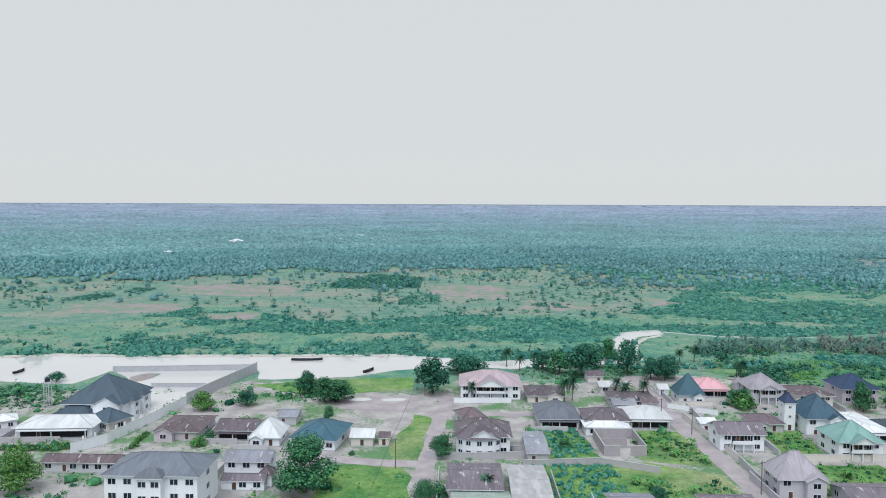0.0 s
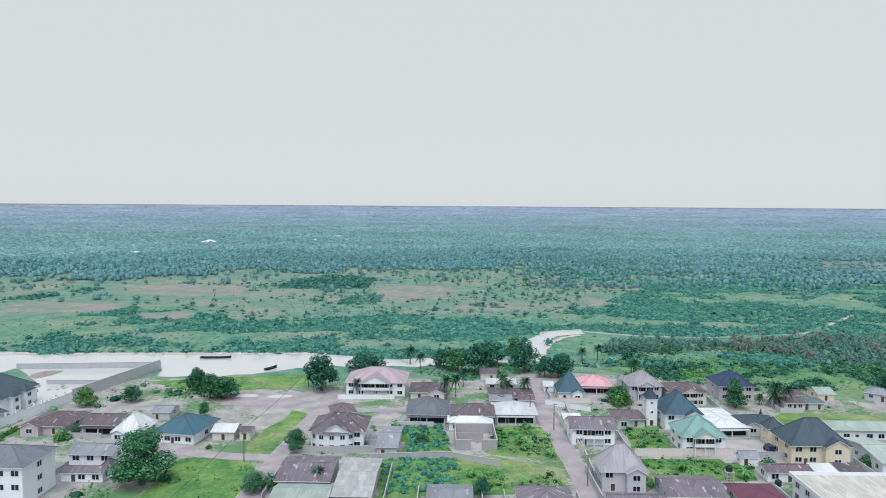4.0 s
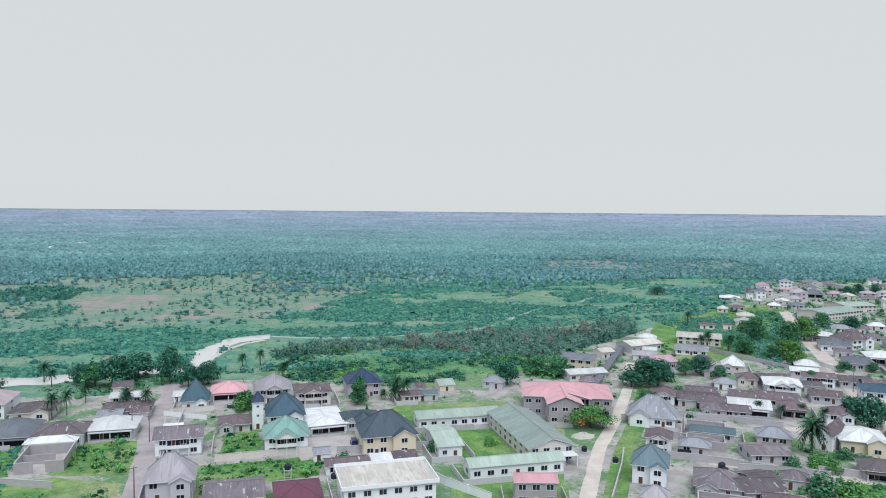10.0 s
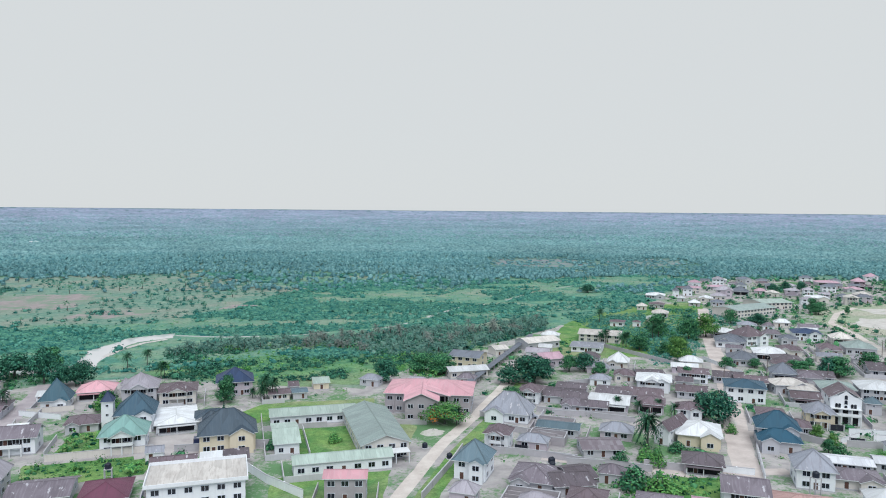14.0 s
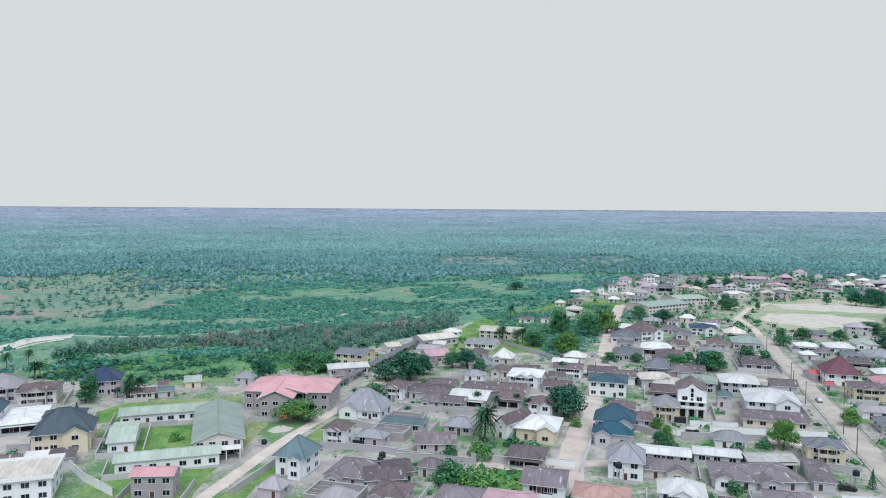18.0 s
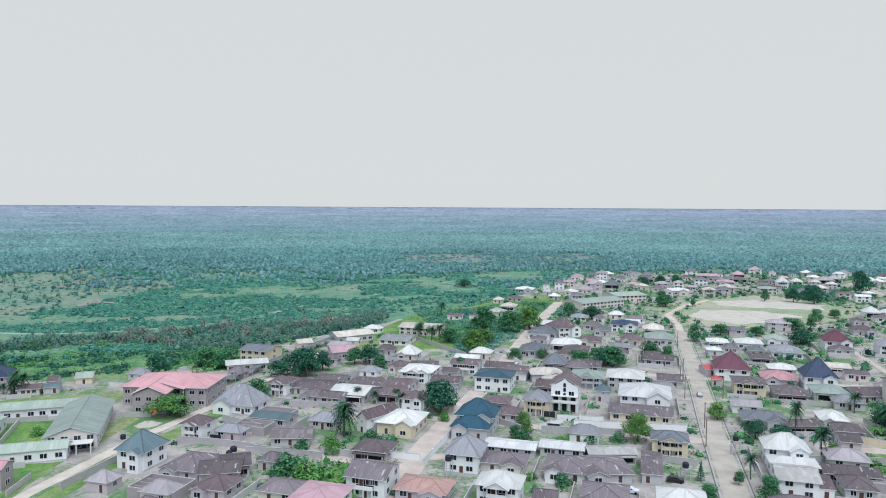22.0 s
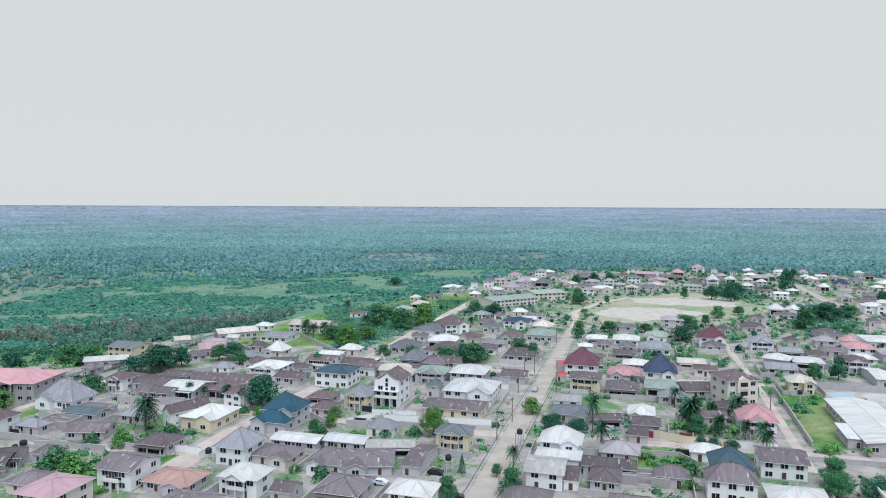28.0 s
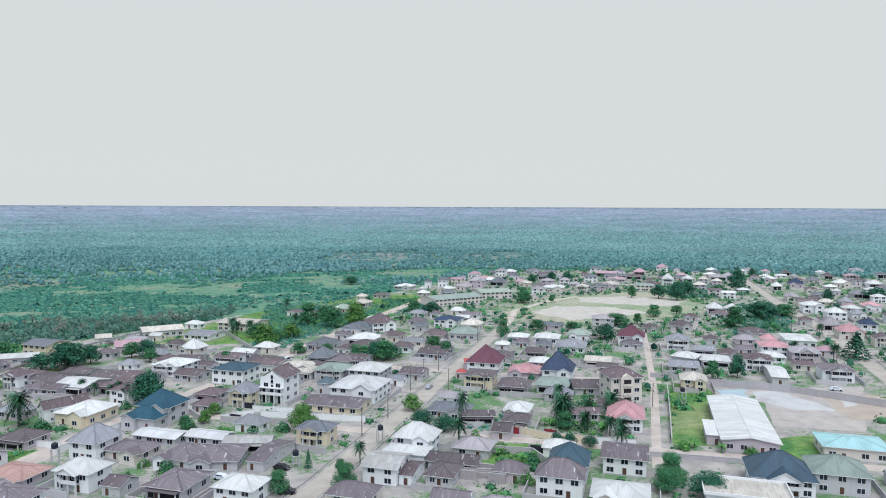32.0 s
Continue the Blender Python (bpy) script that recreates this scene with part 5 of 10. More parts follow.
house("turquoise_roofed_hall", 488.1, 42.2, 17.6, 13.7, -36.5, 3.76, "hip", 1.5, "turquoise", "cream", "single-storey hall with light turquoise metal roof and cream walls", "hall")
house("flat_patched_block", 434.2, 25.5, 19.2, 11.6, -36.5, 3.76, "flat", 0.6, "creamroof", "white", "single-storey block with cream flat roof and white walls", "block")
house("white_two_storey_house", 558.9, 107.6, 12.8, 12.8, -36.5, 5.1, "hip", 1.8, "mauve", "white", "two-storey house with weathered mauve-brown metal roof and white walls", "house")
house("slate_roofed_school_block", 252.2, 271.4, 15.0, 15.0, -39.0, 5.1, "gable", 1.6, "slate", "yellow", "two-storey block with slate-grey metal roof and pale yellow walls", "block")
house("white_roofed_hall", 243.8, 251.7, 17.9, 10.0, -2.2, 3.29, "gable", 1.2, "white", "cream", "single-storey hall with white metal roof and cream walls", "hall")
house("cream_school_block", 274.6, 289.6, 7.9, 9.0, 5.3, 3.29, "gable", 1.4, "creamroof", "cream", "single-storey block with cream metal roof and cream walls", "block")
house("cream_school_block", 301.6, 301.4, 21.2, 13.4, 10.7, 3.76, "gable", 1.8, "creamroof", "greige", "single-storey block with cream metal roof and weathered grey walls", "block")
house("pink_striped_house", 287.7, 262.0, 12.0, 12.0, 2.1, 3.76, "gable", 2, "dustypink", "pinkish", "single-storey house with dusty pink metal roof and pinkish walls", "house")
house("long_school_block", 344.4, 309.8, 23.2, 18.6, -36.5, 4.25, "gable", 1.5, "creamroof", "cream", "single-storey block with cream metal roof and cream walls", "block")
house("long_shed", 323.0, 286.9, 16.4, 16.4, -36.5, 2.82, "gable", 1, "grey", "white", "single-storey shed with grey metal roof and white walls", "shed")
house("brown_bungalow", 305.5, 226.4, 9.0, 9.0, -36.5, 2.82, "hip", 2, "rust", "cream", "single-storey bungalow with rusty brown metal roof and cream walls", "bungalow")
house("blue_grey_store", 171.6, 237.7, 6.1, 7.6, -1.5, 2.63, "gable", 0.6, "slateblue", "greige", "single-storey store with blue-grey metal roof and weathered grey walls", "store")
house("rusty_store", 164.2, 238.2, 8.3, 9.0, -1.5, 2.63, "gable", 0.8, "rust", "cream", "single-storey store with rusty brown metal roof and cream walls", "store")
house("cream_cottage", 181.3, 249.7, 6.8, 9.0, -1.4, 2.82, "gable", 1.5, "palegreen", "yellow", "single-storey cottage with pale green metal roof and pale yellow walls", "cottage")
house("rusty_hut", 170.5, 247.6, 4.2, 9.0, -1.4, 2.82, "gable", 1, "rust", "greige", "single-storey hut with rusty brown metal roof and weathered grey walls", "hut")
house("brown_hip_bungalow", 256.0, 212.3, 10.0, 10.0, -36.5, 3.29, "hip", 2, "rust", "greige", "single-storey bungalow with rusty brown metal roof and weathered grey walls", "bungalow")
house("white_roofed_house", 307.6, 209.8, 12.2, 12.2, -36.5, 4.25, "hip", 2, "white", "white", "single-storey house with white metal roof and white walls", "house")
house("mauve_two_storey_house", 293.2, 168.6, 9.2, 9.2, -36.5, 5.1, "hip", 2, "rust", "white", "two-storey house with rusty brown metal roof and white walls", "house")
house("grey_bungalow", -49.4, 223.9, 6.8, 9.0, -1.5, 2.82, "gable", 1, "grey", "greige", "single-storey bungalow with grey metal roof and weathered grey walls", "bungalow")
house("mauve_annex", -48.9, 170.6, 11.3, 5.3, -1.5, 2.63, "gable", 1, "mauve", "white", "single-storey house with weathered mauve-brown metal roof and white walls", "house")
house("brown_hip_hut", -44.1, 172.8, 4.1, 4.9, -1.5, 2.82, "hip", 2, "brown", "white", "single-storey hut with dark brown metal roof and white walls", "hut")
house("grey_bungalow", 62.3, 239.2, 8.3, 9.0, -1.5, 2.82, "gable", 1, "grey", "greige", "single-storey bungalow with grey metal roof and weathered grey walls", "bungalow")
house("brown_hut", 71.3, 240.0, 6.0, 9.0, -1.5, 2.82, "gable", 1.2, "rust", "greige", "single-storey hut with rusty brown metal roof and weathered grey walls", "hut")
house("brown_bungalow", 261.5, 205.3, 7.3, 9.0, -36.5, 2.82, "gable", 1.2, "brown", "greige", "single-storey bungalow with dark brown metal roof and weathered grey walls", "bungalow")
house("brown_bungalow", 262.5, 192.3, 8.6, 8.6, -36.5, 2.82, "hip", 1.8, "mauve", "greige", "single-storey bungalow with weathered mauve-brown metal roof and weathered grey walls", "bungalow")
house("brown_bungalow", 226.4, 129.9, 11.1, 12.2, -11.6, 2.82, "gable", 1.4, "brown", "greige", "single-storey bungalow with dark brown metal roof and weathered grey walls", "bungalow")
house("rust_ridge_bungalow", 289.0, 184.1, 10.0, 10.0, -36.5, 3.29, "hip", 2, "rust", "pinkish", "single-storey bungalow with rusty brown metal roof and pinkish walls", "bungalow")
house("brown_row_house", 286.0, 203.0, 13.7, 13.7, -36.5, 2.82, "gable", 1.2, "brown", "greige", "single-storey house with dark brown metal roof and weathered grey walls", "house")
house("brown_bungalow", 315.6, 196.2, 11.8, 11.8, -36.5, 2.82, "gable", 1.4, "rust", "greige", "single-storey bungalow with rusty brown metal roof and weathered grey walls", "bungalow")
house("brown_row_house", 316.2, 224.8, 12.0, 12.0, -20.3, 2.82, "gable", 1.2, "brown", "greige", "single-storey house with dark brown metal roof and weathered grey walls", "house")
house("brown_row_house", 273.9, 213.9, 12.0, 11.6, -36.5, 2.82, "gable", 1, "brown", "greige", "single-storey house with dark brown metal roof and weathered grey walls", "house")
house("slate_hip_bungalow", 399.9, 275.1, 12.9, 12.9, -36.5, 3.29, "hip", 2.6, "slate", "white", "single-storey bungalow with slate-grey metal roof and white walls", "bungalow")
house("white_hip_bungalow", 417.8, 300.1, 13.4, 13.4, -36.5, 3.29, "hip", 2, "white", "greige", "single-storey bungalow with white metal roof and weathered grey walls", "bungalow")
house("arcaded_bungalow", 384.6, 222.7, 8.5, 8.5, -36.5, 3.29, "hip", 1.6, "rust", "white", "single-storey bungalow with rusty brown metal roof and white walls", "bungalow")
house("slate_bungalow", 437.4, 272.2, 9.6, 9.6, -36.5, 3.29, "hip", 2, "slate", "greige", "single-storey bungalow with slate-grey metal roof and weathered grey walls", "bungalow")
house("brown_hip_bungalow", 437.1, 246.5, 9.9, 9.9, -36.5, 3.29, "hip", 2, "rust", "greige", "single-storey bungalow with rusty brown metal roof and weathered grey walls", "bungalow")
house("brown_row_house", 420.8, 201.9, 13.7, 13.7, -36.5, 2.82, "gable", 1.4, "brown", "greige", "single-storey house with dark brown metal roof and weathered grey walls", "house")
house("brown_row_house", 383.1, 202.6, 14.1, 14.1, -36.5, 2.82, "gable", 1.4, "brown", "greige", "single-storey house with dark brown metal roof and weathered grey walls", "house")
house("slate_house", 361.8, 157.4, 5.8, 5.8, -36.5, 4.25, "hip", 2, "slateblue", "greige", "single-storey house with blue-grey metal roof and weathered grey walls", "house")
house("long_grey_shed", 305.8, 119.5, 15.1, 8.1, -36.5, 2.63, "gable", 0.8, "lightgrey", "greige", "single-storey shed with light grey metal roof and weathered grey walls", "shed")
house("pale_sheet_shed", 319.0, 113.2, 13.1, 7.6, -36.5, 2.82, "gable", 1, "lightgrey", "greige", "single-storey shed with light grey metal roof and weathered grey walls", "shed")
house("patched_shed", 329.4, 104.9, 14.0, 7.2, -19.9, 2.82, "gable", 1, "patched", "pinkish", "single-storey shed with patched grey metal roof and pinkish walls", "shed")
house("large_brown_bungalow", 320.8, 96.0, 13.7, 13.9, -18.4, 2.82, "hip", 1.8, "mauve", "greige", "single-storey bungalow with weathered mauve-brown metal roof and weathered grey walls", "bungalow")
house("brown_row_house", 334.2, 92.9, 5.6, 17.9, -36.5, 2.82, "gable", 1.4, "mauve", "greige", "single-storey house with weathered mauve-brown metal roof and weathered grey walls", "house")
house("brown_row_house", 350.3, 175.9, 10.8, 10.8, -36.5, 2.82, "gable", 1.4, "rust", "greige", "single-storey house with rusty brown metal roof and weathered grey walls", "house")
house("rusty_row_house", 434.1, 96.8, 11.3, 8.0, -19.9, 2.82, "gable", 1.2, "rust", "greige", "single-storey house with rusty brown metal roof and weathered grey walls", "house")
house("brown_row_house", 379.1, 70.4, 14.1, 7.8, -36.5, 2.82, "gable", 1.4, "brown", "greige", "single-storey house with dark brown metal roof and weathered grey walls", "house")
house("cream_row_house", 483.8, 163.5, 11.8, 11.8, -36.5, 2.82, "gable", 1, "creamroof", "cream", "single-storey house with cream metal roof and cream walls", "house")
house("open_white_hall", 537.3, 116.8, 6.9, 22.0, -36.5, 3.29, "gable", 1.2, "white", "greige", "single-storey hall with white metal roof and weathered grey walls", "hall")
house("brown_bungalow", 548.2, 155.2, 9.0, 9.0, -36.5, 2.82, "hip", 2, "rust", "greige", "single-storey bungalow with rusty brown metal roof and weathered grey walls", "bungalow")
house("grey_bungalow", 543.6, 166.4, 10.9, 10.9, -36.5, 2.82, "gable", 1.4, "grey", "greige", "single-storey bungalow with grey metal roof and weathered grey walls", "bungalow")
house("brown_bungalow", 377.7, 200.9, 10.9, 10.9, -36.5, 2.82, "hip", 1.8, "mauve", "greige", "single-storey bungalow with weathered mauve-brown metal roof and weathered grey walls", "bungalow")
house("brown_bungalow", 363.8, 194.2, 10.2, 10.2, -36.5, 2.82, "hip", 1.8, "brown", "greige", "single-storey bungalow with dark brown metal roof and weathered grey walls", "bungalow")
house("white_bungalow", 358.6, 185.8, 11.1, 11.1, -34.6, 3.01, "hip", 1.8, "creamroof", "white", "single-storey bungalow with cream metal roof and white walls", "bungalow")
house("brown_row_house", 346.1, 211.9, 12.6, 12.6, -36.5, 2.82, "gable", 1.4, "brown", "greige", "single-storey house with dark brown metal roof and weathered grey walls", "house")
house("brown_bungalow", 319.4, 148.4, 8.1, 8.2, -36.5, 2.82, "hip", 1.8, "rust", "greige", "single-storey bungalow with rusty brown metal roof and weathered grey walls", "bungalow")
house("brown_row_house", 267.1, 206.3, 15.1, 11.1, -36.5, 2.82, "gable", 1.4, "brown", "greige", "single-storey house with dark brown metal roof and weathered grey walls", "house")
house("brown_row_house", 268.5, 188.0, 10.0, 8.7, -36.5, 2.82, "gable", 1.4, "brown", "greige", "single-storey house with dark brown metal roof and weathered grey walls", "house")
house("brown_row_house", 294.8, 198.0, 15.7, 14.3, -36.5, 2.82, "gable", 1.6, "rust", "greige", "single-storey house with rusty brown metal roof and weathered grey walls", "house")
house("brown_hip_bungalow", 395.9, 231.5, 13.0, 13.0, -36.5, 3.01, "hip", 1.8, "brown", "greige", "single-storey bungalow with dark brown metal roof and weathered grey walls", "bungalow")
house("brown_bungalow", 520.4, 190.3, 11.0, 11.0, -36.5, 2.82, "hip", 1.6, "mauve", "greige", "single-storey bungalow with weathered mauve-brown metal roof and weathered grey walls", "bungalow")
house("slate_bungalow", 477.8, 201.7, 8.1, 8.1, -36.5, 2.82, "hip", 2, "slate", "greige", "single-storey bungalow with slate-grey metal roof and weathered grey walls", "bungalow")
house("white_hip_bungalow", 475.8, 225.5, 10.9, 10.9, -36.5, 2.82, "hip", 1.6, "white", "greige", "single-storey bungalow with white metal roof and weathered grey walls", "bungalow")
house("white_hip_bungalow", 487.7, 216.7, 13.4, 13.4, -36.5, 3.29, "hip", 2, "white", "white", "single-storey bungalow with white metal roof and white walls", "bungalow")
house("brown_bungalow", 447.1, 187.2, 12.6, 12.6, -36.5, 2.82, "hip", 1.6, "brown", "greige", "single-storey bungalow with dark brown metal roof and weathered grey walls", "bungalow")
house("brown_row_house", 466.5, 188.2, 10.3, 10.3, -36.5, 2.82, "gable", 1.4, "brown", "greige", "single-storey house with dark brown metal roof and weathered grey walls", "house")
house("white_bungalow", 458.6, 208.9, 7.3, 7.3, -30.4, 2.82, "hip", 1.4, "white", "greige", "single-storey bungalow with white metal roof and weathered grey walls", "bungalow")
house("far_school_block", 493.8, 368.6, 41.7, 21.9, 11.7, 5, "gable", 1.8, "greygreen", "cream", "two-storey block with grey-green metal roof and cream walls", "block")
house("far_school_block", 536.3, 392.3, 26.4, 24.2, -3.5, 5, "gable", 1.6, "palegreen", "cream", "two-storey block with pale green metal roof and cream walls", "block")
house("white_roofed_bungalow", 488.3, 463.1, 15.7, 14.9, -36.5, 3, "hip", 2, "white", "greige", "single-storey bungalow with white metal roof and weathered grey walls", "bungalow")
house("two_storey_house", 509.8, 465.3, 5.7, 5.4, -36.5, 5.5, "hip", 2.5, "slate", "white", "two-storey house with slate-grey metal roof and white walls", "house")
house("two_storey_house", 525.5, 470.5, 8.7, 8.3, -36.5, 6, "hip", 3, "slate", "white", "two-storey house with slate-grey metal roof and white walls", "house")
house("white_roofed_bungalow", 515.9, 435.2, 10.9, 10.4, -36.5, 3, "hip", 2, "white", "cream", "single-storey bungalow with white metal roof and cream walls", "bungalow")
house("two_storey_house", 552.7, 458.1, 13.7, 13.0, -36.5, 6, "hip", 3.5, "greige", "pinkish", "two-storey house with weathered grey metal roof and pinkish walls", "house")
house("bungalow", 575.8, 465.4, 14.5, 13.7, -36.5, 3.5, "hip", 4, "slate", "greige", "single-storey bungalow with slate-grey metal roof and weathered grey walls", "bungalow")
house("two_storey_house", 613.3, 538.3, 11.3, 10.8, -36.5, 6, "hip", 2.5, "greige", "white", "two-storey house with weathered grey metal roof and white walls", "house")
house("bungalow", 437.7, 407.9, 7.7, 7.3, -36.5, 3, "hip", 2, "creamroof", "cream", "single-storey bungalow with cream metal roof and cream walls", "bungalow")
house("bungalow", 430.5, 376.1, 11.3, 10.7, -36.5, 3, "hip", 2.2, "creamroof", "greige", "single-storey bungalow with cream metal roof and weathered grey walls", "bungalow")
house("bungalow", 411.4, 354.3, 11.7, 11.1, -36.5, 3, "hip", 2.4, "palegreen", "cream", "single-storey bungalow with pale green metal roof and cream walls", "bungalow")
house("bungalow", 379.8, 348.9, 9.5, 9.0, -36.5, 3, "hip", 1, "rust", "white", "single-storey bungalow with rusty brown metal roof and white walls", "bungalow")
house("bungalow", 390.3, 343.9, 5.3, 5.0, -36.5, 3, "hip", 1, "rust", "white", "single-storey bungalow with rusty brown metal roof and white walls", "bungalow")
house("white_roofed_bungalow", 599.9, 407.9, 17.2, 16.3, -36.5, 4, "hip", 2, "white", "cream", "single-storey bungalow with white metal roof and cream walls", "bungalow")
house("bungalow", 454.6, 413.9, 11.7, 11.1, -36.5, 3, "hip", 1.2, "rust", "greige", "single-storey bungalow with rusty brown metal roof and weathered grey walls", "bungalow")
house("bungalow", 561.9, 513.8, 4.7, 4.5, -36.5, 3, "hip", 2, "greige", "white", "single-storey bungalow with weathered grey metal roof and white walls", "bungalow")
house("bungalow", 594.4, 448.4, 11.0, 10.4, -36.5, 3.5, "hip", 2, "creamroof", "cream", "single-storey bungalow with cream metal roof and cream walls", "bungalow")
house("bungalow", 658.0, 553.5, 15.3, 14.6, -36.5, 3.5, "hip", 2.5, "slate", "greige", "single-storey bungalow with slate-grey metal roof and weathered grey walls", "bungalow")
house("two_storey_house", 615.1, 389.4, 10.5, 10.0, -36.5, 6, "hip", 2, "creamroof", "cream", "two-storey house with cream metal roof and cream walls", "house")
house("two_storey_house", 667.8, 459.5, 12.4, 11.8, -36.5, 5.5, "hip", 2.5, "slate", "white", "two-storey house with slate-grey metal roof and white walls", "house")
house("bungalow", 663.1, 420.4, 13.9, 13.2, -36.5, 3, "hip", 2.6, "creamroof", "pinkish", "single-storey bungalow with cream metal roof and pinkish walls", "bungalow")
house("bungalow", 714.2, 504.4, 21.2, 20.1, -36.5, 4, "hip", 1.6, "dustypink", "pinkish", "single-storey bungalow with dusty pink metal roof and pinkish walls", "bungalow")
house("bungalow", 693.8, 456.0, 15.7, 14.9, -36.5, 3, "hip", 2, "dustypink", "greige", "single-storey bungalow with dusty pink metal roof and weathered grey walls", "bungalow")
house("two_storey_house", 674.9, 388.6, 14.7, 14.0, -36.5, 5, "hip", 1.6, "greygreen", "cream", "two-storey house with grey-green metal roof and cream walls", "house")
house("bungalow", 752.4, 502.2, 12.5, 11.9, -36.5, 4, "hip", 3.5, "dustypink", "pinkish", "single-storey bungalow with dusty pink metal roof and pinkish walls", "bungalow")
house("two_storey_house", 802.3, 530.5, 13.3, 12.7, -36.5, 5, "hip", 3.5, "dustypink", "white", "two-storey house with dusty pink metal roof and white walls", "house")
house("white_roofed_bungalow", 719.2, 415.4, 10.9, 10.4, -36.5, 6, "hip", 5, "white", "white", "two-storey bungalow with white metal roof and white walls", "bungalow")
house("white_roofed_bungalow", 756.5, 433.8, 10.3, 9.8, -36.5, 3.5, "hip", 3, "white", "white", "single-storey bungalow with white metal roof and white walls", "bungalow")
house("bungalow", 819.2, 497.1, 8.0, 7.6, -36.5, 3, "hip", 2, "teal", "white", "single-storey bungalow with dark teal metal roof and white walls", "bungalow")
house("white_roofed_bungalow", 841.6, 498.9, 11.7, 11.2, -36.5, 3.5, "hip", 2.5, "white", "greige", "single-storey bungalow with white metal roof and weathered grey walls", "bungalow")
house("bungalow", 809.3, 439.5, 11.1, 10.5, -36.5, 4, "hip", 3, "greige", "white", "single-storey bungalow with weathered grey metal roof and white walls", "bungalow")
house("white_roofed_bungalow", 741.6, 348.9, 10.3, 9.8, -36.5, 3, "hip", 1.6, "white", "greige", "single-storey bungalow with white metal roof and weathered grey walls", "bungalow")
house("white_roofed_bungalow", 830.5, 409.6, 12.0, 11.4, -36.5, 3.5, "hip", 2.6, "white", "pinkish", "single-storey bungalow with white metal roof and pinkish walls", "bungalow")
house("white_roofed_bungalow", 783.4, 355.2, 8.6, 8.2, -36.5, 4, "hip", 3, "white", "cream", "single-storey bungalow with white metal roof and cream walls", "bungalow")
house("navy_roofed_bungalow", 818.2, 367.9, 13.1, 12.4, -36.5, 3.5, "hip", 4.5, "navy", "pinkish", "single-storey bungalow with navy blue metal roof and pinkish walls", "bungalow")
house("bungalow", 861.1, 388.3, 11.1, 10.5, -36.5, 3.5, "hip", 3.5, "slate", "greige", "single-storey bungalow with slate-grey metal roof and weathered grey walls", "bungalow")
house("bungalow", 907.2, 412.0, 9.6, 9.2, -36.5, 3.5, "hip", 3, "rust", "white", "single-storey bungalow with rusty brown metal roof and white walls", "bungalow")
house("white_roofed_bungalow", 861.1, 358.5, 13.6, 12.9, -36.5, 3.5, "hip", 3.5, "white", "cream", "single-storey bungalow with white metal roof and cream walls", "bungalow")
house("two_storey_house", 907.1, 386.2, 12.9, 12.3, -36.5, 6, "hip", 2, "dustypink", "pinkish", "two-storey house with dusty pink metal roof and pinkish walls", "house")
house("white_roofed_bungalow", 880.3, 341.9, 11.9, 11.3, -36.5, 4, "hip", 3, "white", "white", "single-storey bungalow with white metal roof and white walls", "bungalow")
house("bungalow", 741.4, 299.5, 11.4, 10.8, -36.5, 3.5, "hip", 3, "greige", "cream", "single-storey bungalow with weathered grey metal roof and cream walls", "bungalow")
house("white_roofed_bungalow", 705.3, 249.7, 14.0, 13.3, -36.5, 5.5, "hip", 2.4, "white", "white", "two-storey bungalow with white metal roof and white walls", "bungalow")
house("bungalow", 747.9, 285.5, 8.4, 8.0, -36.5, 4, "hip", 2, "brown", "white", "single-storey bungalow with dark brown metal roof and white walls", "bungalow")
house("white_roofed_bungalow", 691.1, 219.9, 12.5, 11.9, -36.5, 5.5, "hip", 3, "white", "white", "two-storey bungalow with white metal roof and white walls", "bungalow")
house("bungalow", 750.6, 262.1, 9.6, 9.1, -36.5, 4, "hip", 3.5, "grey", "greige", "single-storey bungalow with grey metal roof and weathered grey walls", "bungalow")
house("bungalow", 806.4, 296.0, 13.9, 13.2, -36.5, 3.5, "hip", 3, "grey", "greige", "single-storey bungalow with grey metal roof and weathered grey walls", "bungalow")
house("bungalow", 749.9, 242.1, 12.1, 11.5, -36.5, 4, "hip", 2.4, "pink", "white", "single-storey bungalow with rose pink metal roof and white walls", "bungalow")
house("navy_roofed_bungalow", 666.2, 178.3, 9.8, 9.3, -36.5, 6, "hip", 3, "navy", "white", "two-storey bungalow with navy blue metal roof and white walls", "bungalow")
house("bungalow", 659.9, 196.7, 11.1, 10.5, -36.5, 3.5, "hip", 4, "greige", "cream", "single-storey bungalow with weathered grey metal roof and cream walls", "bungalow")
house("bungalow", 646.0, 173.0, 13.2, 12.6, -36.5, 4.5, "hip", 3.5, "salmon", "cream", "two-storey bungalow with salmon metal roof and cream walls", "bungalow")
house("bungalow", 600.7, 194.5, 14.0, 13.3, -36.5, 3, "hip", 2.5, "brown", "greige", "single-storey bungalow with dark brown metal roof and weathered grey walls", "bungalow")
house("white_roofed_bungalow", 640.8, 268.3, 10.8, 10.3, -36.5, 4, "hip", 3.5, "white", "white", "single-storey bungalow with white metal roof and white walls", "bungalow")
house("white_roofed_bungalow", 649.5, 262.2, 9.4, 8.9, -36.5, 4, "hip", 3, "white", "white", "single-storey bungalow with white metal roof and white walls", "bungalow")
house("bungalow", 578.4, 224.9, 12.9, 12.2, -36.5, 3, "hip", 2.5, "brown", "greige", "single-storey bungalow with dark brown metal roof and weathered grey walls", "bungalow")
house("bungalow", 725.0, 474.1, 17.2, 16.3, -36.5, 3, "hip", 2, "rust", "greige", "single-storey bungalow with rusty brown metal roof and weathered grey walls", "bungalow")
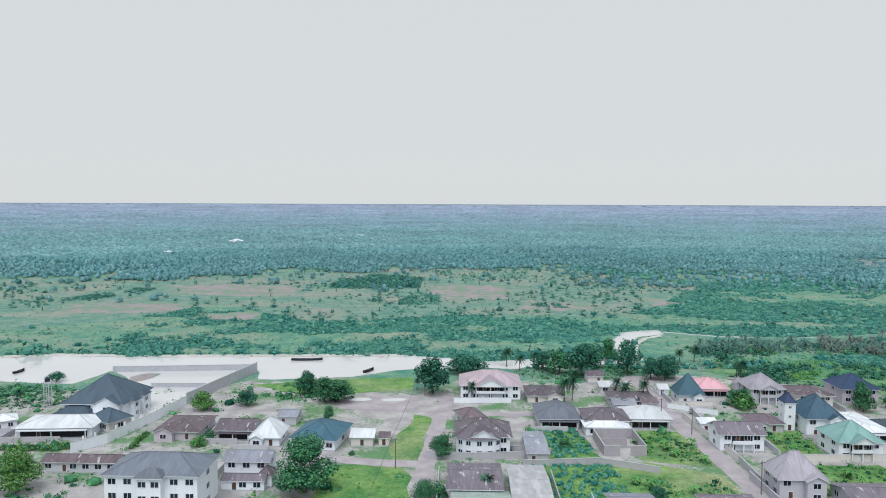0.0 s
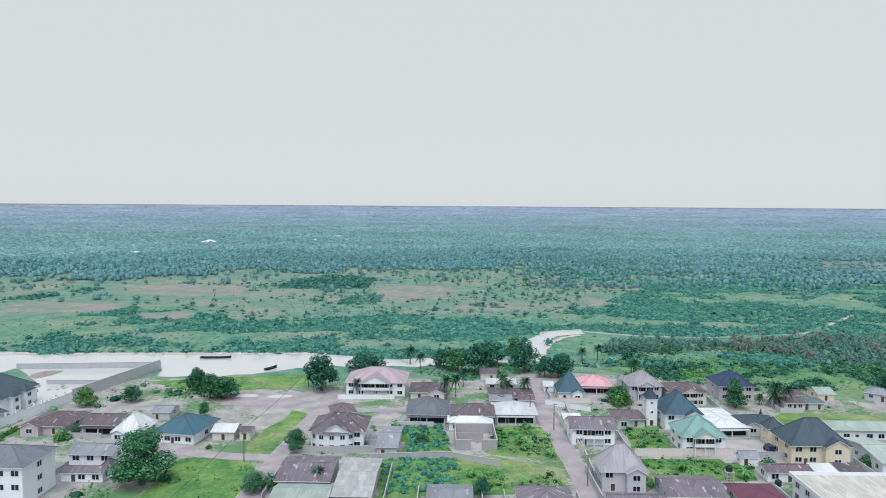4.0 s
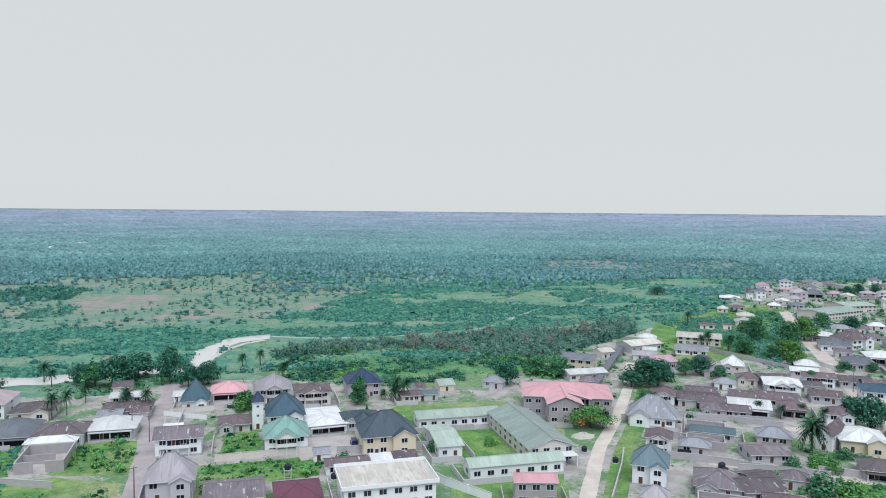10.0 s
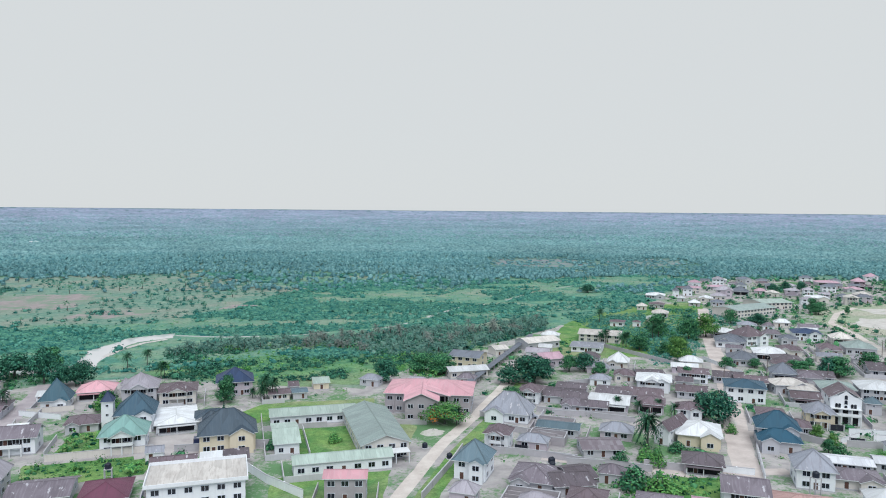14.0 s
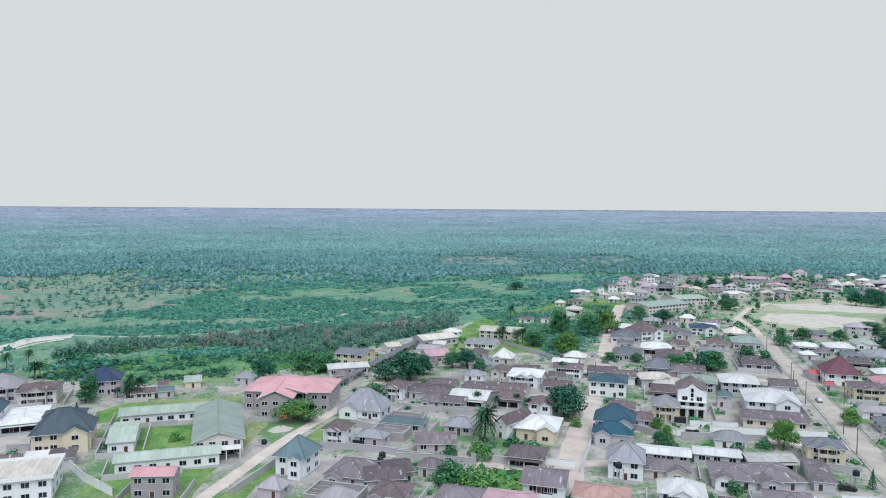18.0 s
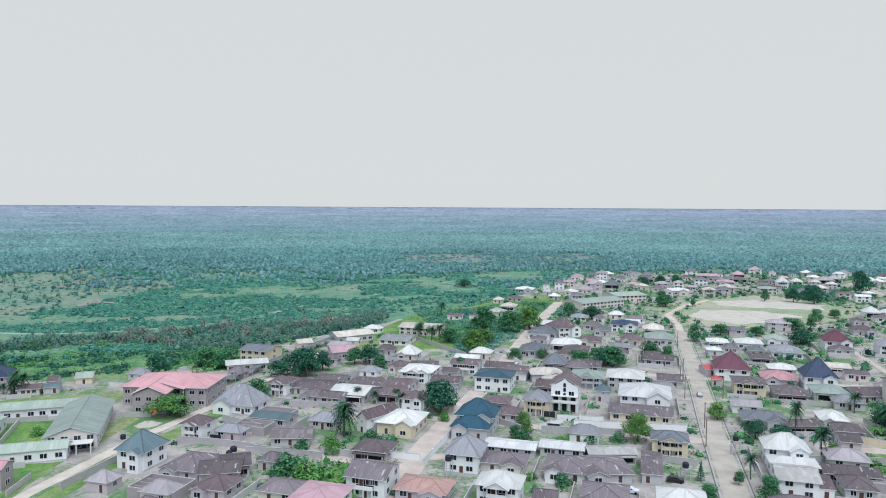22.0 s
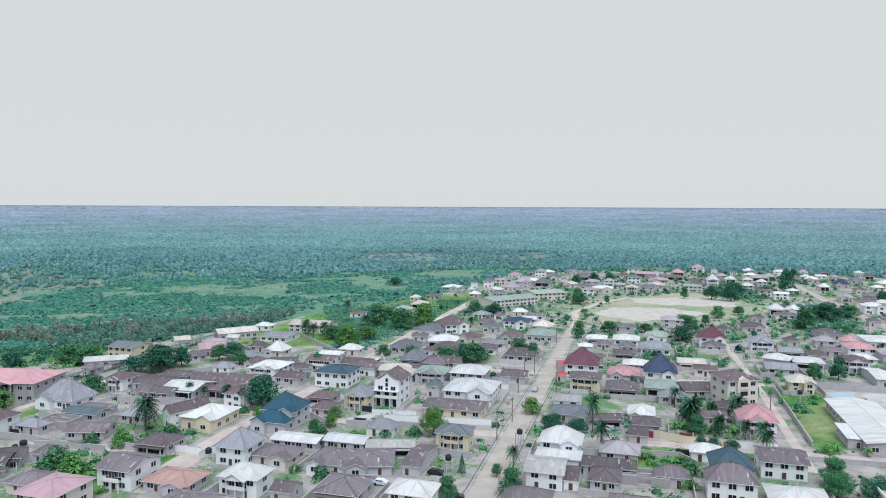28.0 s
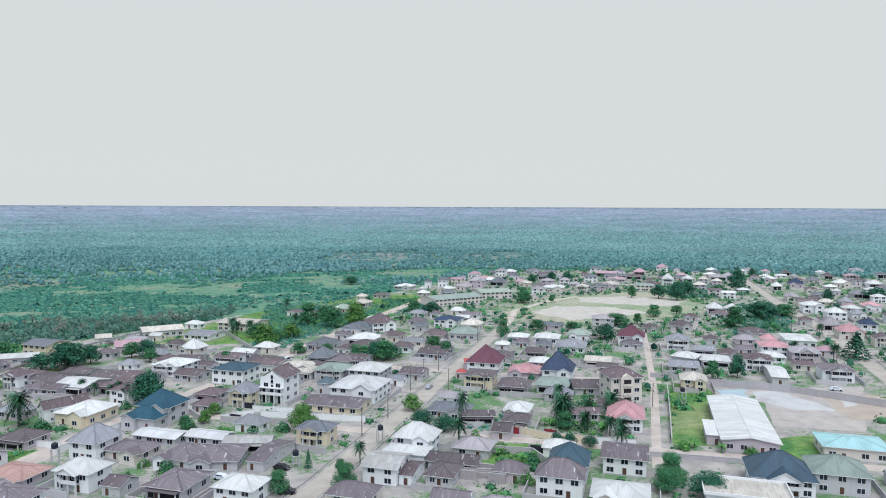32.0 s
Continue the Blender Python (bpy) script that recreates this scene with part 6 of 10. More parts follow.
house("bungalow", 829.1, 426.3, 8.2, 7.8, -36.5, 4, "hip", 2, "rust", "greige", "single-storey bungalow with rusty brown metal roof and weathered grey walls", "bungalow")
house("bungalow", 870.2, 418.0, 8.3, 7.9, -36.5, 3.5, "hip", 2, "greige", "greige", "single-storey bungalow with weathered grey metal roof and weathered grey walls", "bungalow")
house("bungalow", 856.5, 305.9, 13.2, 12.5, -36.5, 4, "hip", 3, "slate", "white", "single-storey bungalow with slate-grey metal roof and white walls", "bungalow")
house("bungalow", 721.3, 203.0, 12.9, 12.3, -36.5, 4, "hip", 3, "rust", "white", "single-storey bungalow with rusty brown metal roof and white walls", "bungalow")
house("bungalow", 564.3, 185.0, 7.5, 7.1, -36.5, 3, "hip", 2, "brown", "greige", "single-storey bungalow with dark brown metal roof and weathered grey walls", "bungalow")
house("bungalow", 588.1, 171.1, 8.0, 7.6, -36.5, 4, "hip", 2.5, "pink", "white", "single-storey bungalow with rose pink metal roof and white walls", "bungalow")
house("bungalow", 556.2, 223.7, 9.3, 8.9, -36.5, 3, "hip", 2, "brown", "greige", "single-storey bungalow with dark brown metal roof and weathered grey walls", "bungalow")
house("bungalow", 605.5, 249.1, 9.0, 8.6, -36.5, 3, "hip", 1.6, "rust", "greige", "single-storey bungalow with rusty brown metal roof and weathered grey walls", "bungalow")
house("bungalow", 792.6, 434.9, 16.2, 15.3, -36.5, 4, "hip", 2.5, "greige", "white", "single-storey bungalow with weathered grey metal roof and white walls", "bungalow")
house("bungalow", 880.5, 486.7, 13.6, 12.9, -36.5, 3.5, "hip", 2.5, "greige", "white", "single-storey bungalow with weathered grey metal roof and white walls", "bungalow")
house("bungalow", 886.6, 469.5, 8.9, 8.5, -36.5, 3.5, "hip", 2, "dustypink", "white", "single-storey bungalow with dusty pink metal roof and white walls", "bungalow")
house("bungalow", 896.3, 452.9, 8.8, 8.4, -36.5, 3.5, "hip", 2, "rust", "greige", "single-storey bungalow with rusty brown metal roof and weathered grey walls", "bungalow")
house("white_roofed_bungalow", 926.4, 437.6, 9.6, 9.2, -36.5, 4, "hip", 2, "white", "white", "single-storey bungalow with white metal roof and white walls", "bungalow")
house("bungalow", 987.3, 445.9, 13.7, 13.0, -36.5, 4, "hip", 2, "greige", "white", "single-storey bungalow with weathered grey metal roof and white walls", "bungalow")
house("bungalow", 965.7, 400.2, 12.8, 12.1, -36.5, 4, "hip", 2.5, "slate", "white", "single-storey bungalow with slate-grey metal roof and white walls", "bungalow")
house("bungalow", 794.7, 330.6, 10.4, 9.9, -36.5, 3.5, "hip", 2, "rust", "cream", "single-storey bungalow with rusty brown metal roof and cream walls", "bungalow")
house("white_roofed_bungalow", 803.6, 314.4, 6.8, 6.5, -36.5, 3.5, "hip", 2, "white", "greige", "single-storey bungalow with white metal roof and weathered grey walls", "bungalow")
house("bungalow", 817.7, 291.1, 9.9, 9.4, -36.5, 3.5, "hip", 2.5, "greige", "cream", "single-storey bungalow with weathered grey metal roof and cream walls", "bungalow")
house("bungalow", 708.4, 218.5, 9.3, 8.8, -36.5, 4, "hip", 2.5, "grey", "white", "single-storey bungalow with grey metal roof and white walls", "bungalow")
house("two_storey_house", 640.6, 150.3, 8.5, 8.0, -36.5, 5, "hip", 2.5, "brown", "cream", "two-storey house with dark brown metal roof and cream walls", "house")
house("bungalow", 659.0, 213.0, 7.5, 7.1, -36.5, 3.5, "hip", 2, "rust", "greige", "single-storey bungalow with rusty brown metal roof and weathered grey walls", "bungalow")
house("bungalow", 740.1, 518.1, 11.0, 10.4, -36.5, 3.5, "hip", 2, "slate", "white", "single-storey bungalow with slate-grey metal roof and white walls", "bungalow")
house("bungalow", 805.2, 509.4, 7.2, 6.8, -36.5, 3.5, "hip", 2, "greige", "white", "single-storey bungalow with weathered grey metal roof and white walls", "bungalow")
house("bungalow", 712.3, 431.7, 7.7, 7.3, -36.5, 3.5, "hip", 2, "rust", "greige", "single-storey bungalow with rusty brown metal roof and weathered grey walls", "bungalow")
house("bungalow", 582.2, 533.6, 12.3, 11.7, -36.5, 4, "hip", 2.5, "dustypink", "white", "single-storey bungalow with dusty pink metal roof and white walls", "bungalow")
house("bungalow", 612.0, 504.8, 10.0, 9.5, -36.5, 3.5, "hip", 2.5, "slate", "white", "single-storey bungalow with slate-grey metal roof and white walls", "bungalow")
house("bungalow", 637.9, 496.2, 10.1, 9.6, -36.5, 3.5, "hip", 2, "slate", "greige", "single-storey bungalow with slate-grey metal roof and weathered grey walls", "bungalow")
house("bungalow", 655.1, 491.1, 12.1, 11.5, -36.5, 3.5, "hip", 2, "greige", "white", "single-storey bungalow with weathered grey metal roof and white walls", "bungalow")
house("bungalow", 533.4, 442.1, 12.2, 11.6, -36.5, 3.5, "hip", 2, "greige", "cream", "single-storey bungalow with weathered grey metal roof and cream walls", "bungalow")
house("white_roofed_bungalow", 496.2, 440.6, 6.8, 6.5, -36.5, 3, "hip", 1.5, "white", "greige", "single-storey bungalow with white metal roof and weathered grey walls", "bungalow")
house("white_roofed_bungalow", -352.5, 1199.2, 21.0, 19.9, -36.5, 6, "hip", 4, "white", "white", "two-storey bungalow with white metal roof and white walls", "bungalow")
house("white_roofed_bungalow", -377.3, 963.0, 9.0, 8.5, -36.5, 3.5, "hip", 2, "white", "white", "single-storey bungalow with white metal roof and white walls", "bungalow")
house("white_roofed_bungalow", -191.1, 1315.8, 13.2, 12.5, -36.5, 3.5, "hip", 2.5, "white", "white", "single-storey bungalow with white metal roof and white walls", "bungalow")
house("white_roofed_bungalow", -171.8, 1483.5, 17.5, 16.6, -36.5, 3.5, "hip", 2.5, "white", "white", "single-storey bungalow with white metal roof and white walls", "bungalow")
house("bungalow", -138.8, 1408.7, 10.8, 10.3, -36.5, 3.5, "hip", 2.5, "greige", "white", "single-storey bungalow with weathered grey metal roof and white walls", "bungalow")
house("white_roofed_bungalow", -234.4, 1233.5, 11.6, 11.0, -36.5, 3.5, "hip", 2, "white", "white", "single-storey bungalow with white metal roof and white walls", "bungalow")
house("bungalow", -348.3, 1064.7, 7.5, 7.1, -36.5, 3.5, "hip", 2, "greige", "white", "single-storey bungalow with weathered grey metal roof and white walls", "bungalow")
house("white_roofed_bungalow", -387.6, 1672.8, 11.7, 11.1, -36.5, 3.5, "hip", 2, "white", "greige", "single-storey bungalow with white metal roof and weathered grey walls", "bungalow")
house("white_roofed_bungalow", -353.9, 1641.3, 7.7, 7.3, -36.5, 3.5, "hip", 2, "white", "greige", "single-storey bungalow with white metal roof and weathered grey walls", "bungalow")
house("white_roofed_bungalow", -163.8, 1256.6, 8.9, 8.5, -36.5, 3.5, "hip", 2, "white", "greige", "single-storey bungalow with white metal roof and weathered grey walls", "bungalow")
house("white_roofed_bungalow", 4538.7, 5372.7, 105.0, 99.7, -36.5, 5, "hip", 3, "white", "white", "two-storey bungalow with white metal roof and white walls", "bungalow")
house("white_roofed_bungalow", 4667.5, 5402.7, 75.9, 72.1, -36.5, 5, "hip", 3, "white", "white", "two-storey bungalow with white metal roof and white walls", "bungalow")


# ---- small brown-roofed bungalows that fill the blocks between the larger houses ----
def fits(x, y, w, d, turn, margin):
    """Whether a new house stands clear of the houses and roads that are there."""
    reach = math.hypot(w, d) / 2 * 0.86
    for hx, hy, hw, hd, ht in FOOT:
        c, s = math.cos(radians(ht)), math.sin(radians(ht))
        u, v = (x - hx) * c + (y - hy) * s, -(x - hx) * s + (y - hy) * c
        if abs(u) < hw / 2 + reach + margin and abs(v) < hd / 2 + reach + margin:
            return False
    for line, width in ROADS:
        for (ax, ay), (bx, by) in zip(line, line[1:]):
            t = max(0.0, min(1.0, ((x - ax) * (bx - ax) + (y - ay) * (by - ay)) / ((bx - ax) ** 2 + (by - ay) ** 2)))
            if math.hypot(x - ax - t * (bx - ax), y - ay - t * (by - ay)) < width / 2 + reach + 0.8:
                return False
    return inside(x, y, TOWN)


OPEN_LAND = ([(495, 255), (600, 395), (690, 385), (690, 300), (590, 250)], [(500, 135), (580, 96), (510, 40), (440, 40), (440, 70), (484, 130)], [(671, 299), (725, 290), (632, 196), (590, 200)],
             [(368, 404), (480, 400), (460, 325), (386, 270), (345, 246), (325, 250)], [(240, 116), (262, 132), (275, 122), (255, 100)], [(204, 330), (300, 330), (262, 225), (222, 250)],
             [(150, 128), (196, 128), (240, 200), (205, 240), (150, 232)], [(395, 80), (412, 78), (399, 60), (388, 68)])
WORDS = {"brown": "dark brown", "mauve": "weathered mauve-brown", "rust": "rusty brown", "grey": "grey", "white": "white", "slate": "slate-grey", "dustypink": "dusty pink", "creamroof": "cream", "greige": "weathered grey"}
rnd = random.Random(23)
for x0, y0, x1, y1, step, chance, low, high_w, roofs in (
    (200, 20, 490, 330, 10.0, 0.5, 6.5, 12.0, ("brown", "mauve", "rust", "greige", "mauve", "grey", "white")),
    (490, 90, 900, 600, 18.0, 0.25, 9.0, 14.0, ("rust", "slate", "greige", "white", "dustypink", "creamroof", "mauve", "white")),
):
    gy = y0
    while gy < y1:
        gx = x0
        while gx < x1:
            px, py = gx + rnd.uniform(-2, 2), gy + rnd.uniform(-2, 2)
            w = rnd.uniform(low, high_w)
            d = w * rnd.uniform(0.6, 0.85)
            roof, wall = rnd.choice(roofs), rnd.choice(("greige", "cream", "white", "pinkish"))
            form, rise = rnd.choice((("hip", 1.8), ("gable", 1.4), ("hip", 2.2)))
            tall = 2.8 if x0 < 400 or rnd.random() < 0.6 else 4.6
            go = rnd.random() < chance and min(math.hypot(px - a, py - b) for a, b in ((100, -10), (160, -35), (200, -55), (260, -78), (312, -99))) > 150 and (x0 < 400 or (math.hypot(px - 312, py + 99) < 820 and math.degrees(math.atan2(px - 312, py + 99)) < 56))
            if go and fits(px, py, w, d, -36.5, 0.6) and not any(inside(px, py, ring) for ring in OPEN_LAND):
                storeys = "single-storey" if tall < 4 else "two-storey"
                house("bungalow" if tall < 4 else "two_storey_house", px, py, w, d, -36.5, tall, form, rise, roof, wall, f"{storeys} house with {WORDS[roof]} metal roof among its neighbours", "bungalow" if tall < 4 else "house", True)
            gx += step
        gy += step

# ---- the houses that have a front of their own ----
def arch_window(parent, x, y, z, w, h):
    """A round-headed window: white surround and dark pane, facing -y."""
    bm = bmesh.new()
    for grow, front, slot in ((0.12, -0.06, 0), (0.0, -0.09, 1)):
        pts = [(-w / 2 - grow, -h / 2 - grow), (w / 2 + grow, -h / 2 - grow)] + [((w / 2 + grow) * math.cos(k * math.pi / 8), h / 2 - w / 2 + (w / 2 + grow) * math.sin(k * math.pi / 8)) for k in range(9)]
        face = bm.faces.new([bm.verts.new((px, front, pz)) for px, pz in pts])
        face.material_index = slot
        rim = bmesh.ops.extrude_edge_only(bm, edges=list(face.edges))["geom"]
        for g in rim:
            if isinstance(g, bmesh.types.BMVert):
                g.co.y = 0.02
    ob = part("arched_window", bm, [M_TRIM, M_GLASS], parent)
    ob.matrix_basis = pose(x, y, z)
    return ob


church, ca, cb, ce = KEEP["white_church"]
fb = bmesh.new()
front = [(-ca - 0.15, 0), (ca + 0.15, 0), (ca + 0.15, ce + 0.4), (ca * 0.55, ce + 0.6), (0, ce + 2.6), (-ca * 0.55, ce + 0.6), (-ca - 0.15, ce + 0.4)]
ring = [[fb.verts.new((px, py, pz)) for px, pz in front] for py in (-cb - 0.5, -cb - 0.06)]
fb.faces.new(ring[0])
fb.faces.new(ring[1][::-1])
for i in range(len(front)):
    fb.faces.new((ring[0][i], ring[1][i], ring[1][(i + 1) % len(front)], ring[0][(i + 1) % len(front)]))
bmesh.ops.recalc_face_normals(fb, faces=fb.faces)
facade = part("facade", fb, WALL["white"], church, "tall white gabled church front")
for px in (-ca * 0.62, -ca * 0.42, ca * 0.42, ca * 0.62):
    arch_window(facade, px, -cb - 0.5, ce * 0.72, 0.8, 1.5)
for pz in (ce * 0.66, ce * 0.86, ce * 1.04):
    arch_window(facade, 0, -cb - 0.5, pz, 0.9, 1.4)
porch = part("balcony", box(-ca, -cb - 2.2, ce * 0.36, ca, -cb - 0.51, ce * 0.39), M_TRIM, church)
part("parapet", box(-ca, -cb - 2.2, ce * 0.392, ca, -cb - 2.05, ce * 0.48), WALL["white"], porch)
part("canopy", box(-ca - 0.1, -cb - 2.2, ce * 0.62, ca + 0.1, -cb - 0.51, ce * 0.645), M_TRIM, church)
for px in (-ca + 0.2, -ca * 0.35, ca * 0.35, ca - 0.2):
    part("column", box(px - 0.18, -cb - 2.15, -0.2, px + 0.18, -cb - 1.8, ce * 0.36), M_TRIM, church)
    part("column", box(px - 0.14, -cb - 2.04, ce * 0.392, px + 0.14, -cb - 1.8, ce * 0.62), M_TRIM, church)
# dark plates on the facade paint the shade inside its openings
for px in (-ca * 0.66, 0, ca * 0.66):
    part("doorway", box(px - 0.8, -cb - 0.54, 0, px + 0.8, -cb - 0.505, ce * 0.3), M_DARK, church, "dark plate painting the shade of a ground-floor opening")
    part("doorway", box(px - 0.8, -cb - 0.54, ce * 0.4, px + 0.8, -cb - 0.505, ce * 0.58), M_DARK, church, "dark plate painting the shade of a balcony opening")

# projecting middle bay and its small hipped roof on the apartment block
flat, pa, pb, pe = KEEP["apartment_block"]
bay = part("bay", box(-2.4, -pb - 1.8, -0.3, 3.0, -pb - 0.004, pe - 0.1), WALL["white"], flat)
part("roof", roof_bmesh(6.6, 5.0, pe, "hip", 1.7), [ROOF["slate"], M_TRIM], bay).matrix_basis = pose(0.3, -pb + 0.1, 0.06)
for fl in range(3):
    z = fl * pe / 3 + 1.75
    for px in (-1.2, 1.7):
        ob = new("window", WINDOWS[1.9, 1.45])
        ob.parent = bay
        ob.matrix_basis = pose(px, -pb - 1.805, z)

# porch on posts in front of the school hall, and its cream gable
hall, ha, hb, he = KEEP["school_hall"]
porch = part("porch_roof", box(-ha * 0.9, -hb - 4.4, 3.0, ha * 0.9, -hb - 0.4, 3.18), M_TRIM, hall)
for px in (-ha * 0.85, -ha * 0.3, ha * 0.3, ha * 0.85):
    part("post", box(px - 0.14, -hb - 4.3, -0.2, px + 0.14, -hb - 4.02, 2.99), M_TRIM, porch)
# the hall's shaded inside, painted as one dark plate on the front
part("doorway", box(-ha * 0.7, -hb - 0.03, 0, ha * 0.7, -hb - 0.002, 2.5), M_DARK, hall, "dark plate painting the shade of the open hall front")

# open, unglazed storeys of the rose-roofed hall
pink, ka, kb, ke = KEEP["large_pink_hall"]
for i in range(5):
    px = -ka + (i + 0.5) * 2 * ka / 5
    part("pier", box(px - 0.3, -kb - 0.35, -0.2, px + 0.3, -kb - 0.004, ke - 0.2), WALL["blockwork"], pink)

# stair tower and side bays of the large dark-roofed river house
river_house, ra, rb, re_ = KEEP["large_dark_roofed_house"]
for py in (-rb * 0.4, rb * 0.3):
    bay = part("bay", box(ra + 0.004, py - 2.2, -0.3, ra + 1.6, py + 2.2, re_ - 0.2), WALL["white"], river_house)
    part("roof", roof_bmesh(3.4, 5.4, re_ - 0.1, "hip", 1.6), [ROOF["navyslate"], M_TRIM], bay).matrix_basis = pose(ra + 0.7, py, 0)
    for z in (1.6, re_ * 0.5 + 1.4):
        ob = new("window", WINDOWS[1.9, 1.45])
        ob.parent = bay
        ob.matrix_basis = pose(ra + 1.602, py, z, 0, 0, 90)

# rounded glazed corner of the curved-front house
curve, va, vb, ve = KEEP["curved_front_house"]
cm = bmesh.new()
seg = [(-va * 0.15 + va * 0.8 * math.cos(math.pi + k * math.pi / 12), -vb + 2.6 * math.sin(math.pi + k * math.pi / 12)) for k in range(13)]
low = [cm.verts.new((px, py, -0.3)) for px, py in seg]
top = [cm.verts.new((px, py, ve - 0.12)) for px, py in seg]
for k in range(12):
    cm.faces.new((low[k], low[k + 1], top[k + 1], top[k]))
cm.faces.new(top)
bow = part("bowed_front", cm, WALL["white"], curve, "white bowed front with a ring of windows")
for k in (2, 4, 6, 8, 10):
    a = math.pi + (k + 0.0) * math.pi / 12
    for z in (1.6, ve / 2 + 1.5):
        ob = new("window", WINDOWS[1.4, 1.35])
        ob.parent = bow
        ob.matrix_basis = pose(-va * 0.15 + va * 0.8 * math.cos(a), -vb + 2.6 * math.sin(a), z, 0, 0, math.degrees(math.atan2(-math.cos(a) / (va * 0.8), math.sin(a) / 2.6)) + 180)
eave = bmesh.new()
rim = [eave.verts.new((px * 1.06 + 0.1, -vb + (py + vb) * 1.2 - 0.1, ve - 0.11)) for px, py in seg]
up = [eave.verts.new((px * 0.7, -vb + 1.0, ve + 1.0)) for px, py in seg]
for k in range(12):
    eave.faces.new((rim[k], rim[k + 1], up[k + 1], up[k]))
part("bow_roof", eave, ROOF["mauve"], bow)


# the three-storey block: a gabled middle bay with a balcony on each upper floor
if "three_storey_gabled_block" in KEEP:
    block, ba, bb, be = KEEP["three_storey_gabled_block"]
    gb = bmesh.new()
    front = [(-ba * 0.42, 0.0), (ba * 0.42, 0.0), (ba * 0.42, be - 0.25), (0, be + 1.3), (-ba * 0.42, be - 0.25)]
    rings = [[gb.verts.new((px, py, pz)) for px, pz in front] for py in (-bb - 0.9, -bb + 0.6)]
    gb.faces.new(rings[0])
    gb.faces.new(rings[1][::-1])
    for i in range(5):
        gb.faces.new((rings[0][i], rings[1][i], rings[1][(i + 1) % 5], rings[0][(i + 1) % 5]))
    bmesh.ops.recalc_face_normals(gb, faces=gb.faces)
    bay_part = part("gabled_bay", gb, WALL["cream"], block)
    for fl in (0, 1, 2):
        z = fl * be / 3
        # no hollow here: a dark plate paints the balcony's shade
        part("recess", box(-ba * 0.24, -bb - 0.93, z + 0.25, ba * 0.24, -bb - 0.902, z + be / 3 - 0.7), M_DARK, bay_part, "dark plate painting the shade of a balcony opening")
        if fl:
            part("balustrade", box(-ba * 0.27, -bb - 1.25, z + 0.1, ba * 0.27, -bb - 0.94, z + 0.95), WALL["cream"], bay_part)


# ---- plants ----
rng = np.random.default_rng(7)


def fill_mesh(name, verts, quads, material):
    """A mesh from arrays of corners (with their normals, if six wide) and four-cornered faces."""
    me = bpy.data.meshes.new(name)
    me.vertices.add(len(verts))
    me.vertices.foreach_set("co", np.ascontiguousarray(verts[:, :3], dtype=np.float32).ravel())
    me.loops.add(4 * len(quads))
    me.loops.foreach_set("vertex_index", np.ascontiguousarray(quads, dtype=np.int32).ravel())
    me.polygons.add(len(quads))
    me.polygons.foreach_set("loop_start", np.arange(len(quads), dtype=np.int32) * 4)
    me.update(calc_edges=True)
    me.materials.append(material)
    if verts.shape[1] == 6:  # leaves shade with the roundness of their clump
        me.normals_split_custom_set_from_vertices(verts[:, 3:])
    return me


def leaf_quads(at, out, size, loose=0.42, droop=0.35):
    """Small bent leaf clumps: one four-cornered face each, roughly facing out."""
    n = len(at)
    shade = out + rng.normal(0, 0.3, (n, 3)) + (0, 0, 0.25)
    shade /= np.linalg.norm(shade, axis=1, keepdims=True) + 1e-9
    out = out + rng.normal(0, loose, (n, 3)) + (0, 0, 0.35)
    out /= np.linalg.norm(out, axis=1, keepdims=True) + 1e-9
    t = np.cross(out, rng.normal(0, 1, (n, 3)))
    t /= np.linalg.norm(t, axis=1, keepdims=True) + 1e-9
    s = np.cross(out, t)
    size = np.asarray(size).reshape(-1, 1) * rng.uniform(0.7, 1.3, (n, 1))
    t, s = t * size, s * size * rng.uniform(0.5, 0.9, (n, 1))
    bend = out * size * rng.uniform(-droop, droop / 7, (n, 1))
    corners = np.stack([at - t + bend, at - s, at + t + bend, at + s], 1)
    return np.concatenate([corners.reshape(-1, 3), np.repeat(shade, 4, axis=0)], 1)


def clumps(places, radius, height, each, leaf_size):
    """Corners of leaf faces over low domes at the places."""
    n = len(places)
    d = rng.normal(0, 1, (n, each, 3))
    d[..., 2] = np.abs(d[..., 2]) * 0.9 - 0.15
    d /= np.linalg.norm(d, axis=2, keepdims=True)
    r = rng.uniform(0.6, 1.0, (n, each, 1)) ** 0.5
    lump = 1 + 0.25 * np.sin(3 * d[..., :1] * 4 + places[:, None, :1]) * np.cos(4 * d[..., 1:2] + places[:, None, 1:2])
    scale = np.stack([radius, radius, height], 1)[:, None, :]
    at = places[:, None, :] + d * r * lump * scale
    return leaf_quads(at.reshape(-1, 3), d.reshape(-1, 3), np.repeat(leaf_size, each), 0.3)


def stuff(name, corners, material, label, category):
    q = np.arange(len(corners)).reshape(-1, 4)
    ob = new(name, fill_mesh(name, corners, q, material))
    return tagged(ob, label, category, "", "stuff")


def in_ring(x, y, ring):
    odd = np.zeros(len(x), bool)
    j = len(ring) - 1
    for i in range(len(ring)):
        (xi, yi), (xj, yj) = ring[i], ring[j]
        if yi != yj:
            odd ^= ((yi > y) != (yj > y)) & (x < (xj - xi) * (y - yi) / (yj - yi) + xi)
        j = i
    return odd


def patchy(x, y, scale, seed=0.0):
    """A smooth value from 0 to 1 over the plan."""
    v = sum(np.sin(x / scale * a + b * y / scale + c + seed) for a, b, c in ((1.0, 0.6, 0.3), (-0.7, 1.1, 1.9), (0.4, -1.3, 4.0), (1.7, 0.9, 2.2), (-1.3, 1.9, 5.1)))
    return 0.5 + v / 10


